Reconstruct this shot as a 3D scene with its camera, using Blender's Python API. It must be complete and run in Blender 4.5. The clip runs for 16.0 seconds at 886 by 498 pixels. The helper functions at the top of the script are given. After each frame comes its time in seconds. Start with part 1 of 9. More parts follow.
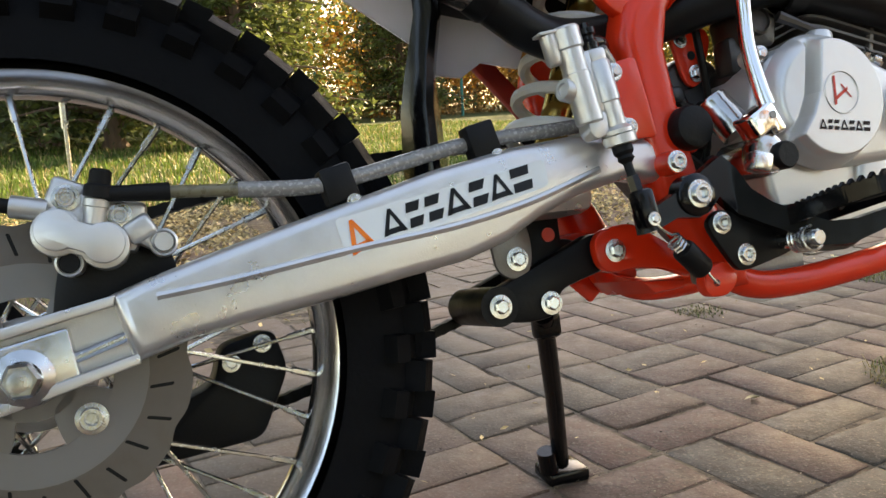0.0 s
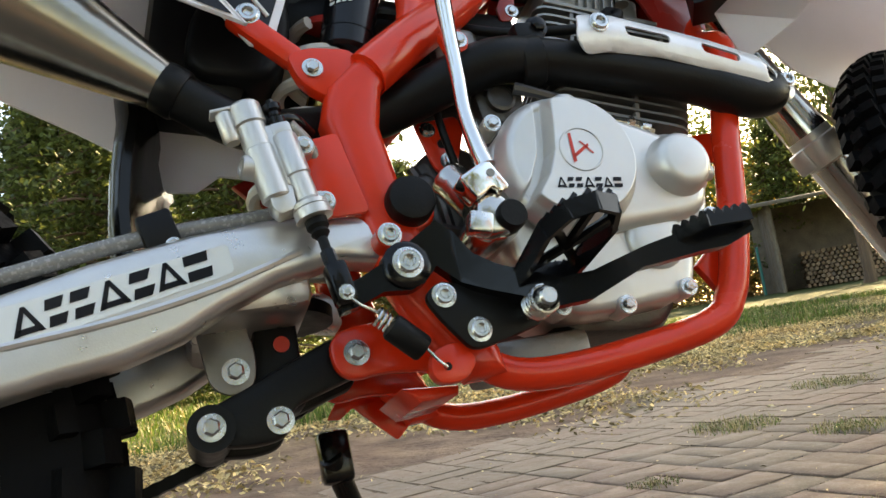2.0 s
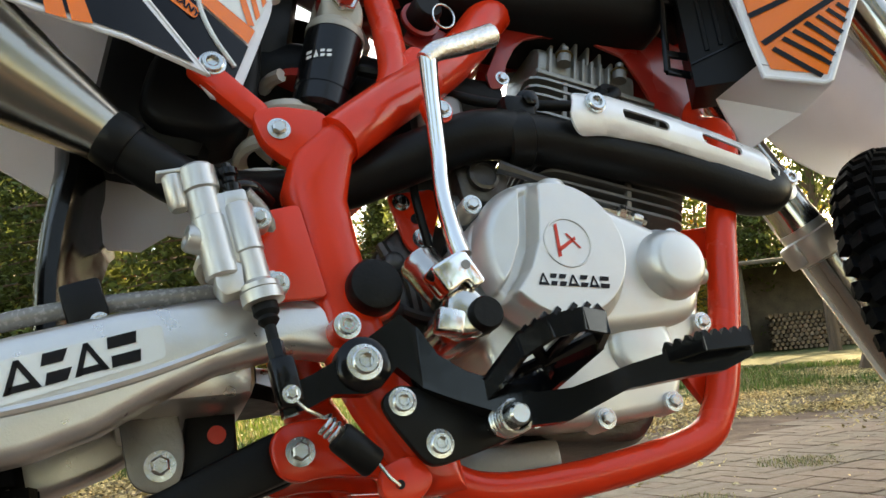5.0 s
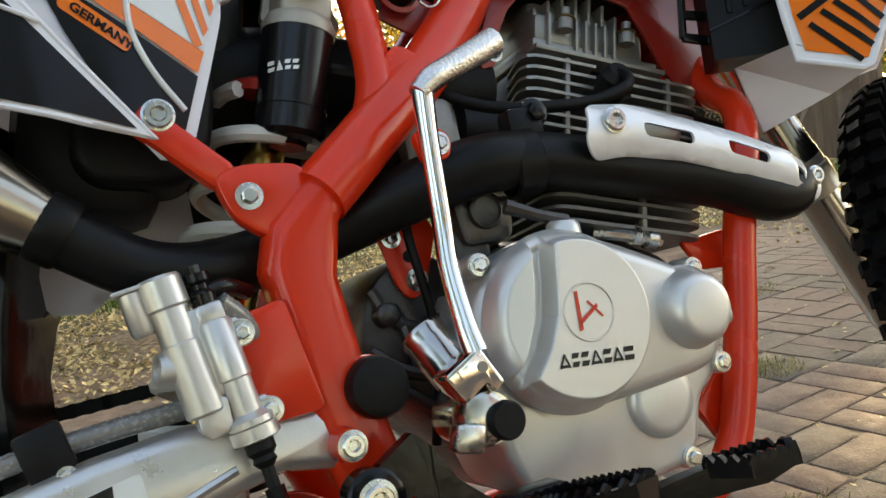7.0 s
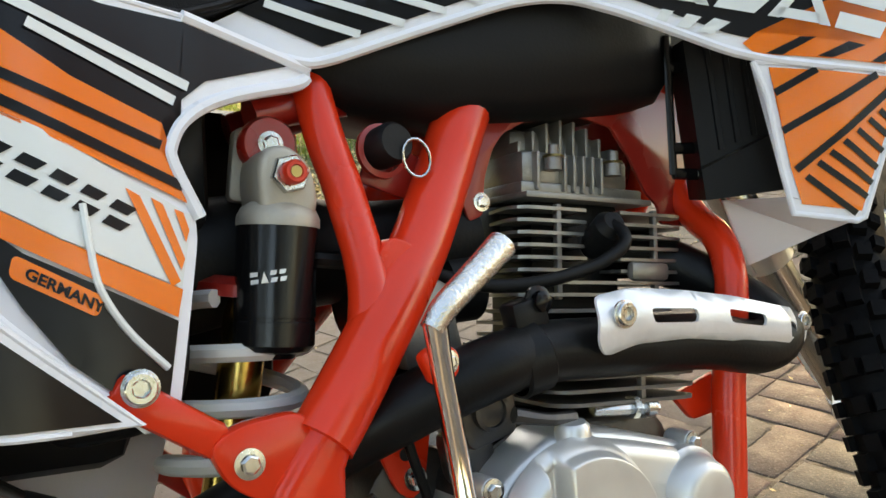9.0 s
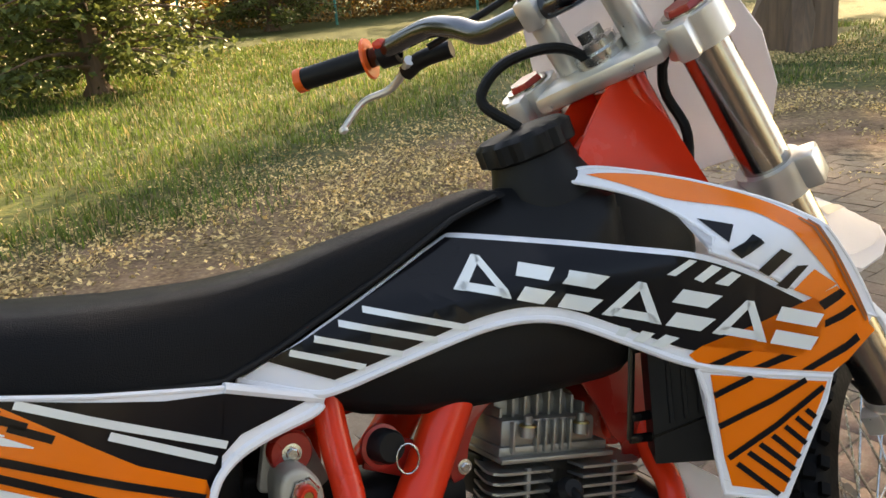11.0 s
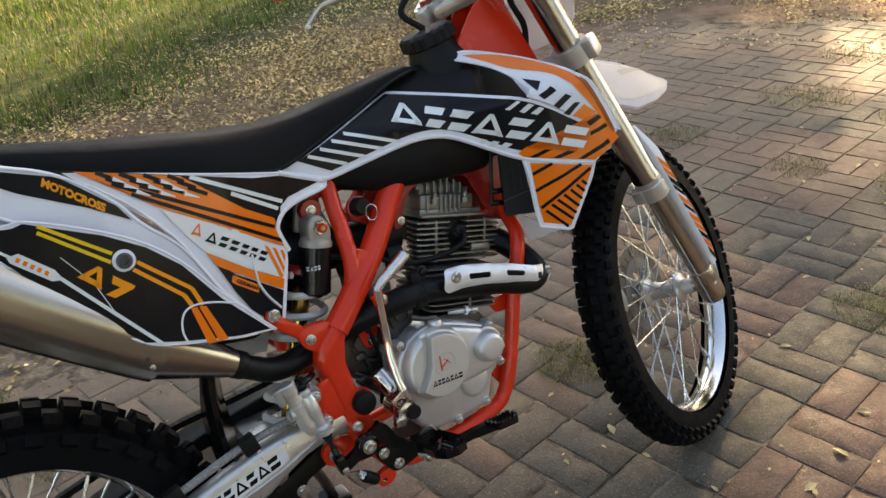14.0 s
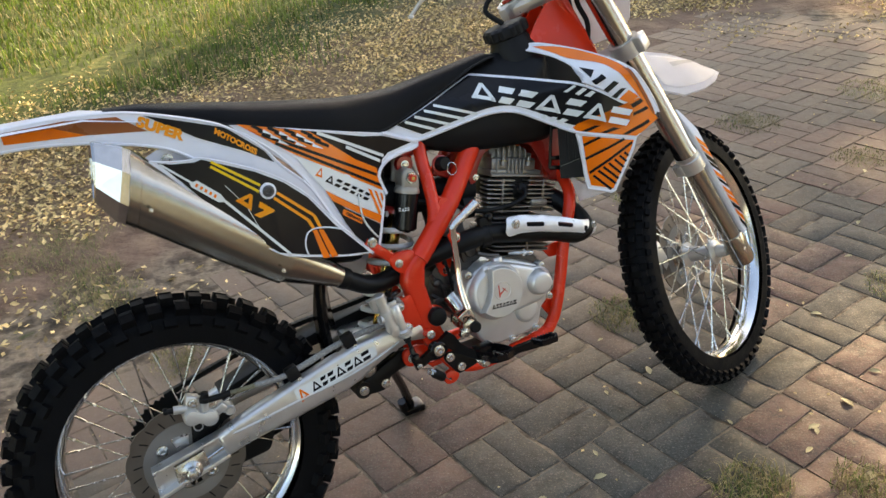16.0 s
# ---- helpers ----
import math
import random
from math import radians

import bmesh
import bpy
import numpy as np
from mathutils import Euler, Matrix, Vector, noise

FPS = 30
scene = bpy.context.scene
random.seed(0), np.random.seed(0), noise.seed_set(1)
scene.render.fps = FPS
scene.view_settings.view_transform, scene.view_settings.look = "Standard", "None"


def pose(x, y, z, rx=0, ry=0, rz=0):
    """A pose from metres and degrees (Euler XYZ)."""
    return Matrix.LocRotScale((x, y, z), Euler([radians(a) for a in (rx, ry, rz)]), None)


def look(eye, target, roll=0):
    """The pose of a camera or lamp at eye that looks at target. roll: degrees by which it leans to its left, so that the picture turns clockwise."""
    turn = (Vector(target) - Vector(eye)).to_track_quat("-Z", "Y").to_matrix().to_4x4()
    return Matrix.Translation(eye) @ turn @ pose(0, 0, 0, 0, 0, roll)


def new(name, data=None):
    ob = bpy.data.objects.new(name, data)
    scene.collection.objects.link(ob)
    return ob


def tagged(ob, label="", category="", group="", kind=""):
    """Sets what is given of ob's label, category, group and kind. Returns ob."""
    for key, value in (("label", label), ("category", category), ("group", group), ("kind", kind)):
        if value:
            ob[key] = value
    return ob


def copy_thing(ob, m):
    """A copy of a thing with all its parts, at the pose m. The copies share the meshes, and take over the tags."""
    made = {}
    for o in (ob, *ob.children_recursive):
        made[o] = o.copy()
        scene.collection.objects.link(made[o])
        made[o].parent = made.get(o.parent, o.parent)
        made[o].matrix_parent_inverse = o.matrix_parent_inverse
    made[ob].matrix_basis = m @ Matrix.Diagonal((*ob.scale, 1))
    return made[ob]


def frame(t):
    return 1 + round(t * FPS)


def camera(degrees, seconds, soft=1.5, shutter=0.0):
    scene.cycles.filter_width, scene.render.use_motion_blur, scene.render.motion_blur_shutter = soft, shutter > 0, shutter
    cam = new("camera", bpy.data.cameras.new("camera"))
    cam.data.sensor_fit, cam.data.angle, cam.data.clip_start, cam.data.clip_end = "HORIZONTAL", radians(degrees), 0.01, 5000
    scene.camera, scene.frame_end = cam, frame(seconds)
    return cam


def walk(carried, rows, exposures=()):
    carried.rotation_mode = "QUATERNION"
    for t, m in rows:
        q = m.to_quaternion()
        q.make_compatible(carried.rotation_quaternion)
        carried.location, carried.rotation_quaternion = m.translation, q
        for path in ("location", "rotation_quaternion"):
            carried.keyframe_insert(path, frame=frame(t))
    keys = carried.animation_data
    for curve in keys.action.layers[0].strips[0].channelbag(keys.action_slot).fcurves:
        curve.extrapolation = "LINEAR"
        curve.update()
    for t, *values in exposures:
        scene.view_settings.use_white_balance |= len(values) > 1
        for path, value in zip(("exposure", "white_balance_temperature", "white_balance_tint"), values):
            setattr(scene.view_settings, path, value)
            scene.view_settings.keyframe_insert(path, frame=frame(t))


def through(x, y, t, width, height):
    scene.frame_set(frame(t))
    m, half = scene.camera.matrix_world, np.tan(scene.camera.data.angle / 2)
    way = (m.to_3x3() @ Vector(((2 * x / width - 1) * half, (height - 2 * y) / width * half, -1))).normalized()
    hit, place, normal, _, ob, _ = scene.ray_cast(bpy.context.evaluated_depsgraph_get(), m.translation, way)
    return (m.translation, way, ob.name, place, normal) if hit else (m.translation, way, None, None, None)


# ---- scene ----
cam = camera(56.7, 16.0)
PATH = [
    (0, (0.047, 0.021, 0.518), (-0.008, 1.991, 0.177), -3.2),
    (0.5, (0.194, 0.057, 0.505), (0.103, 2.029, 0.187), -5.9),
    (1, (0.251, 0.075, 0.509), (0.149, 2.061, 0.303), -8.3),
    (1.5, (0.299, 0.081, 0.446), (0.178, 2.077, 0.488), -9.7),
    (2, (0.303, 0.121, 0.367), (0.229, 2.106, 0.594), -9.4),
    (2.5, (0.308, 0.132, 0.338), (0.307, 2.104, 0.671), -9.7),
    (3, (0.314, 0.138, 0.327), (0.326, 2.094, 0.744), -11.1),
    (3.5, (0.323, 0.136, 0.32), (0.34, 2.092, 0.734), -11.7),
    (4, (0.329, 0.127, 0.306), (0.351, 2.088, 0.7), -9.2),
    (4.5, (0.334, 0.14, 0.344), (0.34, 2.105, 0.719), -6.2),
    (4.7, (0.326, 0.158, 0.374), (0.32, 2.127, 0.729), -5.4),
    (6.8, (0.285, 0.26, 0.615), (0.358, 2.249, 0.426), -6.7),
    (7, (0.286, 0.263, 0.629), (0.383, 2.248, 0.406), -7.1),
    (7.5, (0.288, 0.279, 0.656), (0.436, 2.25, 0.349), -7.2),
    (8, (0.272, 0.317, 0.696), (0.478, 2.268, 0.308), -7.2),
    (8.5, (0.259, 0.347, 0.759), (0.533, 2.276, 0.304), -7.4),
    (9, (0.243, 0.355, 0.839), (0.57, 2.268, 0.354), -7.1),
    (9.5, (0.246, 0.384, 0.951), (0.519, 2.298, 0.439), -7.5),
    (10, (0.3, 0.39, 1.023), (0.494, 2.308, 0.493), -5.6),
    (10.2, (0.318, 0.382, 1.058), (0.466, 2.302, 0.519), -4.7),
    (12.3, (0.322, 0.018, 1.261), (0.607, 1.867, 0.554), -8.0),
    (12.5, (0.296, -0.029, 1.276), (0.613, 1.815, 0.568), -7.6),
    (13, (0.262, -0.127, 1.3), (0.603, 1.69, 0.537), -7.3),
    (13.5, (0.227, -0.229, 1.317), (0.56, 1.552, 0.472), -7.5),
    (14, (0.225, -0.353, 1.328), (0.529, 1.406, 0.425), -6.5),
    (14.5, (0.211, -0.507, 1.359), (0.466, 1.246, 0.431), -5.7),
    (15, (0.219, -0.616, 1.388), (0.393, 1.14, 0.446), -6.2),
    (15.5, (0.218, -0.668, 1.401), (0.325, 1.077, 0.43), -6.4),
    (16, (0.221, -0.722, 1.437), (0.298, 1.049, 0.51), -6.4),
]
EXPOSURES = [(0.0, 2.38, 8250, 13), (1.0, 2.62, 8350, 13), (2.0, 2.44, 8800, 9), (3.5, 2.40, 9000, 7), (4.5, 2.46, 9000, 7), (7.0, 2.29, 8900, 9), (9.0, 2.64, 9050, 9), (10.0, 2.58, 9050, 11), (12.5, 1.94, 8250, 14), (13.5, 1.97, 8200, 13), (14.5, 2.08, 8150, 12), (16.0, 2.26, 8100, 12)]
walk(cam, [(t, look(eye, target, roll)) for t, eye, target, roll in PATH], EXPOSURES)

# ---- world and light ----
SUN_AZ = Vector((0.55, 0.835, 0.0)).normalized()
SUN_EL = radians(27)
world = bpy.data.worlds.new("sky")
scene.world = world
world.use_nodes = True
wn = world.node_tree
sky = wn.nodes.new("ShaderNodeTexSky")
sky.sky_type = "NISHITA"
sky.sun_disc = False
sky.sun_elevation = SUN_EL
sky.sun_rotation = math.atan2(SUN_AZ.x, SUN_AZ.y)
sky.air_density, sky.dust_density, sky.ozone_density = 1.0, 1.5, 1.0
wn.links.new(sky.outputs[0], wn.nodes["Background"].inputs[0])
wn.nodes["Background"].inputs[1].default_value = 0.135
sun_data = bpy.data.lights.new("sun", "SUN")
sun_data.energy, sun_data.angle, sun_data.color = 5.0, radians(0.53), (1.0, 0.82, 0.56)
sun = new("sun", sun_data)
sun_to = Vector((SUN_AZ.x * math.cos(SUN_EL), SUN_AZ.y * math.cos(SUN_EL), math.sin(SUN_EL)))
sun.matrix_world = look(sun_to * 60, (0, 0, 0))


# ---- materials ----
def mat(name, color, rough=0.5, metal=0.0, vary=0.12, scale=12.0, bump=0.0, bump_scale=200.0, coat=0.0, coarse=3.0,
        spec=0.5, rand=0.0, stretch=(1, 1, 1), rough_vary=0.12):
    """A surface with colour and roughness that vary at two scales, and fine relief."""
    m = bpy.data.materials.new(name)
    m.use_nodes = True
    n, l = m.node_tree.nodes, m.node_tree.links
    b = n["Principled BSDF"]
    b.inputs["Metallic"].default_value = metal
    b.inputs["Coat Weight"].default_value = coat
    b.inputs["Coat Roughness"].default_value = 0.08
    b.inputs["Specular IOR Level"].default_value = spec
    co = n.new("ShaderNodeTexCoord")
    mp = n.new("ShaderNodeMapping")
    mp.inputs["Scale"].default_value = stretch
    l.new(co.outputs["Object"], mp.inputs[0])
    big, small = n.new("ShaderNodeTexNoise"), n.new("ShaderNodeTexNoise")
    big.inputs["Scale"].default_value, small.inputs["Scale"].default_value = coarse, scale
    big.inputs["Detail"].default_value, small.inputs["Detail"].default_value = 4, 6
    for x in (big, small):
        l.new(mp.outputs[0], x.inputs["Vector"])
    add = n.new("ShaderNodeMath")
    add.operation = "ADD"
    l.new(big.outputs[0], add.inputs[0])
    l.new(small.outputs[0], add.inputs[1])
    ramp = n.new("ShaderNodeMapRange")
    ramp.inputs[1].default_value, ramp.inputs[2].default_value = 0.7, 1.3
    ramp.inputs[3].default_value, ramp.inputs[4].default_value = 1 - vary, 1 + vary
    l.new(add.outputs[0], ramp.inputs[0])
    last = ramp.outputs[0]
    if rand:
        info = n.new("ShaderNodeObjectInfo")
        geo = n.new("ShaderNodeNewGeometry")
        s = n.new("ShaderNodeMath")
        s.operation = "ADD"
        l.new(info.outputs["Random"], s.inputs[0])
        l.new(geo.outputs["Random Per Island"], s.inputs[1])
        f = n.new("ShaderNodeMath")
        f.operation = "FRACT"
        l.new(s.outputs[0], f.inputs[0])
        rr = n.new("ShaderNodeMapRange")
        rr.inputs[3].default_value, rr.inputs[4].default_value = 1 - rand, 1 + rand
        l.new(f.outputs[0], rr.inputs[0])
        mu = n.new("ShaderNodeMath")
        mu.operation = "MULTIPLY"
        l.new(last, mu.inputs[0])
        l.new(rr.outputs[0], mu.inputs[1])
        last = mu.outputs[0]
    mix = n.new("ShaderNodeVectorMath")
    mix.operation = "SCALE"
    mix.inputs[0].default_value = color
    l.new(last, mix.inputs["Scale"])
    l.new(mix.outputs[0], b.inputs["Base Color"])
    rv = n.new("ShaderNodeMapRange")
    rv.inputs[1].default_value, rv.inputs[2].default_value = 0.3, 0.7
    rv.inputs[3].default_value, rv.inputs[4].default_value = max(0.02, rough - rough_vary * rough * 2), min(1, rough + rough_vary * rough * 2)
    l.new(small.outputs[0], rv.inputs[0])
    l.new(rv.outputs[0], b.inputs["Roughness"])
    if bump:
        t = n.new("ShaderNodeTexNoise")
        t.inputs["Scale"].default_value, t.inputs["Detail"].default_value = bump_scale, 3
        l.new(mp.outputs[0], t.inputs["Vector"])
        bp = n.new("ShaderNodeBump")
        bp.inputs["Strength"].default_value, bp.inputs["Distance"].default_value = bump, 0.002
        l.new(t.outputs[0], bp.inputs["Height"])
        l.new(bp.outputs[0], b.inputs["Normal"])
    return m


RED = mat("red_enamel", (0.74, 0.036, 0.011), 0.24, vary=0.05, coat=0.22, spec=0.3, bump=0.06, bump_scale=90)
# dark red parts, and frame red with shade put into the colour
DARKRED_AND_SHADE = mat("dark_red_parts_and_shaded_frame", (0.33, 0.018, 0.012), 0.3, vary=0.08, coat=0.3)
ALLOY = mat("cast_alloy", (0.62, 0.60, 0.57), 0.36, 0.75, vary=0.06, scale=60, bump=0.05, bump_scale=500)
ARM = mat("satin_alloy", (0.68, 0.66, 0.64), 0.33, 0.82, vary=0.08, scale=40, bump=0.06, bump_scale=700)
COVER = mat("silver_paint", (0.66, 0.645, 0.62), 0.37, 0.62, vary=0.04, scale=50, bump=0.05, bump_scale=900)
DULL = mat("grey_cast_alloy", (0.24, 0.225, 0.21), 0.44, 0.7, vary=0.18, scale=40, bump=0.25, bump_scale=300)
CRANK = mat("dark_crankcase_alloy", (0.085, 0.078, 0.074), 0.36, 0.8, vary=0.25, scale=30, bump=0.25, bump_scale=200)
FIN = mat("sooted_fin_alloy", (0.16, 0.155, 0.15), 0.5, 0.6, vary=0.2, scale=40, bump=0.2, bump_scale=300)
CHROME = mat("chrome", (0.82, 0.80, 0.77), 0.07, 1.0, vary=0.04, scale=30)
DARKCHROME = mat("grey_chrome", (0.52, 0.50, 0.47), 0.17, 1.0, vary=0.08, scale=40)
ROUGHCHROME = mat("rough_cast_chrome", (0.72, 0.70, 0.66), 0.20, 1.0, vary=0.1, scale=90, bump=0.5, bump_scale=420)
ZINC = mat("zinc_plate", (0.62, 0.62, 0.60), 0.24, 1.0, vary=0.1, scale=120)
STEEL = mat("brushed_steel", (0.41, 0.375, 0.32), 0.24, 1.0, vary=0.05, scale=5, coarse=2, rough_vary=0.03)
DISC = mat("worn_disc_steel", (0.145, 0.125, 0.110), 0.40, 0.7, vary=0.12, scale=60)
CARRIER = mat("grey_disc_carrier", (0.20, 0.185, 0.17), 0.5, 0.3, vary=0.06, scale=60)
POLISHED = mat("polished_rim", (0.72, 0.71, 0.70), 0.14, 1.0, vary=0.05, scale=30)
FORK = mat("fork_tube_alloy", (0.44, 0.41, 0.37), 0.17, 1.0, vary=0.08, scale=40)
RUBBER = mat("tyre_rubber", (0.0045, 0.0045, 0.005), 0.60, vary=0.3, scale=30, spec=0.07, bump=0.35, bump_scale=160)
BLACKRUB = mat("black_rubber", (0.007, 0.007, 0.007), 0.5, spec=0.18, vary=0.2, bump=0.2, bump_scale=200)
GLOSS = mat("black_enamel", (0.004, 0.004, 0.0045), 0.17, vary=0.2, coat=0.05, spec=0.25, bump=0.12, bump_scale=70)
SATIN = mat("matt_black_paint", (0.006, 0.006, 0.006), 0.42, spec=0.2, vary=0.2, scale=40, bump=0.1, bump_scale=300)
ANOD = mat("black_anodised_alloy", (0.010, 0.010, 0.011), 0.2, 0.4, vary=0.1)
GOLD = mat("gold_anodised_rod", (0.55, 0.36, 0.10), 0.2, 1.0, vary=0.1)
BLACKPL = mat("black_plastic", (0.006, 0.006, 0.0065), 0.46, spec=0.2, vary=0.15, bump=0.08, bump_scale=400)
VINYL = mat("seat_vinyl", (0.008, 0.008, 0.009), 0.46, spec=0.08, vary=0.12, bump=0.4, bump_scale=900)
def thin_plastic(name, color, through=0.4):
    """A thin moulded panel that lets some light through."""
    m = mat(name, color, 0.36, vary=0.03, scale=20)
    n, l = m.node_tree.nodes, m.node_tree.links
    t, x = n.new("ShaderNodeBsdfTranslucent"), n.new("ShaderNodeMixShader")
    t.inputs["Color"].default_value = (*color, 1)
    x.inputs[0].default_value = through
    l.new(n["Principled BSDF"].outputs[0], x.inputs[1])
    l.new(t.outputs[0], x.inputs[2])
    l.new(x.outputs[0], n["Material Output"].inputs["Surface"])
    return m


THINWHITE = thin_plastic("thin_white_plastic", (0.80, 0.78, 0.80))
WHITEPL = mat("white_plastic", (0.78, 0.78, 0.82), 0.34, vary=0.03, scale=20)
GREYPL = mat("grey_shaded_plastic", (0.60, 0.59, 0.62), 0.4, vary=0.05)
D_BLACK = mat("black_vinyl_graphic", (0.007, 0.007, 0.009), 0.16, vary=0.15, coarse=8, spec=0.22, bump=0.10, bump_scale=25)
D_ORANGE = mat("orange_vinyl_graphic", (0.90, 0.175, 0.004), 0.20, vary=0.05, coat=0.3, bump=0.05, bump_scale=25)
D_WHITE = mat("white_vinyl_graphic", (0.74, 0.76, 0.75), 0.16, vary=0.03, coat=0.3, bump=0.10, bump_scale=25)
D_YELLOW = mat("yellow_vinyl_graphic", (0.80, 0.52, 0.01), 0.2, vary=0.05, coat=0.3)
D_RED = mat("red_print", (0.60, 0.03, 0.01), 0.3, vary=0.05)
D_BROWN = mat("brown_orange_print", (0.30, 0.085, 0.02), 0.3, vary=0.1)
ORANGEPL = mat("orange_rubber", (0.75, 0.10, 0.008), 0.4, vary=0.06)
SPRING = mat("white_spring_enamel", (0.62, 0.60, 0.56), 0.35, vary=0.05)
BRASS = mat("brass", (0.45, 0.32, 0.12), 0.3, 1.0, vary=0.1)
HOSE = mat("braided_hose_in_clear_sleeve", (0.26, 0.25, 0.235), 0.25, 0.2, vary=0.2, scale=300)


# ---- building helpers ----
def finish(bm, name, mats, smooth=35):
    bmesh.ops.recalc_face_normals(bm, faces=bm.faces)
    me = bpy.data.meshes.new(name)
    bm.to_mesh(me)
    bm.free()
    for m in mats if isinstance(mats, (list, tuple)) else [mats]:
        me.materials.append(m)
    if smooth:
        me.polygons.foreach_set("use_smooth", [True] * len(me.polygons))
        me.set_sharp_from_angle(angle=radians(smooth))
    return me


def part(name, bm, material, parent, label="", smooth=35):
    """Links a bmesh as one mesh object under a thing or a part."""
    ob = new(name, finish(bm, name, material, smooth))
    ob.parent = parent
    if label:
        tagged(ob, label)
    return ob


def share(name, me, m, parent, label=""):
    """Another object on a mesh that exists, at the pose m within its parent."""
    ob = new(name, me)
    ob.parent = parent
    ob.matrix_basis = m
    if label:
        tagged(ob, label)
    return ob


def catmull(pts, n=6, closed=False):
    p = [Vector(q) for q in pts]
    if len(p) < 3:
        return p
    out, last = [], len(p) if closed else len(p) - 1
    for i in range(last):
        a = p[i - 1] if (i or closed) else p[0] * 2 - p[1]
        b, c = p[i], p[(i + 1) % len(p)]
        d = p[(i + 2) % len(p)] if (i + 2 < len(p) or closed) else p[-1] * 2 - p[-2]
        for k in range(n):
            t = k / n
            out.append(0.5 * (2 * b + (c - a) * t + (2 * a - 5 * b + 4 * c - d) * t * t + (3 * b - a - 3 * c + d) * t ** 3))
    if not closed:
        out.append(p[-1])
    return out


def tube(bm, pts, r, seg=12, n=6, caps=True, flat=1.0):
    """A round bar along a smooth line through pts; r may be a list, one for each point."""
    line = catmull(pts, n) if n > 1 else [Vector(q) for q in pts]
    if isinstance(r, (list, tuple)):
        k = len(r) - 1
        rad = [np.interp(i / (len(line) - 1) * k, range(k + 1), r) for i in range(len(line))]
    else:
        rad = [r] * len(line)
    d0 = (line[1] - line[0]).normalized()
    side = d0.cross(Vector((0, 1, 0)))
    if side.length < 0.1:
        side = d0.cross(Vector((1, 0, 0)))
    side.normalize()
    rings = []
    for i, q in enumerate(line):
        d = (line[min(i + 1, len(line) - 1)] - line[max(i - 1, 0)]).normalized()
        side = (side - d * side.dot(d)).normalized()
        up = d.cross(side)
        rings.append([bm.verts.new(q + (side * math.cos(a) + up * math.sin(a) * flat) * rad[i]) for a in (2 * math.pi * j / seg for j in range(seg))])
    for a, b in zip(rings, rings[1:]):
        for j in range(seg):
            bm.faces.new((a[j], a[(j + 1) % seg], b[(j + 1) % seg], b[j]))
    if caps:
        bm.faces.new(rings[0][::-1])
        bm.faces.new(rings[-1])
    return bm


def lathe(bm, prof, origin=(0, 0, 0), axis=(0, -1, 0), seg=32, closed=False):
    """Turns a profile of (radius, height) about an axis."""
    o, ax = Vector(origin), Vector(axis).normalized()
    s = ax.cross(Vector((0, 0, 1)) if abs(ax.z) < 0.9 else Vector((1, 0, 0))).normalized()
    u = ax.cross(s)
    rings = []
    for r, h in prof:
        if r < 1e-5:
            rings.append([bm.verts.new(o + ax * h)])
        else:
            rings.append([bm.verts.new(o + ax * h + (s * math.cos(a) + u * math.sin(a)) * r) for a in (2 * math.pi * j / seg for j in range(seg))])
    pairs = list(zip(rings, rings[1:])) + ([(rings[-1], rings[0])] if closed else [])
    for a, b in pairs:
        for j in range(seg):
            k = (j + 1) % seg
            f = [a[j % len(a)], a[k % len(a)], b[k % len(b)], b[j % len(b)]]
            f = list(dict.fromkeys(f))
            if len(f) > 2:
                bm.faces.new(f)
    return bm


def prism(bm, outline, y0, y1, bevel=0.0, segs=2):
    """An outline in x and z, made solid from y0 to y1."""
    tmp = bmesh.new()
    lo = [tmp.verts.new((x, y0, z)) for x, z in outline]
    hi = [tmp.verts.new((x, y1, z)) for x, z in outline]
    k = len(outline)
    for i in range(k):
        tmp.faces.new((lo[i], lo[(i + 1) % k], hi[(i + 1) % k], hi[i]))
    caps = [tmp.faces.new(lo[::-1]), tmp.faces.new(hi)]
    bmesh.ops.recalc_face_normals(tmp, faces=tmp.faces)
    if bevel:
        edges = [e for f in caps for e in f.edges]
        bmesh.ops.bevel(tmp, geom=edges, offset=bevel, segments=segs, affect="EDGES", profile=0.5, clamp_overlap=True)
    merge(bm, tmp)
    return bm


def merge(bm, tmp, m=None):
    if m is not None:
        bmesh.ops.transform(tmp, matrix=m, verts=tmp.verts)
    me = bpy.data.meshes.new("tmp")
    tmp.to_mesh(me)
    tmp.free()
    bm.from_mesh(me)
    bpy.data.meshes.remove(me)
    return bm


def block(bm, c, size, turn=None, bevel=0.002, segs=2):
    tmp = bmesh.new()
    bmesh.ops.create_cube(tmp, size=1)
    bmesh.ops.scale(tmp, vec=size, verts=tmp.verts)
    if bevel:
        bmesh.ops.bevel(tmp, geom=tmp.edges[:], offset=bevel, segments=segs, affect="EDGES", profile=0.5, clamp_overlap=True)
    return merge(bm, tmp, Matrix.Translation(c) @ (turn or Matrix()))


def rounded(outline, r=0.01, n=4):
    """An outline with its corners rounded."""
    out, k = [], len(outline)
    p = [Vector(q) for q in outline]
    for i in range(k):
        a, b, c = p[i - 1], p[i], p[(i + 1) % k]
        ra = min(r, (a - b).length * 0.45)
        rc = min(r, (c - b).length * 0.45)
        s, e = b + (a - b).normalized() * ra, b + (c - b).normalized() * rc
        for j in range(n + 1):
            t = j / n
            out.append(tuple(s * (1 - t) ** 2 + b * 2 * t * (1 - t) + e * t * t))
    return out


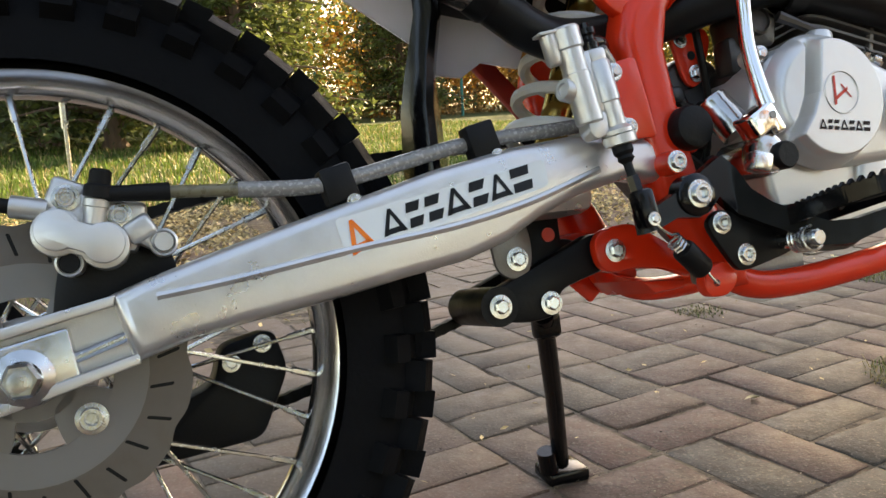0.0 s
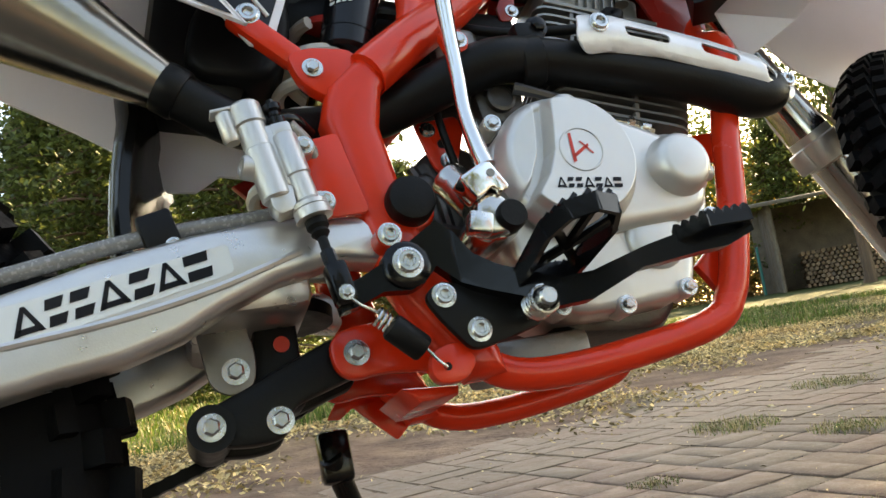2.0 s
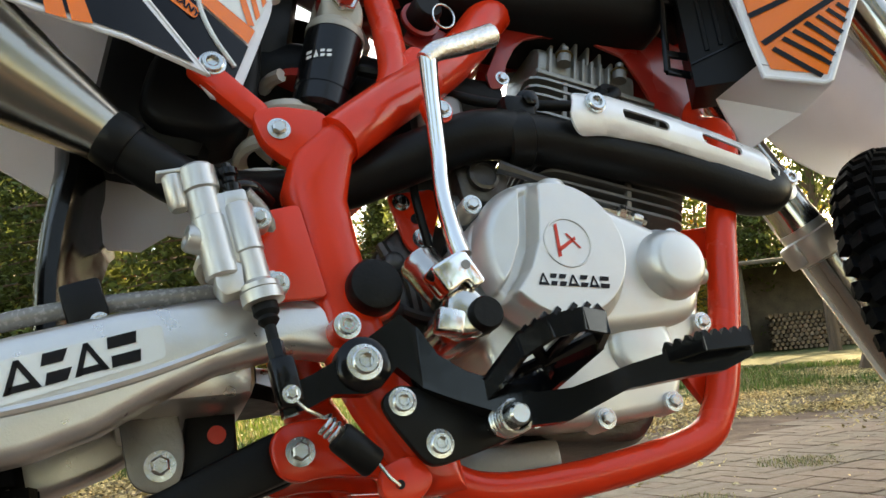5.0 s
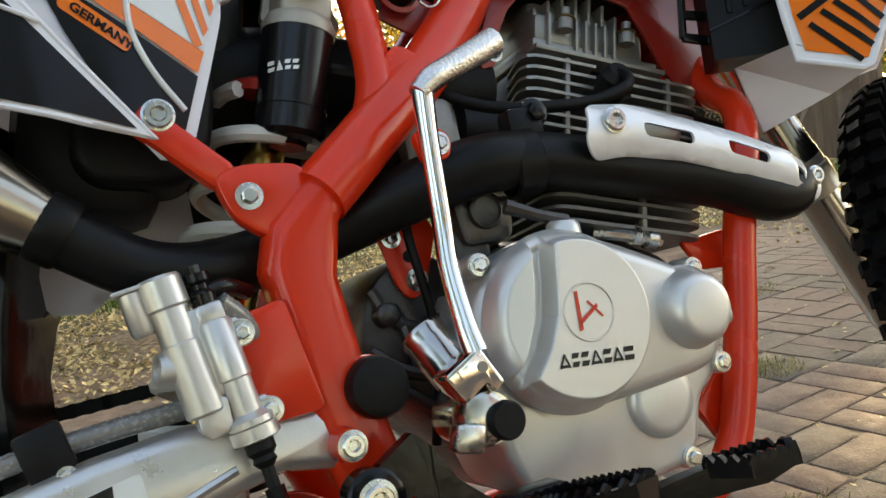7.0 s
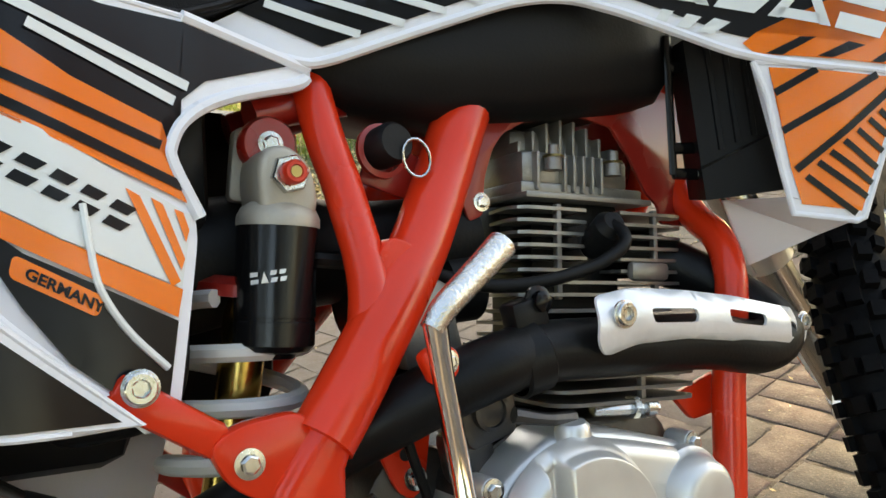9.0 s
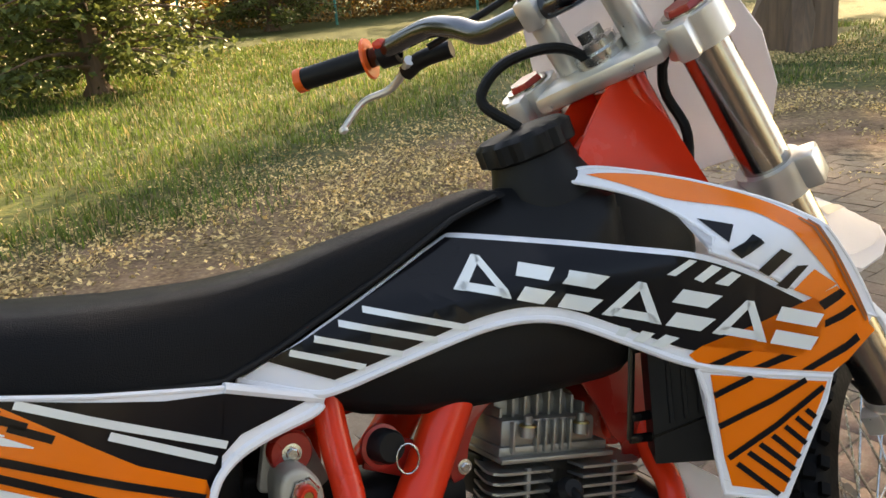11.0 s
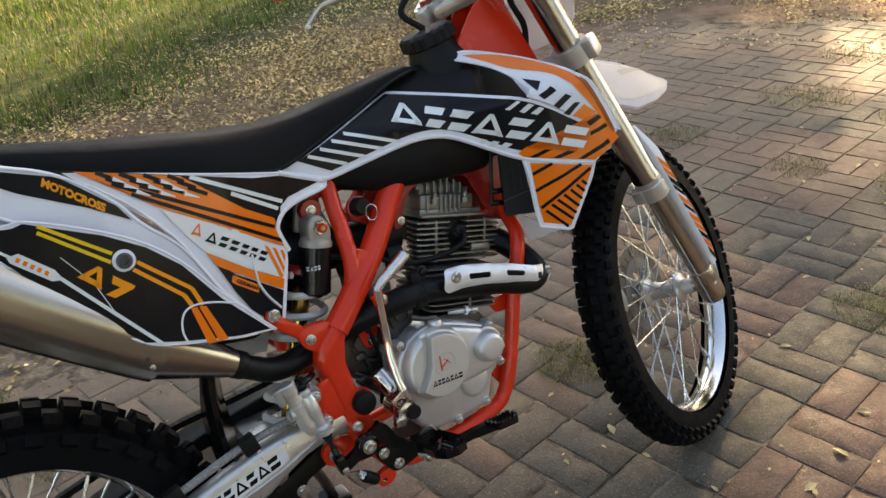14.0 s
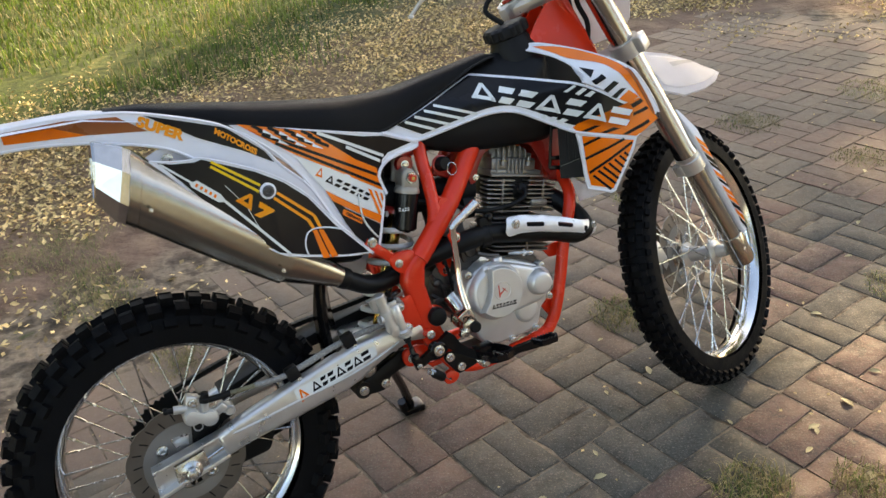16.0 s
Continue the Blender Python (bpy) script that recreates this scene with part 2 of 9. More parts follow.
def soft(outline, r=0.06, n=6, most=42):
    """An outline with its gentle bends smoothed and its sharp corners kept."""
    out, k = [], len(outline)
    p = [Vector(q) for q in outline]
    for i in range(k):
        a, b, c = p[i - 1], p[i], p[(i + 1) % k]
        if math.degrees((b - a).angle(c - b)) > most:
            out.append(tuple(b))
            continue
        s, e = b + (a - b).normalized() * min(r, (a - b).length * 0.48), b + (c - b).normalized() * min(r, (c - b).length * 0.48)
        for j in range(n + 1):
            t = j / n
            out.append(tuple(s * (1 - t) ** 2 + b * 2 * t * (1 - t) + e * t * t))
    return out


def table(rows):
    xs, ys = [a for a, _ in rows], [b for _, b in rows]
    return lambda x, z: float(np.interp(x, xs, ys))


def skin(bm, outline, surf, off=0.0, thick=0.0, cell=0.02):
    """An outline in x and z laid on a curved side, y = surf(x, z); off: metres proud of it."""
    tmp = bmesh.new()
    f = tmp.faces.new([tmp.verts.new((x, 0, z)) for x, z in outline])
    bmesh.ops.triangulate(tmp, faces=[f])
    for ax in (0, 2):
        lo, hi = min(v.co[ax] for v in tmp.verts), max(v.co[ax] for v in tmp.verts)
        k = math.floor(lo / cell) + 1
        while k * cell < hi:
            no = [0, 0, 0]
            no[ax] = 1
            co = [0, 0, 0]
            co[ax] = k * cell
            bmesh.ops.bisect_plane(tmp, geom=tmp.verts[:] + tmp.edges[:] + tmp.faces[:], plane_co=co, plane_no=no, dist=1e-6)
            k += 1
    bmesh.ops.recalc_face_normals(tmp, faces=tmp.faces)
    if tmp.faces and sum(q.normal.y for q in tmp.faces) > 0:
        bmesh.ops.reverse_faces(tmp, faces=tmp.faces)
    for v in tmp.verts:
        v.co.y = surf(v.co.x, v.co.z) - off
    if thick:
        g = bmesh.ops.extrude_face_region(tmp, geom=tmp.faces[:])
        vs = [e for e in g["geom"] if isinstance(e, bmesh.types.BMVert)]
        bmesh.ops.translate(tmp, vec=(0, thick, 0), verts=vs)
    return merge(bm, tmp)


def ribbon(a, b, w0, w1=None):
    """A straight stripe from a to b of a width, as an outline."""
    a, b = Vector(a), Vector(b)
    d = (b - a).normalized()
    n = Vector((-d.y, d.x))
    w1 = w0 if w1 is None else w1
    return [tuple(a + n * w0 / 2), tuple(b + n * w1 / 2), tuple(b - n * w1 / 2), tuple(a - n * w0 / 2)]


def edge_bead(bm, outline, surf, r=0.004, off=0.0, closed=True):
    """A round bead along an outline on a curved side."""
    line = [Vector((x, surf(x, z) - off, z)) for x, z in outline]
    if closed:
        line = line + [line[0]]
    dense = []
    for a, b in zip(line, line[1:]):
        k = max(1, int((b - a).length / 0.03))
        for i in range(k):
            q = a.lerp(b, i / k)
            dense.append(Vector((q.x, surf(q.x, q.z) - off, q.z)))
    dense.append(line[-1])
    return tube(bm, dense, r, seg=8, n=1)


def hexbolt(r=0.006, h=0.006, washer=1.7, socket=False, metal=None):
    """A bolt head along +z from the washer's foot, as a mesh to share."""
    bm = bmesh.new()
    ax = (0, 0, 1)
    lathe(bm, [(0, 0), (r * washer, 0), (r * washer, r * 0.25), (r * 1.05, r * 0.30)], axis=ax, seg=24)
    if socket:
        lathe(bm, [(r * 1.05, r * 0.28), (r * 1.05, h), (r * 0.95, h + 0.0008), (r * 0.6, h + 0.0008)], axis=ax, seg=20)
        lathe(bm, [(r * 0.6, h + 0.0008), (r * 0.55, h * 0.45), (0, h * 0.45)], axis=ax, seg=6)
    else:
        lathe(bm, [(r * 1.08, r * 0.28), (r * 1.08, h * 0.85), (r * 0.85, h), (0, h)], axis=ax, seg=6)
    return finish(bm, "bolt", metal or ZINC, 30)


BOLT = hexbolt(0.0075, 0.008)
BOLT_S = hexbolt(0.005, 0.005)
SOCKET = hexbolt(0.0085, 0.006, 1.45, True)
SCREW = hexbolt(0.009, 0.005, 1.25, True)
SCREW_DARK = hexbolt(0.009, 0.005, 1.25, True, mat("dark_steel", (0.09, 0.09, 0.095), 0.4, 0.6))
TO_RIGHT = Matrix.Rotation(radians(90), 4, "X")


def bolt(parent, x, y, z, me=None, label="", turn=0.0, scale=1.0):
    return share("bolt", me or BOLT, Matrix.Translation((x, y, z)) @ TO_RIGHT @ Matrix.Rotation(turn, 4, "Z") @ Matrix.Scale(scale, 4), parent, label)


def lettering(text, size, m_at, material, parent, surf=None, off=0.0, shear=0.0, name="lettering"):
    """Readable words; m_at(u, v) gives x and z on the side."""
    c = bpy.data.curves.new(name, "FONT")
    c.body, c.size, c.shear, c.resolution_u = text, size, shear, 3
    c.offset = size * (0.055 if size > 0.012 else 0.035)
    ob = bpy.data.objects.new(name, c)
    scene.collection.objects.link(ob)
    bpy.context.view_layer.update()
    me = bpy.data.meshes.new_from_object(ob)
    bpy.data.objects.remove(ob)
    for v in me.vertices:
        x, z = m_at(v.co.x, v.co.y)
        v.co = (x, surf(x, z) - off, z)
    me.materials.append(material)
    o = new(name, me)
    o.parent = parent
    return o

# ---- ground: one sheet to the horizon ----
EDGE_P, EDGE_N = Vector((0.5, 3.1)), Vector((-0.65, 0.76)).normalized()
TURN_P, TURN_N = Vector((3.3, 4.35)), Vector((0.56, 0.83)).normalized()


def edge_dist(x, y):
    """Metres past the edge of the paving, towards the grass."""
    p = Vector((x, y))
    return max((p - EDGE_P).dot(EDGE_N) + 0.40 * min(1.0, max(0.0, (0.1 - x) / 0.6)), (p - TURN_P).dot(TURN_N))


def ground_z(x, y):
    s = edge_dist(x, y)
    z = -0.0030
    if s > 0.3:
        z += 0.02 * min(1, (s - 0.3) / 1.5) + 0.025 * (noise.noise(Vector((x * 0.5, y * 0.5, 0))) + 0.4) * min(1, (s - 0.3) / 2)
    r = math.hypot(x, y)
    if s > 4:
        z += 0.008 * (min(s, 40) - 4)
    return z


def axis_steps():
    v = [0.0]
    while v[-1] < 2500:
        v.append(v[-1] + max(0.25, v[-1] * 0.09))
    return [-q for q in v[:0:-1]] + v


xs = axis_steps()
gv, gf = [], []
for y in xs:
    for x in xs:
        gv.append((x, y + 3, ground_z(x, y + 3)))
N = len(xs)
for j in range(N - 1):
    for i in range(N - 1):
        gf.append((j * N + i, j * N + i + 1, (j + 1) * N + i + 1, (j + 1) * N + i))
gm = bpy.data.meshes.new("ground")
gm.from_pydata(gv, [], gf)
gm.polygons.foreach_set("use_smooth", [True] * len(gm.polygons))


def ground_material():
    m = bpy.data.materials.new("earth_litter_and_grass")
    m.use_nodes = True
    n, l = m.node_tree.nodes, m.node_tree.links
    b = n["Principled BSDF"]
    b.inputs["Roughness"].default_value = 0.92
    b.inputs["Specular IOR Level"].default_value = 0.2
    co = n.new("ShaderNodeTexCoord")
    dot = n.new("ShaderNodeVectorMath")
    dot.operation = "DOT_PRODUCT"
    dot.inputs[1].default_value = (EDGE_N.x, EDGE_N.y, 0)
    l.new(co.outputs["Object"], dot.inputs[0])

    def noise_node(scale, detail=5):
        t = n.new("ShaderNodeTexNoise")
        t.inputs["Scale"].default_value, t.inputs["Detail"].default_value = scale, detail
        l.new(co.outputs["Object"], t.inputs["Vector"])
        return t.outputs[0]

    def math_node(op, a, b_):
        t = n.new("ShaderNodeMath")
        t.operation = op
        for i, v in enumerate((a, b_)):
            if isinstance(v, (int, float)):
                t.inputs[i].default_value = v
            else:
                l.new(v, t.inputs[i])
        return t.outputs[0]

    def ramp(v, lo, hi):
        t = n.new("ShaderNodeMapRange")
        t.interpolation_type = "SMOOTHSTEP"
        t.inputs[1].default_value, t.inputs[2].default_value = lo, hi
        l.new(v, t.inputs[0])
        return t.outputs[0]

    def colours(stops, fac):
        t = n.new("ShaderNodeValToRGB")
        while len(t.color_ramp.elements) < len(stops):
            t.color_ramp.elements.new(0.5)
        for e, (p, c) in zip(t.color_ramp.elements, stops):
            e.position, e.color = p, (*c, 1)
        l.new(fac, t.inputs[0])
        return t.outputs[0]

    def blend(f, a, b_):
        t = n.new("ShaderNodeMix")
        t.data_type = "RGBA"
        l.new(f, t.inputs[0])
        l.new(a, t.inputs[6])
        l.new(b_, t.inputs[7])
        return t.outputs[2]

    base = EDGE_P.dot(EDGE_N)
    s = math_node("ADD", dot.outputs["Value"], -base)
    dot2 = n.new("ShaderNodeVectorMath")
    dot2.operation = "DOT_PRODUCT"
    dot2.inputs[1].default_value = (TURN_N.x, TURN_N.y, 0)
    l.new(co.outputs["Object"], dot2.inputs[0])
    s = math_node("MAXIMUM", s, math_node("ADD", dot2.outputs["Value"], -TURN_P.dot(TURN_N)))
    s = math_node("ADD", s, math_node("MULTIPLY", math_node("SUBTRACT", noise_node(0.8, 6), 0.5), 2.6))
    fine = noise_node(38, 6)
    joint = colours([(0.34, (0.055, 0.043, 0.031)), (0.46, (0.120, 0.093, 0.066)), (0.55, (0.25, 0.195, 0.138)), (0.66, (0.135, 0.106, 0.073)), (0.75, (0.070, 0.076, 0.030))], noise_node(11, 12))
    dirt = colours([(0.3, (0.10, 0.062, 0.042)), (0.5, (0.19, 0.122, 0.084)), (0.7, (0.27, 0.185, 0.125))], noise_node(5, 10))
    litter = colours([(0.32, (0.035, 0.024, 0.014)), (0.45, (0.10, 0.068, 0.038)), (0.56, (0.19, 0.135, 0.07)), (0.70, (0.36, 0.28, 0.15))], fine)
    grass = colours([(0.3, (0.014, 0.024, 0.006)), (0.5, (0.035, 0.055, 0.012)), (0.7, (0.09, 0.095, 0.028))], noise_node(14, 8))
    patch = ramp(noise_node(1.6, 5), 0.42, 0.58)
    c = blend(ramp(s, -0.2, 0.25), joint, dirt)
    lit = math_node("MULTIPLY", ramp(s, 0.4, 1.6), math_node("ADD", math_node("MULTIPLY", patch, 0.6), 0.4))
    c = blend(lit, c, litter)
    c = blend(ramp(s, 1.9, 3.0), c, grass)
    l.new(c, b.inputs["Base Color"])
    bp = n.new("ShaderNodeBump")
    bp.inputs["Strength"].default_value, bp.inputs["Distance"].default_value = 0.8, 0.02
    l.new(math_node("ADD", noise_node(30, 6), math_node("MULTIPLY", noise_node(6, 4), 1.2)), bp.inputs["Height"])
    l.new(bp.outputs[0], b.inputs["Normal"])
    return m


gm.materials.append(ground_material())
ground = tagged(new("ground", gm), "sandy earth with leaf litter and autumn grass", "ground", kind="structure")



def brick_material(name, tones):
    """Worn paving brick: a tone for each brick, sand and dirt trodden over several bricks, pits and grain."""
    m = bpy.data.materials.new(name)
    m.use_nodes = True
    n, l = m.node_tree.nodes, m.node_tree.links
    b = n["Principled BSDF"]
    b.inputs["Specular IOR Level"].default_value = 0.34
    geo = n.new("ShaderNodeNewGeometry")
    info = n.new("ShaderNodeObjectInfo")

    def tex(scale, detail, rough=0.55):
        t = n.new("ShaderNodeTexNoise")
        t.inputs["Scale"].default_value, t.inputs["Detail"].default_value, t.inputs["Roughness"].default_value = scale, detail, rough
        l.new(geo.outputs["Position"], t.inputs["Vector"])
        return t.outputs[0]

    def calc(op, a, c):
        t = n.new("ShaderNodeMath")
        t.operation = op
        for i, v in enumerate((a, c)):
            if isinstance(v, (int, float)):
                t.inputs[i].default_value = v
            else:
                l.new(v, t.inputs[i])
        return t.outputs[0]

    def span(v, lo, hi, a, c):
        t = n.new("ShaderNodeMapRange")
        for i, q in enumerate((lo, hi, a, c)):
            t.inputs[i + 1].default_value = q
        l.new(v, t.inputs[0])
        return t.outputs[0]

    def mix(f, a, c):
        t = n.new("ShaderNodeMix")
        t.data_type = "RGBA"
        l.new(f, t.inputs[0])
        for i, q in ((6, a), (7, c)):
            if isinstance(q, tuple):
                t.inputs[i].default_value = (*q, 1)
            else:
                l.new(q, t.inputs[i])
        return t.outputs[2]

    pick = calc("FRACT", calc("ADD", info.outputs["Random"], geo.outputs["Random Per Island"]), 0)
    r = n.new("ShaderNodeValToRGB")
    while len(r.color_ramp.elements) < len(tones):
        r.color_ramp.elements.new(0.5)
    for k, (e, c) in enumerate(zip(r.color_ramp.elements, tones)):
        e.position, e.color = (k + 0.5) / len(tones), (*c, 1)
    l.new(pick, r.inputs[0])
    c = r.outputs[0]
    c = mix(span(tex(9, 9, 0.7), 0.46, 0.70, 0.0, 0.40), c, (0.092, 0.066, 0.050))
    c = mix(span(tex(1.3, 5), 0.46, 0.64, 0.0, 0.40), c, (0.052, 0.044, 0.033))
    c = mix(span(tex(17, 10, 0.78), 0.50, 0.64, 0.0, 0.75), c, (0.030, 0.024, 0.019))
    c = mix(span(tex(48, 10, 0.8), 0.53, 0.64, 0.0, 0.55), c, (0.140, 0.108, 0.080))
    c = mix(span(tex(120, 6, 0.75), 0.50, 0.64, 0.0, 0.70), c, (0.038, 0.030, 0.024))
    c = mix(span(tex(190, 4, 0.7), 0.55, 0.66, 0.0, 0.80), c, (0.23, 0.185, 0.140))
    # sand blown and trodden in from the edge
    dot = n.new("ShaderNodeVectorMath")
    dot.operation = "DOT_PRODUCT"
    dot.inputs[1].default_value = (EDGE_N.x, EDGE_N.y, 0)
    l.new(geo.outputs["Position"], dot.inputs[0])
    near = calc("ADD", calc("ADD", dot.outputs["Value"], -EDGE_P.dot(EDGE_N)), calc("MULTIPLY", tex(1.7, 8), 2.2))
    c = mix(span(near, -0.9, 1.3, 0.0, 0.88), c, (0.25, 0.180, 0.125))
    l.new(c, b.inputs["Base Color"])
    l.new(span(tex(30, 5), 0.3, 0.7, 0.58, 0.84), b.inputs["Roughness"])
    bp = n.new("ShaderNodeBump")
    bp.inputs["Strength"].default_value, bp.inputs["Distance"].default_value = 0.55, 0.0028
    l.new(calc("ADD", calc("ADD", tex(45, 8, 0.6), calc("MULTIPLY", tex(14, 4), 1.6)), calc("MULTIPLY", tex(190, 3), 0.5)), bp.inputs["Height"])
    l.new(bp.outputs[0], b.inputs["Normal"])
    return m


BRICK = brick_material("worn_red_brick", ((0.130, 0.062, 0.048), (0.106, 0.055, 0.043), (0.138, 0.073, 0.058), (0.090, 0.051, 0.041)))
BRICK_GREY = brick_material("worn_grey_brick", ((0.066, 0.064, 0.050), (0.079, 0.076, 0.060), (0.053, 0.051, 0.041)))
BA = radians(30.5)
BL, BW = 0.200, 0.100

# ---- the motorcycle: x forward, y to its left, z up, from the rear wheel's foot ----
HEAD, TIP = radians(21.5), radians(12.0)
bike = new("motorcycle")
bike.matrix_world = Matrix.Translation((-0.276, 0.6005, -0.0086)) @ Matrix.Rotation(HEAD, 4, "Z") @ Matrix.Rotation(-TIP, 4, "X")
tagged(bike, "orange, black and white motocross bike on its side stand", "motorcycle")

# steering: the front end is turned left about the steering head
AXIS_TOP, RAKE, STEER = Vector((1.045, 0.0, 1.085)), radians(25.5), radians(26)
AXIS = Vector((-math.sin(RAKE), 0, math.cos(RAKE)))
TURNED = Matrix.Translation(AXIS_TOP) @ Matrix.Rotation(STEER, 4, AXIS) @ Matrix.Translation(-AXIS_TOP)


def tyre_mesh(R, w, rim, knobs, name, rows):
    """A knobbly tyre about the y axis."""
    bm = bmesh.new()
    h = R - rim - 0.012
    prof = []
    for i in range(17):
        a = math.pi * (i / 16) - math.pi / 2
        y = math.sin(a) * w / 2 * (1 - 0.10 * (1 - math.cos(a)))
        r = rim - 0.004 + h * max(0.0, math.cos(a)) ** 0.62
        prof.append((r, y))
    lathe(bm, prof, axis=(0, 1, 0), seg=96)
    return bm


def tread(R, w, rim, knobs, rows, at, parent):
    """The knobs of the tread; rows: (across as an angle, half width along, half width across, height, shift)."""
    h = R - rim - 0.012
    for ang, la, lc, hh, shift in rows:
        tmp_v, tmp_f = [], []
        for th in (0.0,):
            a = radians(ang)
            r0 = rim - 0.004 + h * math.cos(a) ** 0.62
            y0 = math.sin(a) * w / 2 * (1 - 0.10 * (1 - math.cos(a)))
            nr, ny = math.cos(a * 0.9), math.sin(a * 0.9)
            tr, ty = -ny, nr
            base = len(tmp_v)
            for lift, s in ((-0.006, 1.0), (hh, 0.86)):
                for sa, sc in ((-1, -1), (1, -1), (1, 1), (-1, 1)):
                    rr = r0 + nr * lift + tr * sc * lc * s
                    yy = y0 + ny * lift + ty * sc * lc * s
                    t2 = th + sa * la * s / r0
                    tmp_v.append((rr * math.cos(t2), yy, rr * math.sin(t2)))
            for q in ((4, 5, 6, 7), (0, 1, 5, 4), (1, 2, 6, 5), (2, 3, 7, 6), (3, 0, 4, 7)):
                tmp_f.append([base + i for i in q])
        me = bpy.data.meshes.new("tread_knob")
        me.from_pydata(tmp_v, [], tmp_f)
        me.materials.append(RUBBER)
        for k in range(knobs):
            share("tread_knob", me, at @ Matrix.Rotation(-2 * math.pi * (k + shift) / knobs, 4, "Y"), parent)


def wheel(name, label, centre, R, w, rim_r, rim_w, pose_m, knobs, rows, hub_r, spokes=36):
    """A spoked wheel with tyre, rim, hub and spokes; its parts lie under it."""
    at = pose_m @ Matrix.Translation(centre)

    def moved(bm):
        bmesh.ops.transform(bm, matrix=at, verts=bm.verts)
        return bm

    hub = bmesh.new()
    lathe(hub, [(0.0, -0.075), (0.016, -0.075), (0.018, -0.05), (hub_r * 0.8, -0.048), (hub_r, -0.043), (hub_r, -0.036), (hub_r * 0.62, -0.028),
                (hub_r * 0.55, 0.0), (hub_r * 0.62, 0.028), (hub_r, 0.036), (hub_r, 0.043), (hub_r * 0.8, 0.048), (0.018, 0.05), (0.016, 0.075), (0, 0.075)],
          axis=(0, 1, 0), seg=36)
    whl = part(name, moved(hub), ALLOY, bike, label)
    part("tyre", moved(tyre_mesh(R, w, rim_r, knobs, name, rows)), RUBBER, whl, "black knobbly off-road tyre")
    tread(R, w, rim_r, knobs, rows, at, whl)
    rim = bmesh.new()
    hw = rim_w / 2
    prof = [(rim_r, -hw), (rim_r + 0.001, -hw - 0.003), (rim_r - 0.006, -hw - 0.004), (rim_r - 0.012, -hw + 0.001), (rim_r - 0.016, -hw + 0.006),
            (rim_r - 0.022, -hw * 0.45), (rim_r - 0.025, 0), (rim_r - 0.022, hw * 0.45), (rim_r - 0.016, hw - 0.006), (rim_r - 0.012, hw - 0.001),
            (rim_r - 0.006, hw + 0.004), (rim_r + 0.001, hw + 0.003), (rim_r, hw), (rim_r - 0.012, hw - 0.004), (rim_r - 0.014, 0), (rim_r - 0.012, -hw + 0.004)]
    lathe(rim, prof, axis=(0, 1, 0), seg=96, closed=True)
    part("rim", moved(rim), POLISHED, whl, "polished aluminium rim")
    sp = bmesh.new()
    tube(sp, [(0, 0, 0), (1, 0, 0)], 0.0019, seg=6, n=1)
    lathe(sp, [(0, 0), (0.003, 0), (0.003, 0.02), (0, 0.02)], (0.985, 0, 0), (-0.02 / 0.02, 0, 0), seg=6)
    for i in range(spokes):
        side = -1 if i % 2 else 1
        pull = 1 if (i // 2) % 2 else -1
        th = 2 * math.pi * i / spokes
        a = th + pull * 0.95
        p0 = Vector((hub_r * 0.92 * math.cos(a), side * 0.039, hub_r * 0.92 * math.sin(a)))
        p1 = Vector(((rim_r - 0.024) * math.cos(th), side * 0.006, (rim_r - 0.024) * math.sin(th)))
        b = bmesh.new()
        tube(b, [p0, p1], 0.0019, seg=6, n=1)
        d = (p1 - p0).normalized()
        tube(b, [p1 - d * 0.022, p1], 0.0032, seg=6, n=1)
        part("spoke", moved(b), ZINC, whl)
    sp.free()
    return whl, at


REAR_ROWS = [(-66, 0.0135, 0.009, 0.012, 0.5), (-40, 0.015, 0.0115, 0.016, 0.0), (-13, 0.0135, 0.0115, 0.018, 0.5), (13, 0.0135, 0.0115, 0.018, 0.5),
             (40, 0.015, 0.0115, 0.016, 0.0), (66, 0.0135, 0.009, 0.012, 0.5)]
FRONT_ROWS = [(-60, 0.008, 0.0065, 0.008, 0.0), (-36, 0.009, 0.008, 0.010, 0.5), (-12, 0.009, 0.0085, 0.011, 0.0), (12, 0.009, 0.0085, 0.011, 0.0),
              (36, 0.009, 0.008, 0.010, 0.5), (60, 0.008, 0.0065, 0.008, 0.0)]
REAR_C, FRONT_C = Vector((-0.006, 0, 0.339)), Vector((1.402, -0.012, 0.345))
FRONT_LOCAL = TURNED.inverted() @ FRONT_C
FRONT_LOCAL.y = 0.0
rear_wheel, rear_at = wheel("rear_wheel", "spoked rear wheel with silver hub", REAR_C, 0.337, 0.112, 0.250, 0.046, Matrix(), 38, REAR_ROWS, 0.045)
front_wheel, front_at = wheel("front_wheel", "spoked front wheel turned to the left", FRONT_LOCAL, 0.360, 0.084, 0.287, 0.048, TURNED, 62, FRONT_ROWS, 0.034)


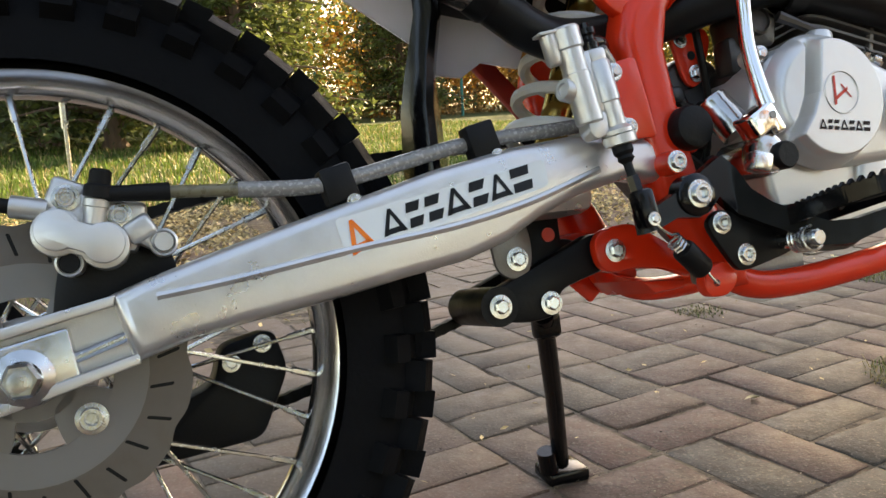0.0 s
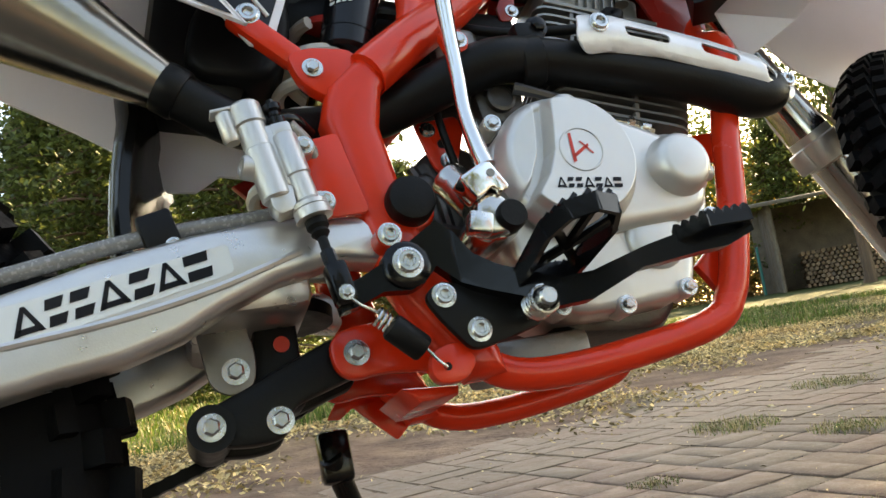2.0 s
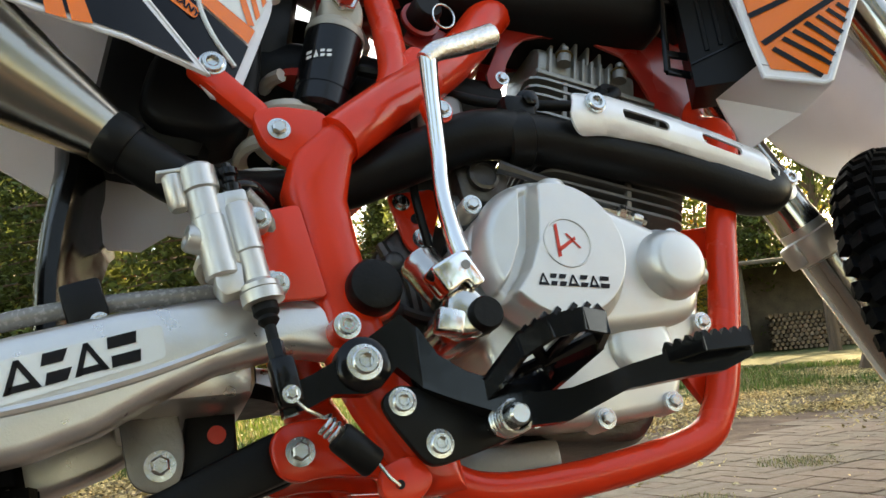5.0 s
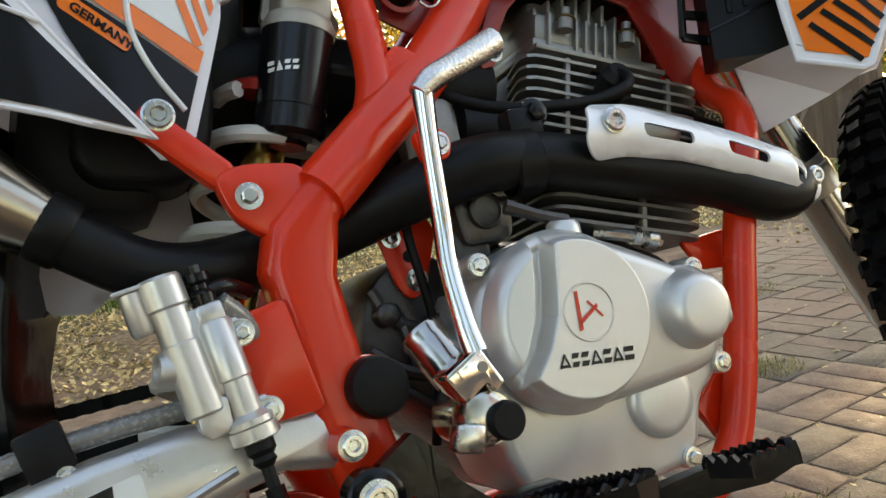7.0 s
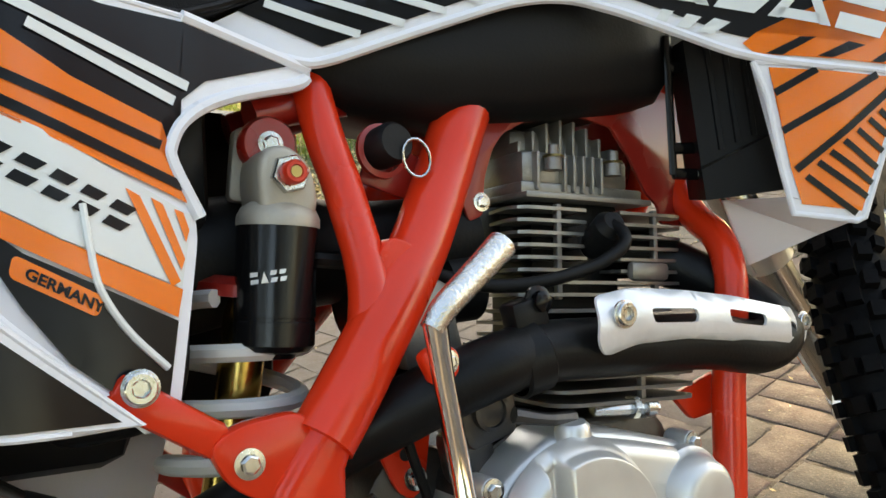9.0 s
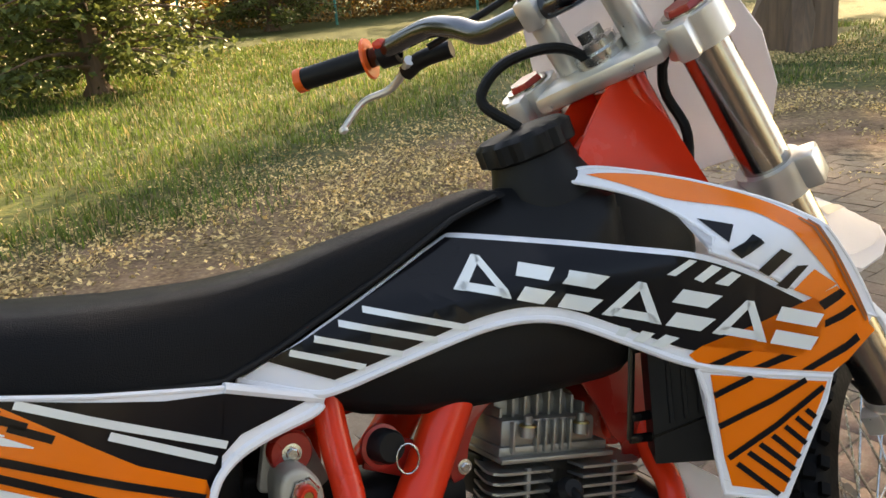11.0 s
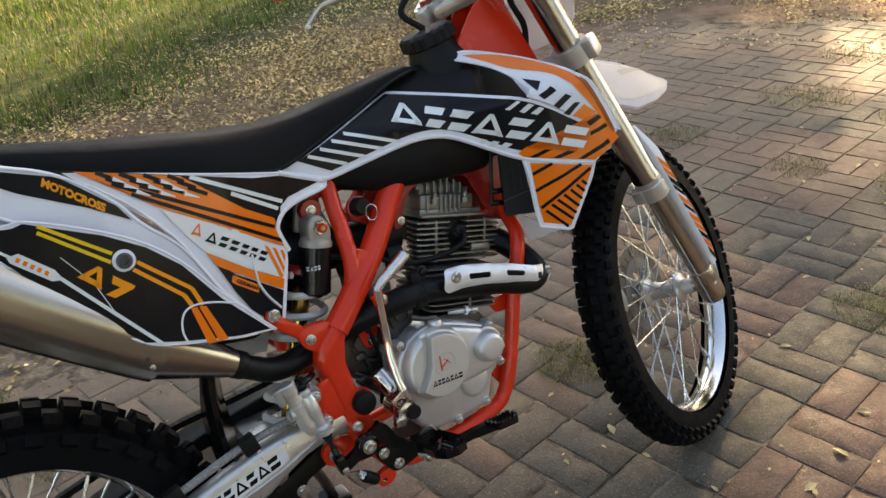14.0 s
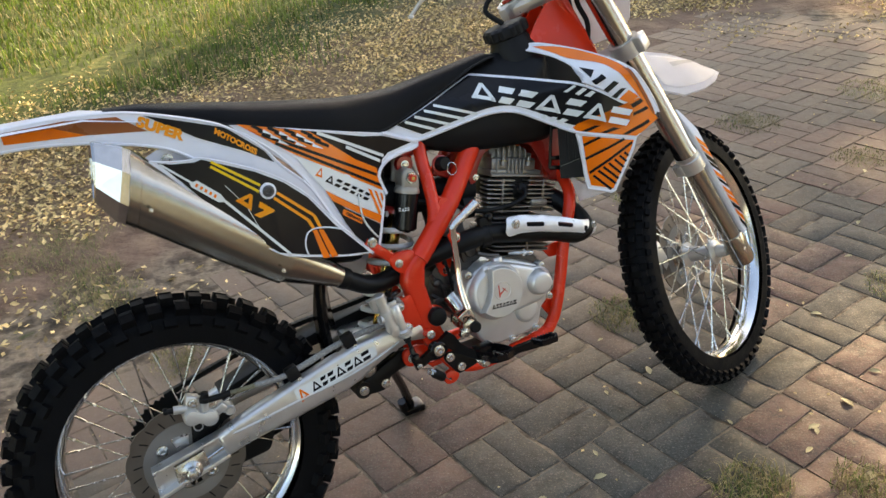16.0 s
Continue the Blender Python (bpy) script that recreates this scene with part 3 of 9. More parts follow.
def brake_disc(parent, at, r, y, waves):
    """A wave-edged brake disc with cut-outs."""
    bm = bmesh.new()
    for rad in ("outer",):
        n = waves * 12
        ro = [r * (1 - 0.035 * (0.5 + 0.5 * math.cos(waves * 2 * math.pi * i / n)) ** 3) for i in range(n)]
        ri = [r * 0.66] * n
        rings = []
        for rr, yy in ((ro, y - 0.002), (ro, y + 0.002), (ri, y + 0.002), (ri, y - 0.002)):
            rings.append([bm.verts.new((rr[i] * math.cos(2 * math.pi * i / n), yy, rr[i] * math.sin(2 * math.pi * i / n))) for i in range(n)])
        for a, b in zip(rings, rings[1:] + rings[:1]):
            for i in range(n):
                bm.faces.new((a[i], a[(i + 1) % n], b[(i + 1) % n], b[i]))
    bmesh.ops.transform(bm, matrix=at, verts=bm.verts)
    disc = part("brake_disc", bm, DISC, parent, "wave-edged steel brake disc")
    for k in range(waves * 2):
        b2 = bmesh.new()
        q = 0.80 if k % 2 else 0.84
        prism(b2, rounded([(r * (q - 0.07), -0.0016), (r * (q + 0.08), 0.0034), (r * (q + 0.08), 0.0062), (r * (q - 0.07), 0.0012)], 0.0013, 2), y - 0.0024, y + 0.0024)
        bmesh.ops.transform(b2, matrix=at @ Matrix.Rotation(k * math.pi / waves, 4, "Y"), verts=b2.verts)
        part("disc_slot", b2, SATIN, parent)
    bm = bmesh.new()
    lathe(bm, [(r * 0.50, -0.0035), (r * 0.72, -0.0035), (r * 0.72, 0.0025), (r * 0.50, 0.0025)], (0, y, 0), (0, 1, 0), 48, True)
    bmesh.ops.transform(bm, matrix=at, verts=bm.verts)
    carrier = part("disc_carrier", bm, CARRIER, parent, "grey disc carrier")
    bm = bmesh.new()
    lathe(bm, [(r * 0.20, -0.003), (r * 0.30, -0.003), (r * 0.30, 0.003), (r * 0.20, 0.003)], (0, y, 0), (0, 1, 0), 32, True)
    bmesh.ops.transform(bm, matrix=at, verts=bm.verts)
    part("carrier_centre", bm, CARRIER, carrier)
    for k in range(4):
        bm = bmesh.new()
        prism(bm, rounded([(r * 0.24, -r * 0.10), (r * 0.40, -r * 0.20), (r * 0.58, -r * 0.26), (r * 0.58, r * 0.26), (r * 0.40, r * 0.20), (r * 0.24, r * 0.10)], 0.006), y - 0.003, y + 0.002, 0.001)
        bmesh.ops.transform(bm, matrix=at @ Matrix.Rotation(-math.pi / 4 - k * math.pi / 2, 4, "Y"), verts=bm.verts)
        part("carrier_arm", bm, CARRIER, carrier)
    for k in range(4):
        a = math.pi / 4 + k * math.pi / 2
        share("bolt", SOCKET, at @ Matrix.Translation((r * 0.47 * math.cos(a), y - 0.004, r * 0.47 * math.sin(a))) @ TO_RIGHT, parent)
    return disc


brake_disc(rear_wheel, rear_at, 0.118, -0.058, 12)
brake_disc(front_wheel, front_at, 0.12, 0.055, 12)
# sprocket on the far side
bm = bmesh.new()
n = 48 * 4
ring = []
for rr, yy in ((0.104, 0.058), (0.104, 0.063), (0.075, 0.063), (0.075, 0.058)):
    ring.append([bm.verts.new(((rr + (0.004 if (i % 4) < 2 and rr > 0.1 else 0)) * math.cos(2 * math.pi * i / n), yy, (rr + (0.004 if (i % 4) < 2 and rr > 0.1 else 0)) * math.sin(2 * math.pi * i / n) + 0.335)) for i in range(n)])
for a, b in zip(ring, ring[1:] + ring[:1]):
    for i in range(n):
        bm.faces.new((a[i], a[(i + 1) % n], b[(i + 1) % n], b[i]))
part("sprocket", bm, SATIN, rear_wheel, "dark rear sprocket")
for k in range(6):
    b2 = bmesh.new()
    prism(b2, [(0.02, -0.012), (0.08, -0.006), (0.08, 0.006), (0.02, 0.012)], 0.058, 0.063)
    bmesh.ops.transform(b2, matrix=Matrix.Translation(REAR_C) @ Matrix.Rotation(k * math.pi / 3, 4, "Y"), verts=b2.verts)
    part("sprocket_arm", b2, SATIN, rear_wheel)

# ---- swingarm ----
ARM_UP = [(0.058, 0.391), (0.091, 0.402), (0.144, 0.417), (0.235, 0.441), (0.316, 0.462), (0.390, 0.476), (0.447, 0.482), (0.50, 0.480), (0.56, 0.470)]
ARM_LO = [(0.56, 0.428), (0.50, 0.440), (0.45, 0.430), (0.41, 0.414), (0.375, 0.396), (0.335, 0.384), (0.28, 0.376), (0.226, 0.367), (0.15, 0.357), (0.107, 0.350), (0.070, 0.340)]
bm = bmesh.new()
prism(bm, ARM_UP + ARM_LO, -0.118, -0.082, 0.010, 3)
swingarm = part("swingarm", bm, ARM, bike, "satin aluminium swingarm with brand sticker")
bm = bmesh.new()
prism(bm, ARM_UP + ARM_LO, 0.082, 0.118, 0.010, 3)
part("far_arm", bm, ARM, swingarm)
bm = bmesh.new()
prism(bm, [(0.10, 0.410), (0.144, 0.423), (0.235, 0.447), (0.316, 0.468), (0.390, 0.482), (0.447, 0.488), (0.50, 0.486), (0.50, 0.44), (0.447, 0.455), (0.316, 0.44), (0.235, 0.42), (0.10, 0.385)], 0.048, 0.122, 0.004)
part("chain_slider", bm, BLACKPL, swingarm, "black plastic chain slider")
bm = bmesh.new()
block(bm, (0.43, 0, 0.44), (0.10, 0.18, 0.05), None, 0.012)
part("cross_member", bm, ARM, swingarm)
# raised rib along the arm
bm = bmesh.new()
tube(bm, [(0.090, -0.1165, 0.386), (0.15, -0.1175, 0.392), (0.24, -0.1175, 0.404), (0.33, -0.1175, 0.414), (0.40, -0.1175, 0.428), (0.47, -0.1165, 0.450)], 0.0035, seg=8, flat=1.0)
part("rib", bm, ARM, swingarm)
for sgn in (-1, 1):
    bm = bmesh.new()
    y0, y1 = sorted((sgn * 0.116, sgn * 0.084))
    prism(bm, [(-0.075, 0.366), (0.062, 0.391), (0.060, 0.383), (-0.075, 0.357)], y0, y1, 0.0015)
    prism(bm, [(-0.075, 0.312), (0.074, 0.347), (0.074, 0.339), (-0.075, 0.303)], y0, y1, 0.0015)
    prism(bm, [(-0.075, 0.308), (0.074, 0.342), (0.062, 0.388), (-0.075, 0.362)], sgn * 0.088, sgn * 0.094, 0.0)
    part("axle_slot", bm, ARM, swingarm, "open axle slot at the arm's end")
bm = bmesh.new()
prism(bm, rounded([(-0.035, 0.314), (0.034, 0.330), (0.028, 0.372), (-0.035, 0.360)], 0.003), -0.112, -0.096, 0.002)
part("axle_block", bm, ZINC, swingarm, "zinc chain adjuster block")
bm = bmesh.new()
tube(bm, [(0.03, -0.104, 0.349), (0.07, -0.104, 0.361)], 0.004, seg=10, n=1)
part("adjuster_screw", bm, ZINC, swingarm)
bm = bmesh.new()
lathe(bm, [(0, 0.0), (0.021, 0.0), (0.0205, 0.004), (0.013, 0.008), (0.013, 0.010)], (-0.003, -0.111, 0.340), seg=28)
lathe(bm, [(0.0135, 0.008), (0.0135, 0.019), (0.011, 0.022), (0, 0.022)], (-0.003, -0.111, 0.340), seg=6)
lathe(bm, [(0.007, 0.02), (0.007, 0.028), (0, 0.029)], (-0.003, -0.111, 0.340), seg=16)
part("axle_nut", bm, ZINC, swingarm, "large zinc axle nut and washer")
flat_arm = lambda x, z: -0.1180
bm = bmesh.new()
skin(bm, rounded([(0.227, 0.4285), (0.416, 0.463), (0.418, 0.440), (0.406, 0.4365), (0.234, 0.397)], 0.004), flat_arm, 0.0006, 0, 0.2)
part("sticker", bm, D_WHITE, swingarm, "white sticker on the swingarm")


def band(p0, p1, h, shapes):
    """Places plain shapes, given in a strip 0..1 long and 0..1 high, along the line p0 to p1 with height h."""
    a, b = Vector(p0), Vector(p1)
    d = b - a
    n = Vector((-d.y, d.x)).normalized() * h
    return [[tuple(a + d * u + n * v) for u, v in s] for s in shapes]


def wedge(u0, u1):
    """A plain triangle."""
    return [[(u0, 0), (u1, 0), ((u0 + u1) / 2, 1)]]


def hollow(u0, u1, t=0.24):
    """A triangular outline of three bars."""
    m, w = (u0 + u1) / 2, (u1 - u0)
    k = t * w * 0.62
    return [[(u0, 0), (u0 + k * 1.25, 0), (m + k * 0.25, 0.86), (m + k * 0.1, 1), (m - k * 0.45, 1)], [(u1, 0), (u1 - k * 1.25, 0), (m - k * 0.25, 0.86), (m - k * 0.1, 1), (m + k * 0.45, 1)],
            [(u0 + k * 0.4, 0.02), (u1 - k * 0.4, 0.02), (u1 - k * 1.2, t), (u0 + k * 1.2, t)]]


def slab(u0, u1, cut=0.25):
    """Two thick stacked bars with slanted ends."""
    k = (u1 - u0) * cut
    return [[(u0, 0.62), (u1 - k, 0.62), (u1, 1.0), (u0 + k * 0.6, 1.0)], [(u0, 0.0), (u1 - k, 0.0), (u1, 0.38), (u0 + k * 0.6, 0.38)]]


def emblem_strip():
    """The maker's mark as a row of plain triangles and slanted bars."""
    return hollow(0.0, 0.150) + slab(0.165, 0.270) + slab(0.285, 0.400) + hollow(0.405, 0.565) + slab(0.575, 0.700) + hollow(0.700, 0.850) + slab(0.860, 1.0, 0.1)


def prints(polys, surf, off, mat_, parent, label="", name="emblem"):
    """Printed shapes, each a piece of its own."""
    for q in polys:
        b = bmesh.new()
        skin(b, q, surf, off, 0, 0.2)
        part(name, b, mat_, parent, label)


prints(band((0.2657, 0.4105), (0.4040, 0.4393), 0.0208, emblem_strip()), flat_arm, 0.0012, D_BLACK, swingarm, "black printed shape")
prints(band((0.2385, 0.3985), (0.2590, 0.4060), 0.0265, hollow(0, 1, 0.26)), flat_arm, 0.0012, D_ORANGE, swingarm, "orange printed triangle")

# brake hose along the swingarm, with its clips
bm = bmesh.new()
tube(bm, [(0.158, -0.100, 0.4612), (0.190, -0.100, 0.4592), (0.220, -0.100, 0.4588), (0.260, -0.098, 0.4650), (0.343, -0.094, 0.4825), (0.400, -0.093, 0.4890), (0.454, -0.094, 0.4925), (0.50, -0.10, 0.50), (0.49, -0.125, 0.535), (0.475, -0.135, 0.552)], 0.0066, seg=12)
hose = part("brake_hose", bm, HOSE, bike, "grey brake hose along the swingarm")
bm = bmesh.new()
tube(bm, [(0.095, -0.100, 0.4650), (0.125, -0.100, 0.4628), (0.162, -0.100, 0.4610)], 0.0050, seg=12)
part("bare_end", bm, mat("olive_hose", (0.16, 0.14, 0.085), 0.3, vary=0.2, scale=120), hose, "thin olive end of the hose")
for x, z in ((0.2375, 0.4585), (0.3675, 0.486)):
    bm = bmesh.new()
    block(bm, (x, -0.098, z), (0.027, 0.021, 0.030), Matrix.Rotation(radians(-14), 4, "Y"), 0.003)
    part("hose_clip", bm, BLACKPL, bike, "black hose clip")
    bolt(bike, x + 0.010, -0.110, z - 0.016, BOLT_S, scale=0.75)
# rear caliper
def lobes(c0, c1, r, n=20):
    """The outline round two circles that meet in a waist."""
    a, b = Vector(c0), Vector(c1)
    d = (b - a).normalized()
    ang = math.atan2(d.y, d.x)
    out = []
    for c, s0 in ((a, ang + 0.75), (b, ang + 0.75 + math.pi)):
        for k in range(n + 1):
            t = s0 + (2 * math.pi - 1.5) * k / n
            out.append((c.x + r * math.cos(t), c.y + r * math.sin(t)))
    return out


CAL0, CAL1 = (0.0271, 0.4422), (0.0578, 0.4298)
bm = bmesh.new()
prism(bm, lobes((0.0268, 0.4410), (0.0582, 0.4284), 0.0176), -0.101, -0.066, 0.0015)
block(bm, (0.052, -0.078, 0.446), (0.070, 0.030, 0.030), Matrix.Rotation(radians(20), 4, "Y"), 0.006)
caliper = part("brake_caliper", bm, ALLOY, bike, "cast silver twin-piston rear brake caliper")
bm = bmesh.new()
prism(bm, lobes(CAL0, CAL1, 0.0149), -0.1085, -0.100, 0.0010)
part("piston_face", bm, COVER, caliper, "smooth flat face over both pistons")
for x, y, z, w, h, a in ((0.0345, -0.080, 0.4680, 0.026, 0.026, 24), (0.0500, -0.080, 0.4600, 0.020, 0.020, 10), (0.0740, -0.080, 0.4510, 0.030, 0.022, 14), (0.0835, -0.086, 0.4385, 0.022, 0.018, -28), (0.0920, -0.082, 0.4310, 0.024, 0.016, 30)):
    bm = bmesh.new()
    block(bm, (x, y, z), (w, 0.026, h), Matrix.Rotation(radians(a), 4, "Y"), 0.004, 3)
    part("cast_lug", bm, ALLOY, caliper)
for x, y, z, r, h, lab in ((0.0995, -0.070, 0.4268, 0.0105, 0.026, 0), (0.0327, -0.070, 0.4182, 0.0100, 0.028, 1)):
    bm = bmesh.new()
    lathe(bm, [(0, 0), (r, 0), (r, h - 0.001), (r - 0.0016, h), (r - 0.0026, h - 0.002), (0, h - 0.002)], (x, y, z), seg=28)
    boss = part("pin_boss", bm, ALLOY, caliper)
    bm = bmesh.new()
    lathe(bm, [(0, h - 0.002), (r - 0.0026, h - 0.002), (r - 0.0036, h - (0.0005 if lab else -0.004)), (0, h - (0.0005 if lab else -0.004))], (x, y, z), seg=24)
    part("pin_end", bm, BLACKRUB if lab else ALLOY, boss, "black rubber plug" if lab else "")
bm = bmesh.new()
lathe(bm, [(0, 0), (0.0085, 0.001), (0.0085, 0.026), (0, 0.027)], (-0.004, -0.088, 0.4645), (1, 0, -0.22), 20)
part("bleed_boss", bm, ALLOY, caliper)
bm = bmesh.new()
lathe(bm, [(0, 0), (0.006, 0), (0.0075, 0.006), (0.0055, 0.010), (0.0055, 0.022), (0, 0.023)], (-0.022, -0.088, 0.4685), (1, 0, -0.22), 16)
part("bleed_cap", bm, BLACKRUB, caliper)
bm = bmesh.new()
lathe(bm, [(0, 0), (0.0080, 0), (0.0080, 0.012), (0.0092, 0.013), (0.0092, 0.018), (0.0075, 0.020), (0, 0.020)], (0.052, -0.096, 0.4455), (0.22, -0.1, 1), 20)
part("hose_seat", bm, ALLOY, caliper)
bm = bmesh.new()
lathe(bm, [(0.006, 0), (0.0105, 0.001), (0.0105, 0.009), (0.008, 0.011), (0.008, 0.020), (0.006, 0.022), (0, 0.022)], (0.0570, -0.099, 0.4635), (0.22, -0.1, 1), 16)
tube(bm, [(0.0580, -0.100, 0.4670), (0.075, -0.101, 0.4655), (0.108, -0.100, 0.4642)], [0.006, 0.0062, 0.0072], 12)
part("banjo_fitting", bm, BLACKRUB, caliper, "black banjo fitting and hose sleeve")
bolt(caliper, 0.0350, -0.093, 0.4665, SOCKET, scale=0.8)
bolt(caliper, 0.0705, -0.093, 0.4500, SOCKET, scale=0.75)
bm = bmesh.new()
prism(bm, rounded([(0.012, 0.366), (0.040, 0.360), (0.075, 0.395), (0.11, 0.405), (0.10, 0.43), (0.03, 0.44), (0.02, 0.41)], 0.01), -0.070, -0.062, 0.002)
part("caliper_bracket", bm, SATIN, caliper)
# chain and guide on the far side
bm = bmesh.new()
line = [(0.0, 0.444), (0.12, 0.472), (0.25, 0.495), (0.30, 0.500), (0.40, 0.504), (0.52, 0.510)]
line2 = [(0.0, 0.230), (0.15, 0.262), (0.30, 0.300), (0.42, 0.335), (0.52, 0.375)]
chain_links = []
for ln in (line, line2):
    pts = catmull([(x, 0, z) for x, z in ln], 8)
    tot, nxt = 0.0, 0.0
    for a, b in zip(pts, pts[1:]):
        L = (b - a).length
        while nxt < tot + L:
            q = a.lerp(b, (nxt - tot) / L)
            ang = math.atan2(-(b - a).z, (b - a).x)
            chain_links.append((q.x, q.z, ang))
            nxt += 0.0127
        tot += L
link = bmesh.new()
prism(link, rounded([(-0.010, -0.0065), (0, -0.0045), (0.010, -0.0065), (0.010, 0.0065), (0, 0.0045), (-0.010, 0.0065)], 0.005), -0.007, 0.007)
link_me = finish(link, "chain_link", SATIN, 30)
chain_root = part("chain", tube(bmesh.new(), [(x, 0.061, z) for x, z in line2], 0.003, 6), SATIN, bike, "dark roller chain")
part("upper_run", tube(bmesh.new(), [(x, 0.061, z) for x, z in line], 0.003, 6), SATIN, chain_root)
for x, z, a in chain_links:
    share("chain_link", link_me, Matrix.Translation((x, 0.061, z)) @ Matrix.Rotation(a, 4, "Y"), chain_root)
bm = bmesh.new()
prism(bm, rounded([(0.06, 0.235), (0.17, 0.245), (0.20, 0.305), (0.19, 0.345), (0.14, 0.335), (0.13, 0.30), (0.10, 0.29)], 0.012), 0.035, 0.090, 0.004)
guide = part("chain_guide", bm, BLACKPL, bike, "black plastic chain guide block")
for x, z in ((0.148, 0.318), (0.178, 0.332)):
    bolt(guide, x, 0.034, z, BOLT_S)

# ---- frame ----
bm = bmesh.new()
tube(bm, [(0.8500, -0.020, 0.9050), (0.7900, -0.032, 0.8400), (0.7425, -0.045, 0.7850), (0.7225, -0.050, 0.7600), (0.6970, -0.060, 0.7320), (0.6670, -0.072, 0.7025), (0.6200, -0.090, 0.6640), (0.5815, -0.101, 0.6320), (0.5570, -0.106, 0.6120)], 0.0220, seg=20)
main_frame = part("frame", bm, RED, bike, "bright red painted steel frame")
SPAR = [(0.556, 0.632), (0.517, 0.598), (0.508, 0.568), (0.513, 0.536), (0.519, 0.478), (0.531, 0.424), (0.545, 0.392), (0.568, 0.354), (0.585, 0.328), (0.618, 0.328), (0.616, 0.350), (0.602, 0.385), (0.588, 0.420),
        (0.576, 0.440), (0.564, 0.503), (0.558, 0.556), (0.5665, 0.592), (0.588, 0.620), (0.571, 0.640)]
for sgn in (-1, 1):
    bm = bmesh.new()
    y0, y1 = sorted((sgn * 0.121, sgn * 0.080))
    prism(bm, SPAR, y0, y1, 0.014, 4)
    part("side_plate", bm, RED, main_frame, "pressed red frame side plate")
bm = bmesh.new()
tube(bm, [(0.8500, 0.020, 0.9050), (0.7900, 0.032, 0.8400), (0.7425, 0.045, 0.7850), (0.7225, 0.050, 0.7600), (0.6970, 0.060, 0.7320), (0.6670, 0.072, 0.7025), (0.6200, 0.090, 0.6640), (0.5815, 0.101, 0.6320), (0.5570, 0.106, 0.6120)], 0.0225, seg=14)
part("far_spar_tube", bm, RED, main_frame)
for s in (-1, 1):
    bm = bmesh.new()
    tube(bm, [(0.638, s * 0.034, 0.856), (0.635, s * 0.041, 0.824), (0.633, s * 0.049, 0.795), (0.6325, s * 0.058, 0.766), (0.6300, s * 0.067, 0.743), (0.6280, s * 0.075, 0.716), (0.6230, s * 0.083, 0.690), (0.6120, s * 0.091, 0.662)], [0.0142] * 6 + [0.0150, 0.0158], seg=18)
    part("brace_tube", bm, RED, main_frame)
    bm = bmesh.new()
    tube(bm, [(0.74, s * 0.036, 0.81), (0.80, s * 0.030, 0.85), (0.92, s * 0.020, 0.93), (1.01, s * 0.012, 1.01)], 0.0165, seg=12)
    part("top_tube", bm, RED, main_frame)
    # seat rail: frame red made darker to stand for shade under the seat
    bm = bmesh.new()
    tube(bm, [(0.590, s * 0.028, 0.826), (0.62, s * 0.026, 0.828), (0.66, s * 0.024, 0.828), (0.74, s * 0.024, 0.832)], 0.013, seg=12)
    part("seat_rail", bm, DARKRED_AND_SHADE, main_frame)
    # cradle: down tube and lower rail in one bend
    bm = bmesh.new()
    tube(bm, [(1.000, s * 0.010, 0.760), (0.990, s * 0.020, 0.710), (0.978, s * 0.045, 0.672), (0.968, s * 0.078, 0.648), (0.952, s * 0.097, 0.618), (0.932, s * 0.102, 0.572), (0.916, s * 0.102, 0.530), (0.894, s * 0.103, 0.458), (0.874, s * 0.104, 0.402),
              (0.854, s * 0.104, 0.363), (0.822, s * 0.104, 0.340), (0.72, s * 0.101, 0.326), (0.64, s * 0.100, 0.326), (0.600, s * 0.099, 0.345), (0.575, s * 0.098, 0.375)], 0.0140, seg=16)
    part("cradle_tube", bm, RED, main_frame, "bent red cradle tube under the engine")
# black cowl of the tank under the steering head
bm = bmesh.new()
prism(bm, rounded([(0.880, 0.800), (0.885, 0.915), (0.935, 0.962), (0.985, 0.968), (1.035, 0.948), (1.075, 0.900), (1.060, 0.820), (1.000, 0.795)], 0.02), -0.070, 0.070, 0.016, 3)
part("tank_cowl", bm, BLACKPL, bike, "black plastic cowl before the tank")
# weld between brace and spar
for s in (-1, 1):
    bm = bmesh.new()
    prism(bm, rounded([(0.622, 0.676), (0.634, 0.714), (0.6420, 0.7215), (0.650, 0.7205), (0.664, 0.710), (0.645, 0.680)], 0.004), *sorted((s * 0.090, s * 0.064)), 0.006, 3)
    part("weld_fillet", bm, RED, main_frame)
# steering head gusset
bm = bmesh.new()
tube(bm, [AXIS_TOP - AXIS * 0.010, AXIS_TOP - AXIS * 0.170], 0.030, seg=20, n=1)
part("steering_head", bm, RED, main_frame)
for s in (-1, 1):
    bm = bmesh.new()
    skin(bm, [(1.020, 1.074), (1.054, 1.072), (1.090, 1.010), (1.118, 0.935), (1.090, 0.900), (1.0, 0.900), (0.935, 0.945), (0.957, 1.010)], lambda x, z: s * (0.028 + 0.20 * max(0, 1.05 - z)) if True else 0, 0, 0.004)
    part("head_gusset", bm, RED, main_frame, "red sheet-steel gusset at the steering head")
bm = bmesh.new()
tube(bm, [(1.030, 0, 0.88), (1.014, 0, 0.80), (0.996, 0, 0.70)], 0.022, seg=18)
part("down_tube", bm, RED, main_frame)
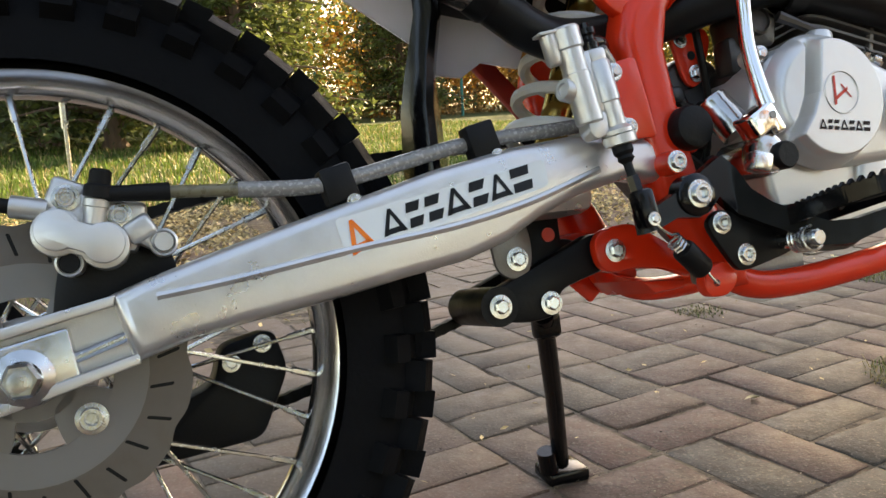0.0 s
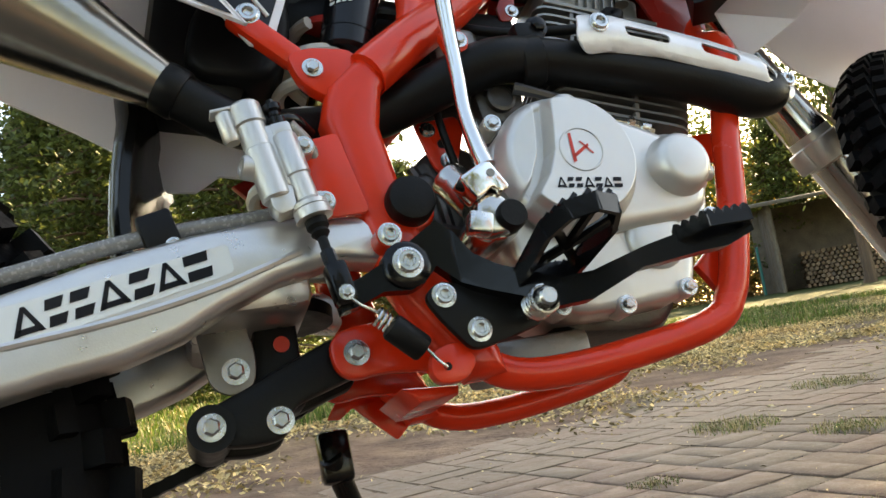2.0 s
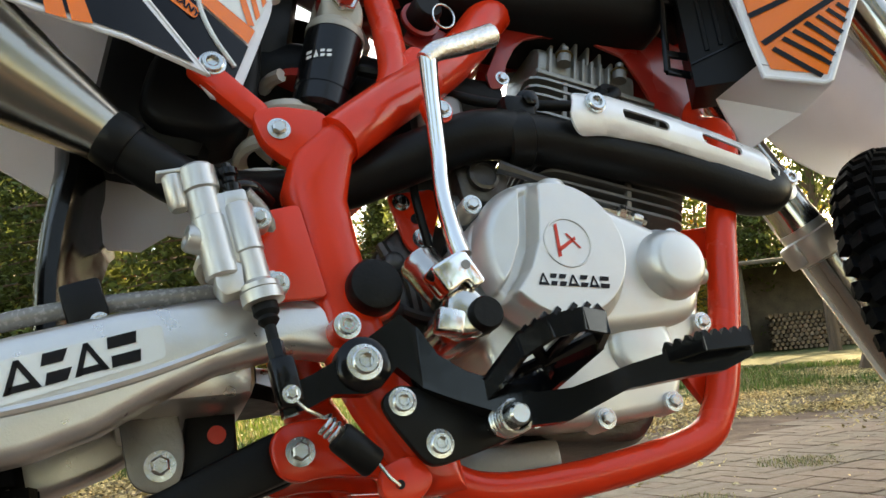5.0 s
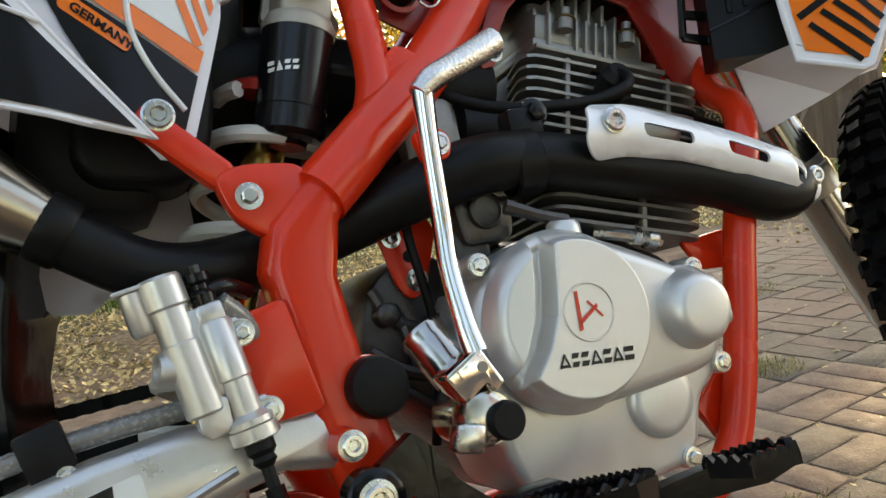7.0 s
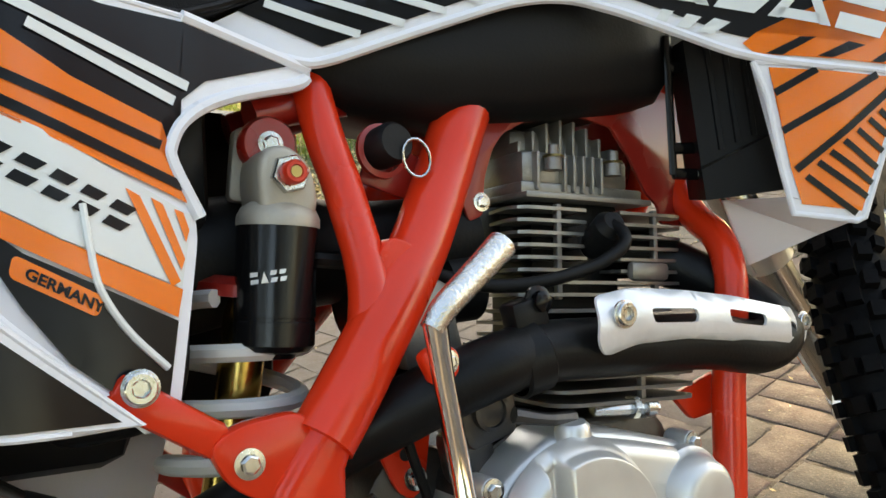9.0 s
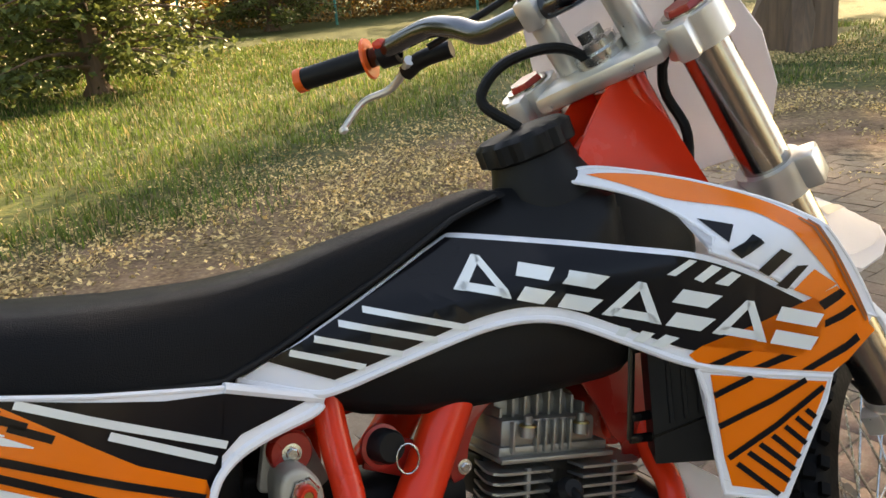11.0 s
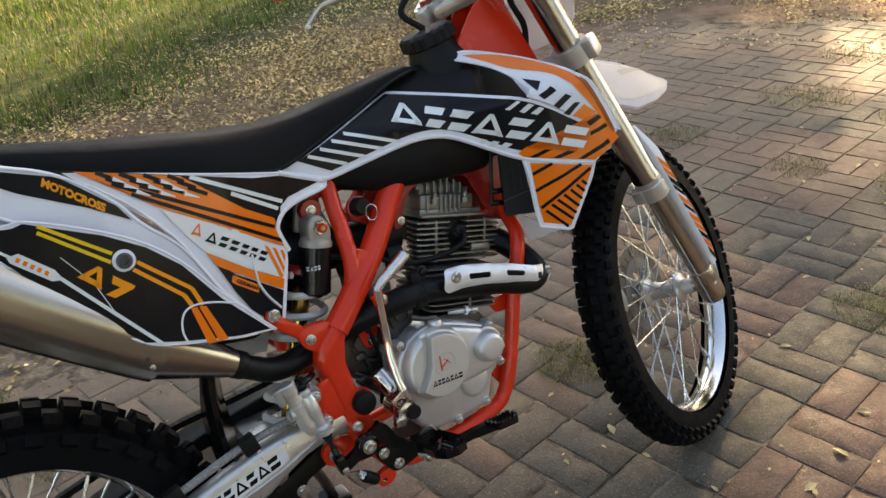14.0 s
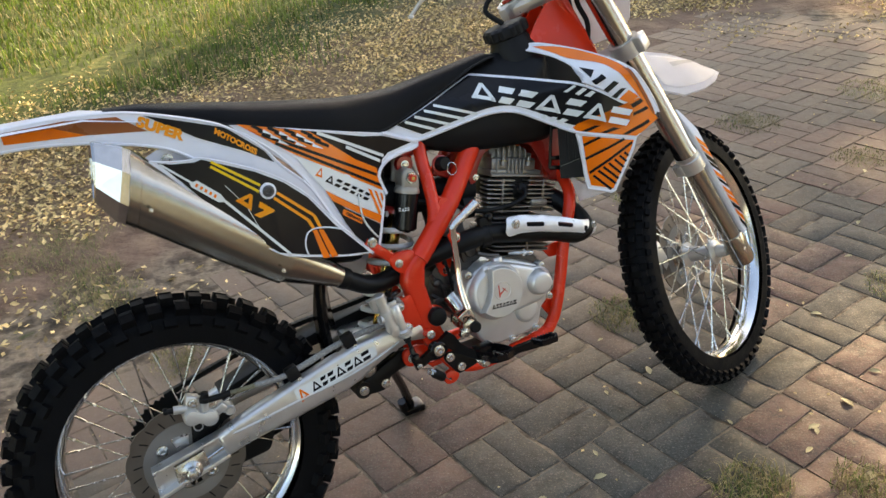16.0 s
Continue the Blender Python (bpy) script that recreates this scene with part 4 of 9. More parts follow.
# lugs and plates
bm = bmesh.new()
prism(bm, rounded([(0.483, 0.541), (0.516, 0.548), (0.530, 0.474), (0.486, 0.472), (0.488, 0.50), (0.480, 0.52)], 0.006), -0.126, -0.1205, 0.0015)
part("cylinder_plate", bm, RED, main_frame)
bm = bmesh.new()
block(bm, (0.474, -0.104, 0.656), (0.070, 0.016, 0.022), Matrix.Rotation(radians(45), 4, "Y"), 0.005)
prism(bm, rounded([(0.488, 0.634), (0.510, 0.640), (0.548, 0.636), (0.562, 0.600), (0.535, 0.584), (0.514, 0.590), (0.496, 0.606)], 0.010), -0.114, -0.098, 0.003)
part("subframe_strut", bm, RED, main_frame)
bolt(main_frame, 0.509, -0.115, 0.617, BOLT, scale=0.72)
# far strut in a darker copy of the frame red, for shade
bm = bmesh.new()
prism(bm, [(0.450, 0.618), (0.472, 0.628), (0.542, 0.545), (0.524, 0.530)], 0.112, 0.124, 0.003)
part("far_strut", bm, DARKRED_AND_SHADE, main_frame)
bm = bmesh.new()
prism(bm, rounded([(0.611, 0.590), (0.655, 0.596), (0.661, 0.582), (0.643, 0.537), (0.630, 0.532), (0.621, 0.543)], 0.006), -0.052, -0.046, 0.0015)
eng_plate = part("engine_mount_plate", bm, RED, main_frame, "red engine mount plate with two bolts")
bolt(eng_plate, 0.6225, -0.052, 0.582, BOLT_S, scale=0.95)
bolt(eng_plate, 0.6370, -0.052, 0.547, BOLT, scale=0.72)
bm = bmesh.new()
lathe(bm, [(0, 0), (0.0048, 0), (0.0048, 0.0006), (0, 0.0006)], (0.6340, -0.0522, 0.566), seg=16)
part("hole", bm, BLACKPL, eng_plate)
bm = bmesh.new()
prism(bm, rounded([(0.628, 0.645), (0.646, 0.650), (0.658, 0.640), (0.654, 0.624), (0.634, 0.622)], 0.006), -0.122, -0.112, 0.002)
part("coil_bracket", bm, RED, main_frame)
bolt(main_frame, 0.6465, -0.122, 0.6355, BOLT_S)
# arched plates over the cylinder head; frame red, darkened to stand for shade
ARCH = [(0.7582, 0.7180), (0.7682, 0.7477), (0.7818, 0.7680), (0.7950, 0.7790), (0.8185, 0.7850), (0.8798, 0.7800), (0.9130, 0.7660), (0.9272, 0.7346), (0.9385, 0.6998), (0.9492, 0.6860), (0.9479, 0.6692), (0.9900, 0.6565), (1.004, 0.7035), (1.000, 0.780), (0.940, 0.812), (0.865, 0.822), (0.784, 0.815), (0.755, 0.756), (0.742, 0.733), (0.744, 0.716)]
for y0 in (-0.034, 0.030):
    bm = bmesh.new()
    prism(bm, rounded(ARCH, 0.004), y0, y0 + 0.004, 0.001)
    stay = part("head_stay", bm, DARKRED_AND_SHADE, main_frame, "red arched head stay plate")
    if y0 < 0:
        bolt(stay, 0.759, y0, 0.729, BOLT_S, scale=0.9)
# black plug at the pivot
bm = bmesh.new()
lathe(bm, [(0.018, -0.006), (0.0207, 0.0), (0.0207, 0.012), (0.0188, 0.0162), (0.015, 0.0175), (0, 0.0178)], (0.5645, -0.119, 0.4795), seg=36)
part("pivot_cap", bm, BLACKRUB, main_frame, "round black rubber cap on the swingarm pivot")
bm = bmesh.new()
prism(bm, rounded([(0.540, 0.498), (0.566, 0.503), (0.587, 0.492), (0.588, 0.466), (0.57, 0.455), (0.545, 0.460)], 0.012), -0.1195, -0.10, 0.004)
part("pivot_boss", bm, RED, main_frame)
bm = bmesh.new()
lathe(bm, [(0, 0), (0.0115, 0), (0.0105, 0.020), (0, 0.020)], (0.538, -0.116, 0.4485), seg=24)
part("plate_boss", bm, RED, main_frame)
bolt(main_frame, 0.538, -0.136, 0.4485, SOCKET, scale=0.8)

# ---- brake master cylinder ----
ax = Vector((0.17, -0.01, -0.985)).normalized()
MC, SC = Vector((0.4425, -0.134, 0.572)), Vector((0.4690, -0.138, 0.541))
LEANM = Matrix.Rotation(radians(-10), 4, "Y")
bm = bmesh.new()
lathe(bm, [(0, 0), (0.0118, 0), (0.0134, 0.002), (0.0134, 0.0185), (0.0124, 0.0195), (0.0116, 0.0200), (0.0116, 0.0405), (0.0124, 0.0415), (0.0124, 0.084), (0.0110, 0.0858), (0, 0.0858)], MC, ax, 32)
master = part("brake_master_cylinder", bm, ALLOY, bike, "cast silver rear brake master cylinder")
bm = bmesh.new()
lathe(bm, [(0, 0.0), (0.0090, 0.0), (0.0104, 0.002), (0.0104, 0.036), (0.0093, 0.0372), (0.0093, 0.058), (0.0112, 0.060), (0.0142, 0.062), (0.0142, 0.0655), (0.0130, 0.0660), (0.0147, 0.0668), (0.0147, 0.0745), (0.012, 0.0755), (0, 0.0755)], SC, ax, 32)
part("push_rod_bore", bm, ALLOY, master)
bm = bmesh.new()
block(bm, MC.lerp(SC, 0.5) + ax * 0.034, (0.018, 0.012, 0.054), LEANM, 0.002)
block(bm, SC + Vector((-0.001, 0.002, 0.004)), (0.017, 0.015, 0.014), LEANM, 0.003)
part("web", bm, ALLOY, master)
bm = bmesh.new()
lathe(bm, [(0, 0), (0.0072, 0.001), (0.0072, 0.024), (0.0055, 0.027), (0, 0.027)], MC + Vector((-0.0165, 0, -0.006)), ax, 20)
block(bm, MC + Vector((-0.0100, 0, -0.016)), (0.012, 0.008, 0.020), LEANM, 0.002)
block(bm, MC + Vector((-0.0140, 0, -0.0045)), (0.026, 0.015, 0.003), LEANM, 0.001)
part("port_boss", bm, ALLOY, master)
bm = bmesh.new()
prism(bm, rounded([(0.449, 0.500), (0.469, 0.496), (0.4695, 0.4765), (0.456, 0.4725), (0.4505, 0.4795)], 0.003), -0.1435, -0.124, 0.0015)
part("foot_boss", bm, ALLOY, master)
bm = bmesh.new()
lathe(bm, [(0, 0), (0.0100, 0), (0.0100, 0.012), (0.0088, 0.014), (0.0056, 0.014), (0.0052, 0.012), (0, 0.012)], (0.4465, -0.132, 0.516), (-1, -0.25, 0.20), 28)
part("side_plug", bm, ALLOY, master)
for x, z in ((0.4840, 0.531), (0.4925, 0.482)):
    bm = bmesh.new()
    lathe(bm, [(0, 0), (0.0085, 0), (0.0085, 0.012), (0.0075, 0.013), (0, 0.013)], (x, -0.126, z), seg=24)
    block(bm, (x - 0.007, -0.1325, z + 0.001), (0.016, 0.0105, 0.0165), LEANM, 0.002)
    part("mounting_ear", bm, ALLOY, master)
    bolt(master, x, -0.1392, z, BOLT_S, scale=0.9)
bm = bmesh.new()
lathe(bm, [(0, 0), (0.0075, 0), (0.0080, 0.007), (0.0055, 0.010), (0.0055, 0.013), (0.0075, 0.015), (0.0075, 0.020), (0, 0.021)], SC + Vector((-0.002, 0.004, 0.010)), (-0.12, 0, 1), 16)
lathe(bm, [(0, 0), (0.0035, 0), (0.0035, 0.005), (0, 0.005)], SC + Vector((-0.0045, 0.004, 0.030)), (-0.12, 0, 1), 6)
tube(bm, [SC + Vector((0.000, 0.006, 0.018)), SC + Vector((0.014, 0.012, 0.020)), SC + Vector((0.028, 0.030, 0.016))], 0.0055, 12)
part("hose_fitting", bm, GLOSS, master, "black hose fitting")
p0 = SC + ax * 0.0745
rod = Vector((0.490, -0.150, 0.399)) - p0
rax = rod.normalized()
bm = bmesh.new()
lathe(bm, [(0, 0), (0.0090, 0.0), (0.0090, 0.008), (0.0065, 0.011), (0.0075, 0.014), (0.0052, 0.017), (0.0040, 0.018), (0.0040, 0.050), (0, 0.051)], p0, rax, 18)
part("push_rod_boot", bm, BLACKRUB, master)
bm = bmesh.new()
tube(bm, [p0 + rax * 0.030, p0 + rax * 0.050], 0.006, 6, 1)
block(bm, p0 + rod - rax * 0.010 + Vector((0, -0.002, 0)), (0.017, 0.018, 0.034), Matrix.Rotation(radians(-9), 4, "Y"), 0.004)
part("clevis", bm, GLOSS, master, "black clevis on the push rod")
bolt(master, 0.490, -0.161, 0.399, BOLT_S, scale=0.7)

# ---- brake pedal, footrest ----
bm = bmesh.new()
PED = [(0.484, 0.405), (0.505, 0.412), (0.524, 0.421), (0.546, 0.434), (0.571, 0.449), (0.582, 0.438), (0.592, 0.416), (0.606, 0.402), (0.625, 0.390), (0.645, 0.379), (0.667, 0.378), (0.707, 0.387), (0.733, 0.391), (0.765, 0.390), (0.785, 0.394),
       (0.785, 0.380), (0.765, 0.373), (0.745, 0.373), (0.701, 0.371), (0.662, 0.357), (0.640, 0.358), (0.615, 0.374), (0.598, 0.384), (0.580, 0.396), (0.564, 0.412), (0.552, 0.400), (0.541, 0.396), (0.520, 0.398), (0.500, 0.390), (0.486, 0.387)]
pedal_y = table([(0.48, -0.150), (0.58, -0.156), (0.63, -0.185), (0.70, -0.215), (0.79, -0.243)])
skin(bm, PED, pedal_y, 0.0, 0.012)
lathe(bm, [(0, -0.012), (0.019, -0.012), (0.019, 0.004), (0.016, 0.006), (0, 0.006)], (0.541, -0.151, 0.416), seg=28)
pedal = part("brake_pedal", bm, GLOSS, bike, "glossy black rear brake pedal")
bm = bmesh.new()
tip_out = [(0.732, -0.222), (0.775, -0.226), (0.782, -0.240), (0.774, -0.253), (0.742, -0.249)]
for (x0, y0), (x1, y1) in zip(tip_out, tip_out[1:] + tip_out[:1]):
    d = Vector((x1 - x0, y1 - y0, 0))
    m = Matrix.Translation(((x0 + x1) / 2, (y0 + y1) / 2, 0.390)) @ Matrix.Rotation(math.atan2(d.y, d.x), 4, "Z")
    tmp = bmesh.new()
    L = d.length / 2 + 0.002
    k = max(2, int(d.length / 0.0060))
    outl = [(-L, -0.006), (L, -0.006)]
    for q in range(k, 0, -1):
        outl += [(-L + 2 * L * q / k, 0.003), (-L + 2 * L * (q - 0.40) / k, 0.0075), (-L + 2 * L * (q - 0.60) / k, 0.0075)]
    outl.append((-L, 0.003))
    prism(tmp, outl, -0.0025, 0.0025)
    merge(bm, tmp, m)
part("pedal_tip", bm, GLOSS, pedal, "toothed black pedal tip")
bolt(pedal, 0.541, -0.157, 0.4165, SOCKET, scale=1.0)
bm = bmesh.new()
prism(bm, rounded([(0.550, 0.391), (0.564, 0.402), (0.608, 0.390), (0.632, 0.382), (0.649, 0.371), (0.641, 0.356), (0.612, 0.349), (0.587, 0.344), (0.577, 0.346), (0.557, 0.376)], 0.008), -0.150, -0.142, 0.002)
peg_plate = part("footrest_bracket", bm, SATIN, bike, "black steel footrest bracket")
bolt(peg_plate, 0.5655, -0.150, 0.389, SOCKET, scale=0.8)
bolt(peg_plate, 0.5875, -0.150, 0.3585, SOCKET, scale=0.8)
bm = bmesh.new()
peg_out = [(-0.022, 0.0), (-0.026, 0.055), (-0.018, 0.074), (0.0, 0.080), (0.018, 0.074), (0.026, 0.055), (0.022, 0.0)]


def peg_pt(u, v, h):
    return Vector((0.640 + u * 1.0 + v * 0.02, -0.175 - v * 1.25, 0.386 + h + v * 0.22))


ring_pts = [peg_pt(u, v, 0) for u, v in peg_out]
for a, b in zip(ring_pts, ring_pts[1:] + ring_pts[:1]):
    d = b - a
    mid = (a + b) / 2
    m = Matrix.Translation(mid) @ d.to_track_quat("X", "Z").to_matrix().to_4x4()
    tmp = bmesh.new()
    bmesh.ops.create_cube(tmp, size=1)
    bmesh.ops.scale(tmp, vec=(d.length + 0.003, 0.004, 0.014), verts=tmp.verts)
    merge(bm, tmp, m)
    n = max(2, int(d.length / 0.007))
    for k in range(n):
        q = a.lerp(b, (k + 0.5) / n)
        block(bm, q + Vector((0, 0, 0.008)), (0.0036, 0.0036, 0.0055), Matrix.Rotation(radians(45), 4, "Y"), 0)
for (u0, v0), (u1, v1) in (((-0.022, 0.01), (0.022, 0.060)), ((0.022, 0.01), (-0.022, 0.060)), ((0, 0.035), (0, 0.078))):
    tube(bm, [peg_pt(u0, v0, 0), peg_pt(u1, v1, 0)], 0.004, 6, 1)
block(bm, (0.638, -0.163, 0.385), (0.044, 0.022, 0.026), None, 0.003)
footrest = part("footrest", bm, GLOSS, bike, "toothed glossy black footrest")
bm = bmesh.new()
tube(bm, [(0.630 + 0.011 * math.cos(a), -0.166 - a * 0.0007, 0.366 + 0.011 * math.sin(a)) for a in [k * 0.5 for k in range(64)]], 0.0014, 6, 1)
part("return_spring", bm, ZINC, footrest, "zinc return spring")
bm = bmesh.new()
lathe(bm, [(0, 0), (0.0075, 0), (0.0075, 0.048), (0.006, 0.050), (0, 0.050)], (0.630, -0.145, 0.366), (0, -1, 0), 16)
part("pivot_pin", bm, ZINC, footrest)
# pedal return spring
a0, a1 = Vector((0.499, -0.158, 0.389)), Vector((0.557, -0.146, 0.336))
d = (a1 - a0).normalized()
s = d.orthogonal().normalized()
u = d.cross(s)
bm = bmesh.new()
tube(bm, [a0 + d * (0.014 + 0.014 * k / 24) + (s * math.cos(k * 0.9) + u * math.sin(k * 0.9)) * 0.0068 for k in range(24)], 0.0013, 6, 1)
spring = part("pedal_spring", bm, ZINC, bike, "coil return spring in a black sleeve")
bm = bmesh.new()
tube(bm, [a0 + Vector((-0.006, 0, 0.006)), a0, a0 + d * 0.014 + s * 0.006], 0.0013, 6, 1)
part("upper_hook", bm, ZINC, spring)
bm = bmesh.new()
tube(bm, [a1 - d * 0.022 + s * 0.005, a1 - d * 0.008, a1, a1 + Vector((0.001, 0.012, -0.002))], 0.0013, 6, 1)
part("lower_hook", bm, ZINC, spring)
bm = bmesh.new()
tube(bm, [a0 + d * 0.027, a0 + d * 0.029, a1 - d * 0.024, a1 - d * 0.022], [0.0095, 0.0105, 0.0105, 0.0095], 18, 1)
part("sleeve", bm, BLACKRUB, spring, "black rubber sleeve")
bm = bmesh.new()
prism(bm, rounded([(0.549, 0.350), (0.572, 0.356), (0.585, 0.338), (0.572, 0.324), (0.552, 0.324), (0.545, 0.334)], 0.008), -0.1415, -0.128, 0.002)
part("spring_lug", bm, RED, main_frame)
bm = bmesh.new()
lathe(bm, [(0, 0), (0.0032, 0), (0.0032, 0.0006), (0, 0.0006)], (0.559, -0.1416, 0.3365), seg=14)
part("lug_hole", bm, BLACKPL, main_frame)
bm = bmesh.new()
prism(bm, rounded([(0.524, 0.374), (0.552, 0.393), (0.626, 0.384), (0.594, 0.368), (0.599, 0.337), (0.576, 0.318), (0.5436, 0.350), (0.536, 0.359), (0.520, 0.349), (0.507, 0.351)], 0.003), 0.117, 0.122, 0.001)
part("stand_bracket", bm, RED, main_frame, "red sheet-steel side stand bracket")

# ---- suspension link ----
bm = bmesh.new()
prism(bm, rounded([(0.500, 0.399), (0.536, 0.402), (0.580, 0.374), (0.600, 0.352), (0.595, 0.340), (0.566, 0.353), (0.528, 0.357), (0.508, 0.354), (0.493, 0.362), (0.489, 0.386)], 0.012), -0.056, -0.044, 0.003)
prism(bm, rounded([(0.500, 0.399), (0.536, 0.402), (0.580, 0.374), (0.600, 0.352), (0.595, 0.340), (0.566, 0.353), (0.528, 0.357), (0.508, 0.354), (0.493, 0.362), (0.489, 0.386)], 0.012), 0.044, 0.056, 0.003)
prism(bm, [(0.548, 0.343), (0.600, 0.338), (0.598, 0.330), (0.562, 0.328)], -0.040, 0.060, 0.003)
part("link_lug", bm, RED, main_frame)
bm = bmesh.new()
prism(bm, rounded([(0.382, 0.352), (0.500, 0.398), (0.524, 0.388), (0.524, 0.364), (0.455, 0.345), (0.450, 0.322), (0.425, 0.318), (0.395, 0.322), (0.376, 0.328)], 0.012), -0.043, -0.024, 0.004)
prism(bm, rounded([(0.382, 0.352), (0.500, 0.398), (0.524, 0.388), (0.524, 0.364), (0.455, 0.345), (0.450, 0.322), (0.425, 0.318), (0.395, 0.322), (0.376, 0.328)], 0.012), 0.024, 0.043, 0.004)
lathe(bm, [(0, -0.0455), (0.019, -0.0455), (0.019, 0.045), (0, 0.045)], (0.3886, 0, 0.338), (0, 1, 0), 24)
linkage = part("suspension_link", bm, SATIN, bike, "black suspension link under the shock")
bm = bmesh.new()
prism(bm, rounded([(0.385, 0.425), (0.425, 0.430), (0.432, 0.392), (0.428, 0.366), (0.408, 0.360), (0.392, 0.370)], 0.012), -0.042, -0.036, 0.002)
part("link_ear", bm, DULL, linkage, "grey alloy ear below the swingarm")
for (x, z), y in zip(((0.5115, 0.3765), (0.4134, 0.3800), (0.3886, 0.3380), (0.4425, 0.3345)), (-0.057, -0.043, -0.047, -0.044)):
    bolt(linkage, x, y, z, BOLT, scale=0.88)
# lower shock eye
bm = bmesh.new()
prism(bm, rounded([(0.420, 0.345), (0.436, 0.43), (0.47, 0.43), (0.470, 0.345)], 0.01), -0.030, 0.030, 0.004)
lathe(bm, [(0, 0), (0.05, 0), (0.05, 0.012), (0.040, 0.016), (0, 0.016)], (0.458, 0, 0.425), (0.10, 0, 1), 28)
part("shock_eye", bm, SATIN, linkage)
bm = bmesh.new()
lathe(bm, [(0, 0), (0.007, 0), (0.007, 0.002), (0, 0.002)], (0.455, -0.030, 0.400), seg=18)
part("damping_screw", bm, D_RED, linkage, "small red adjuster screw")

# ---- shock absorber ----
S0, S1 = Vector((0.452, -0.012, 0.42)), Vector((0.592, -0.022, 0.785))
sd = (S1 - S0).normalized()
R0, R1 = Vector((0.5575, -0.051, 0.662)), Vector((0.5815, -0.054, 0.746))
rd = (R1 - R0).normalized()
RL = (R1 - R0).length
bm = bmesh.new()
lathe(bm, [(0, 0), (0.014, 0.0), (0.016, 0.003), (0.024, 0.005), (0.0272, 0.009), (0.0272, RL * 0.28), (0.0264, RL * 0.285), (0.0264, RL * 0.31), (0.0272, RL * 0.315), (0.0272, RL), (0, RL)], R0, rd, 40)
shock = part("shock_absorber", bm, ANOD, bike, "rear shock absorber with black reservoir and white coil spring")
bm = bmesh.new()
lathe(bm, [(0, 0), (0.0280, 0), (0.0280, 0.006), (0.0250, 0.012), (0.019, 0.016), (0, 0.016)], R1, rd, 32)
prism(bm, rounded([(0.566, 0.752), (0.604, 0.746), (0.609, 0.768), (0.606, 0.786), (0.594, 0.799), (0.578, 0.798), (0.571, 0.786)], 0.012), -0.0745, -0.026, 0.006, 3)
CASTGREY = mat("warm_grey_cast_alloy", (0.40, 0.36, 0.30), 0.5, 0.4, vary=0.12, scale=40, bump=0.2, bump_scale=300)
part("shock_head", bm, CASTGREY, shock, "warm grey cast shock head")
bm = bmesh.new()
lathe(bm, [(0, 0), (0.0135, 0), (0.0135, 0.004), (0.0120, 0.006), (0.009, 0.006)], (0.5905, -0.0735, 0.778), seg=6)
part("adjuster_nut", bm, ZINC, shock)
bm = bmesh.new()
lathe(bm, [(0, 0), (0.0080, 0), (0.0080, 0.009), (0.0068, 0.011), (0.0045, 0.011), (0.004, 0.009), (0, 0.009)], (0.5905, -0.0785, 0.778), seg=24)
part("adjuster_knob", bm, D_RED, shock, "red adjuster knob")
bm = bmesh.new()
lathe(bm, [(0, 0), (0.0038, 0), (0.0038, 0.001), (0, 0.001)], (0.5905, -0.0877, 0.778), seg=16)
part("adjuster_screw", bm, BRASS, shock)
bm = bmesh.new()
lathe(bm, [(0, -0.001), (0.014, -0.001), (0.013, 0.0005), (0, 0.0005)], R0, -rd, 24)
part("reservoir_cap", bm, DARKRED_AND_SHADE, shock, "dark red cap under the reservoir")
bm = bmesh.new()
lathe(bm, [(0, 0), (0.016, 0), (0.016, 0.28), (0, 0.28)], S0 + sd * 0.03, sd, 18)
part("damper_rod", bm, GOLD, shock, "gold damper body inside the spring")
bm = bmesh.new()
s = sd.orthogonal().normalized()
u = sd.cross(s)
turns, npt = 7.5, 190
tube(bm, [S0 + sd * (0.03 + 0.270 * k / npt) + (s * math.cos(2 * math.pi * turns * k / npt) + u * math.sin(2 * math.pi * turns * k / npt)) * 0.043 for k in range(npt + 1)], 0.0064, 8, 1)
part("coil_spring", bm, SPRING, shock, "white coil spring")
bm = bmesh.new()
lathe(bm, [(0.0, 0), (0.040, 0), (0.040, 0.008), (0.031, 0.014)], S0 + sd * 0.302, sd, 28)
part("spring_collar", bm, DARKRED_AND_SHADE, shock)
prints(band((0.549, 0.714), (0.570, 0.7115), 0.0075, slab(0.0, 0.2, 0.1) + wedge(0.25, 0.45) + slab(0.5, 0.72) + slab(0.76, 1.0)), lambda x, z: -0.0528 - math.sqrt(max(0.0, 0.0276 ** 2 - (x - 0.5715) ** 2)), 0.0006, D_WHITE, shock)
# reservoir mount behind
bm = bmesh.new()
lathe(bm, [(0, 0), (0.020, 0), (0.020, 0.010), (0.018, 0.013), (0, 0.013)], (0.5945, -0.030, 0.803), seg=28)
part("upper_mount", bm, DARKRED_AND_SHADE, shock, "dark red shock mount")
bolt(shock, 0.5945, -0.043, 0.803, BOLT_S, scale=1.05)
bm = bmesh.new()
prism(bm, rounded([(0.562, 0.772), (0.578, 0.820), (0.612, 0.820), (0.628, 0.762), (0.612, 0.755)], 0.005), -0.026, -0.014, 0.002)
part("head_plate", bm, CASTGREY, shock)

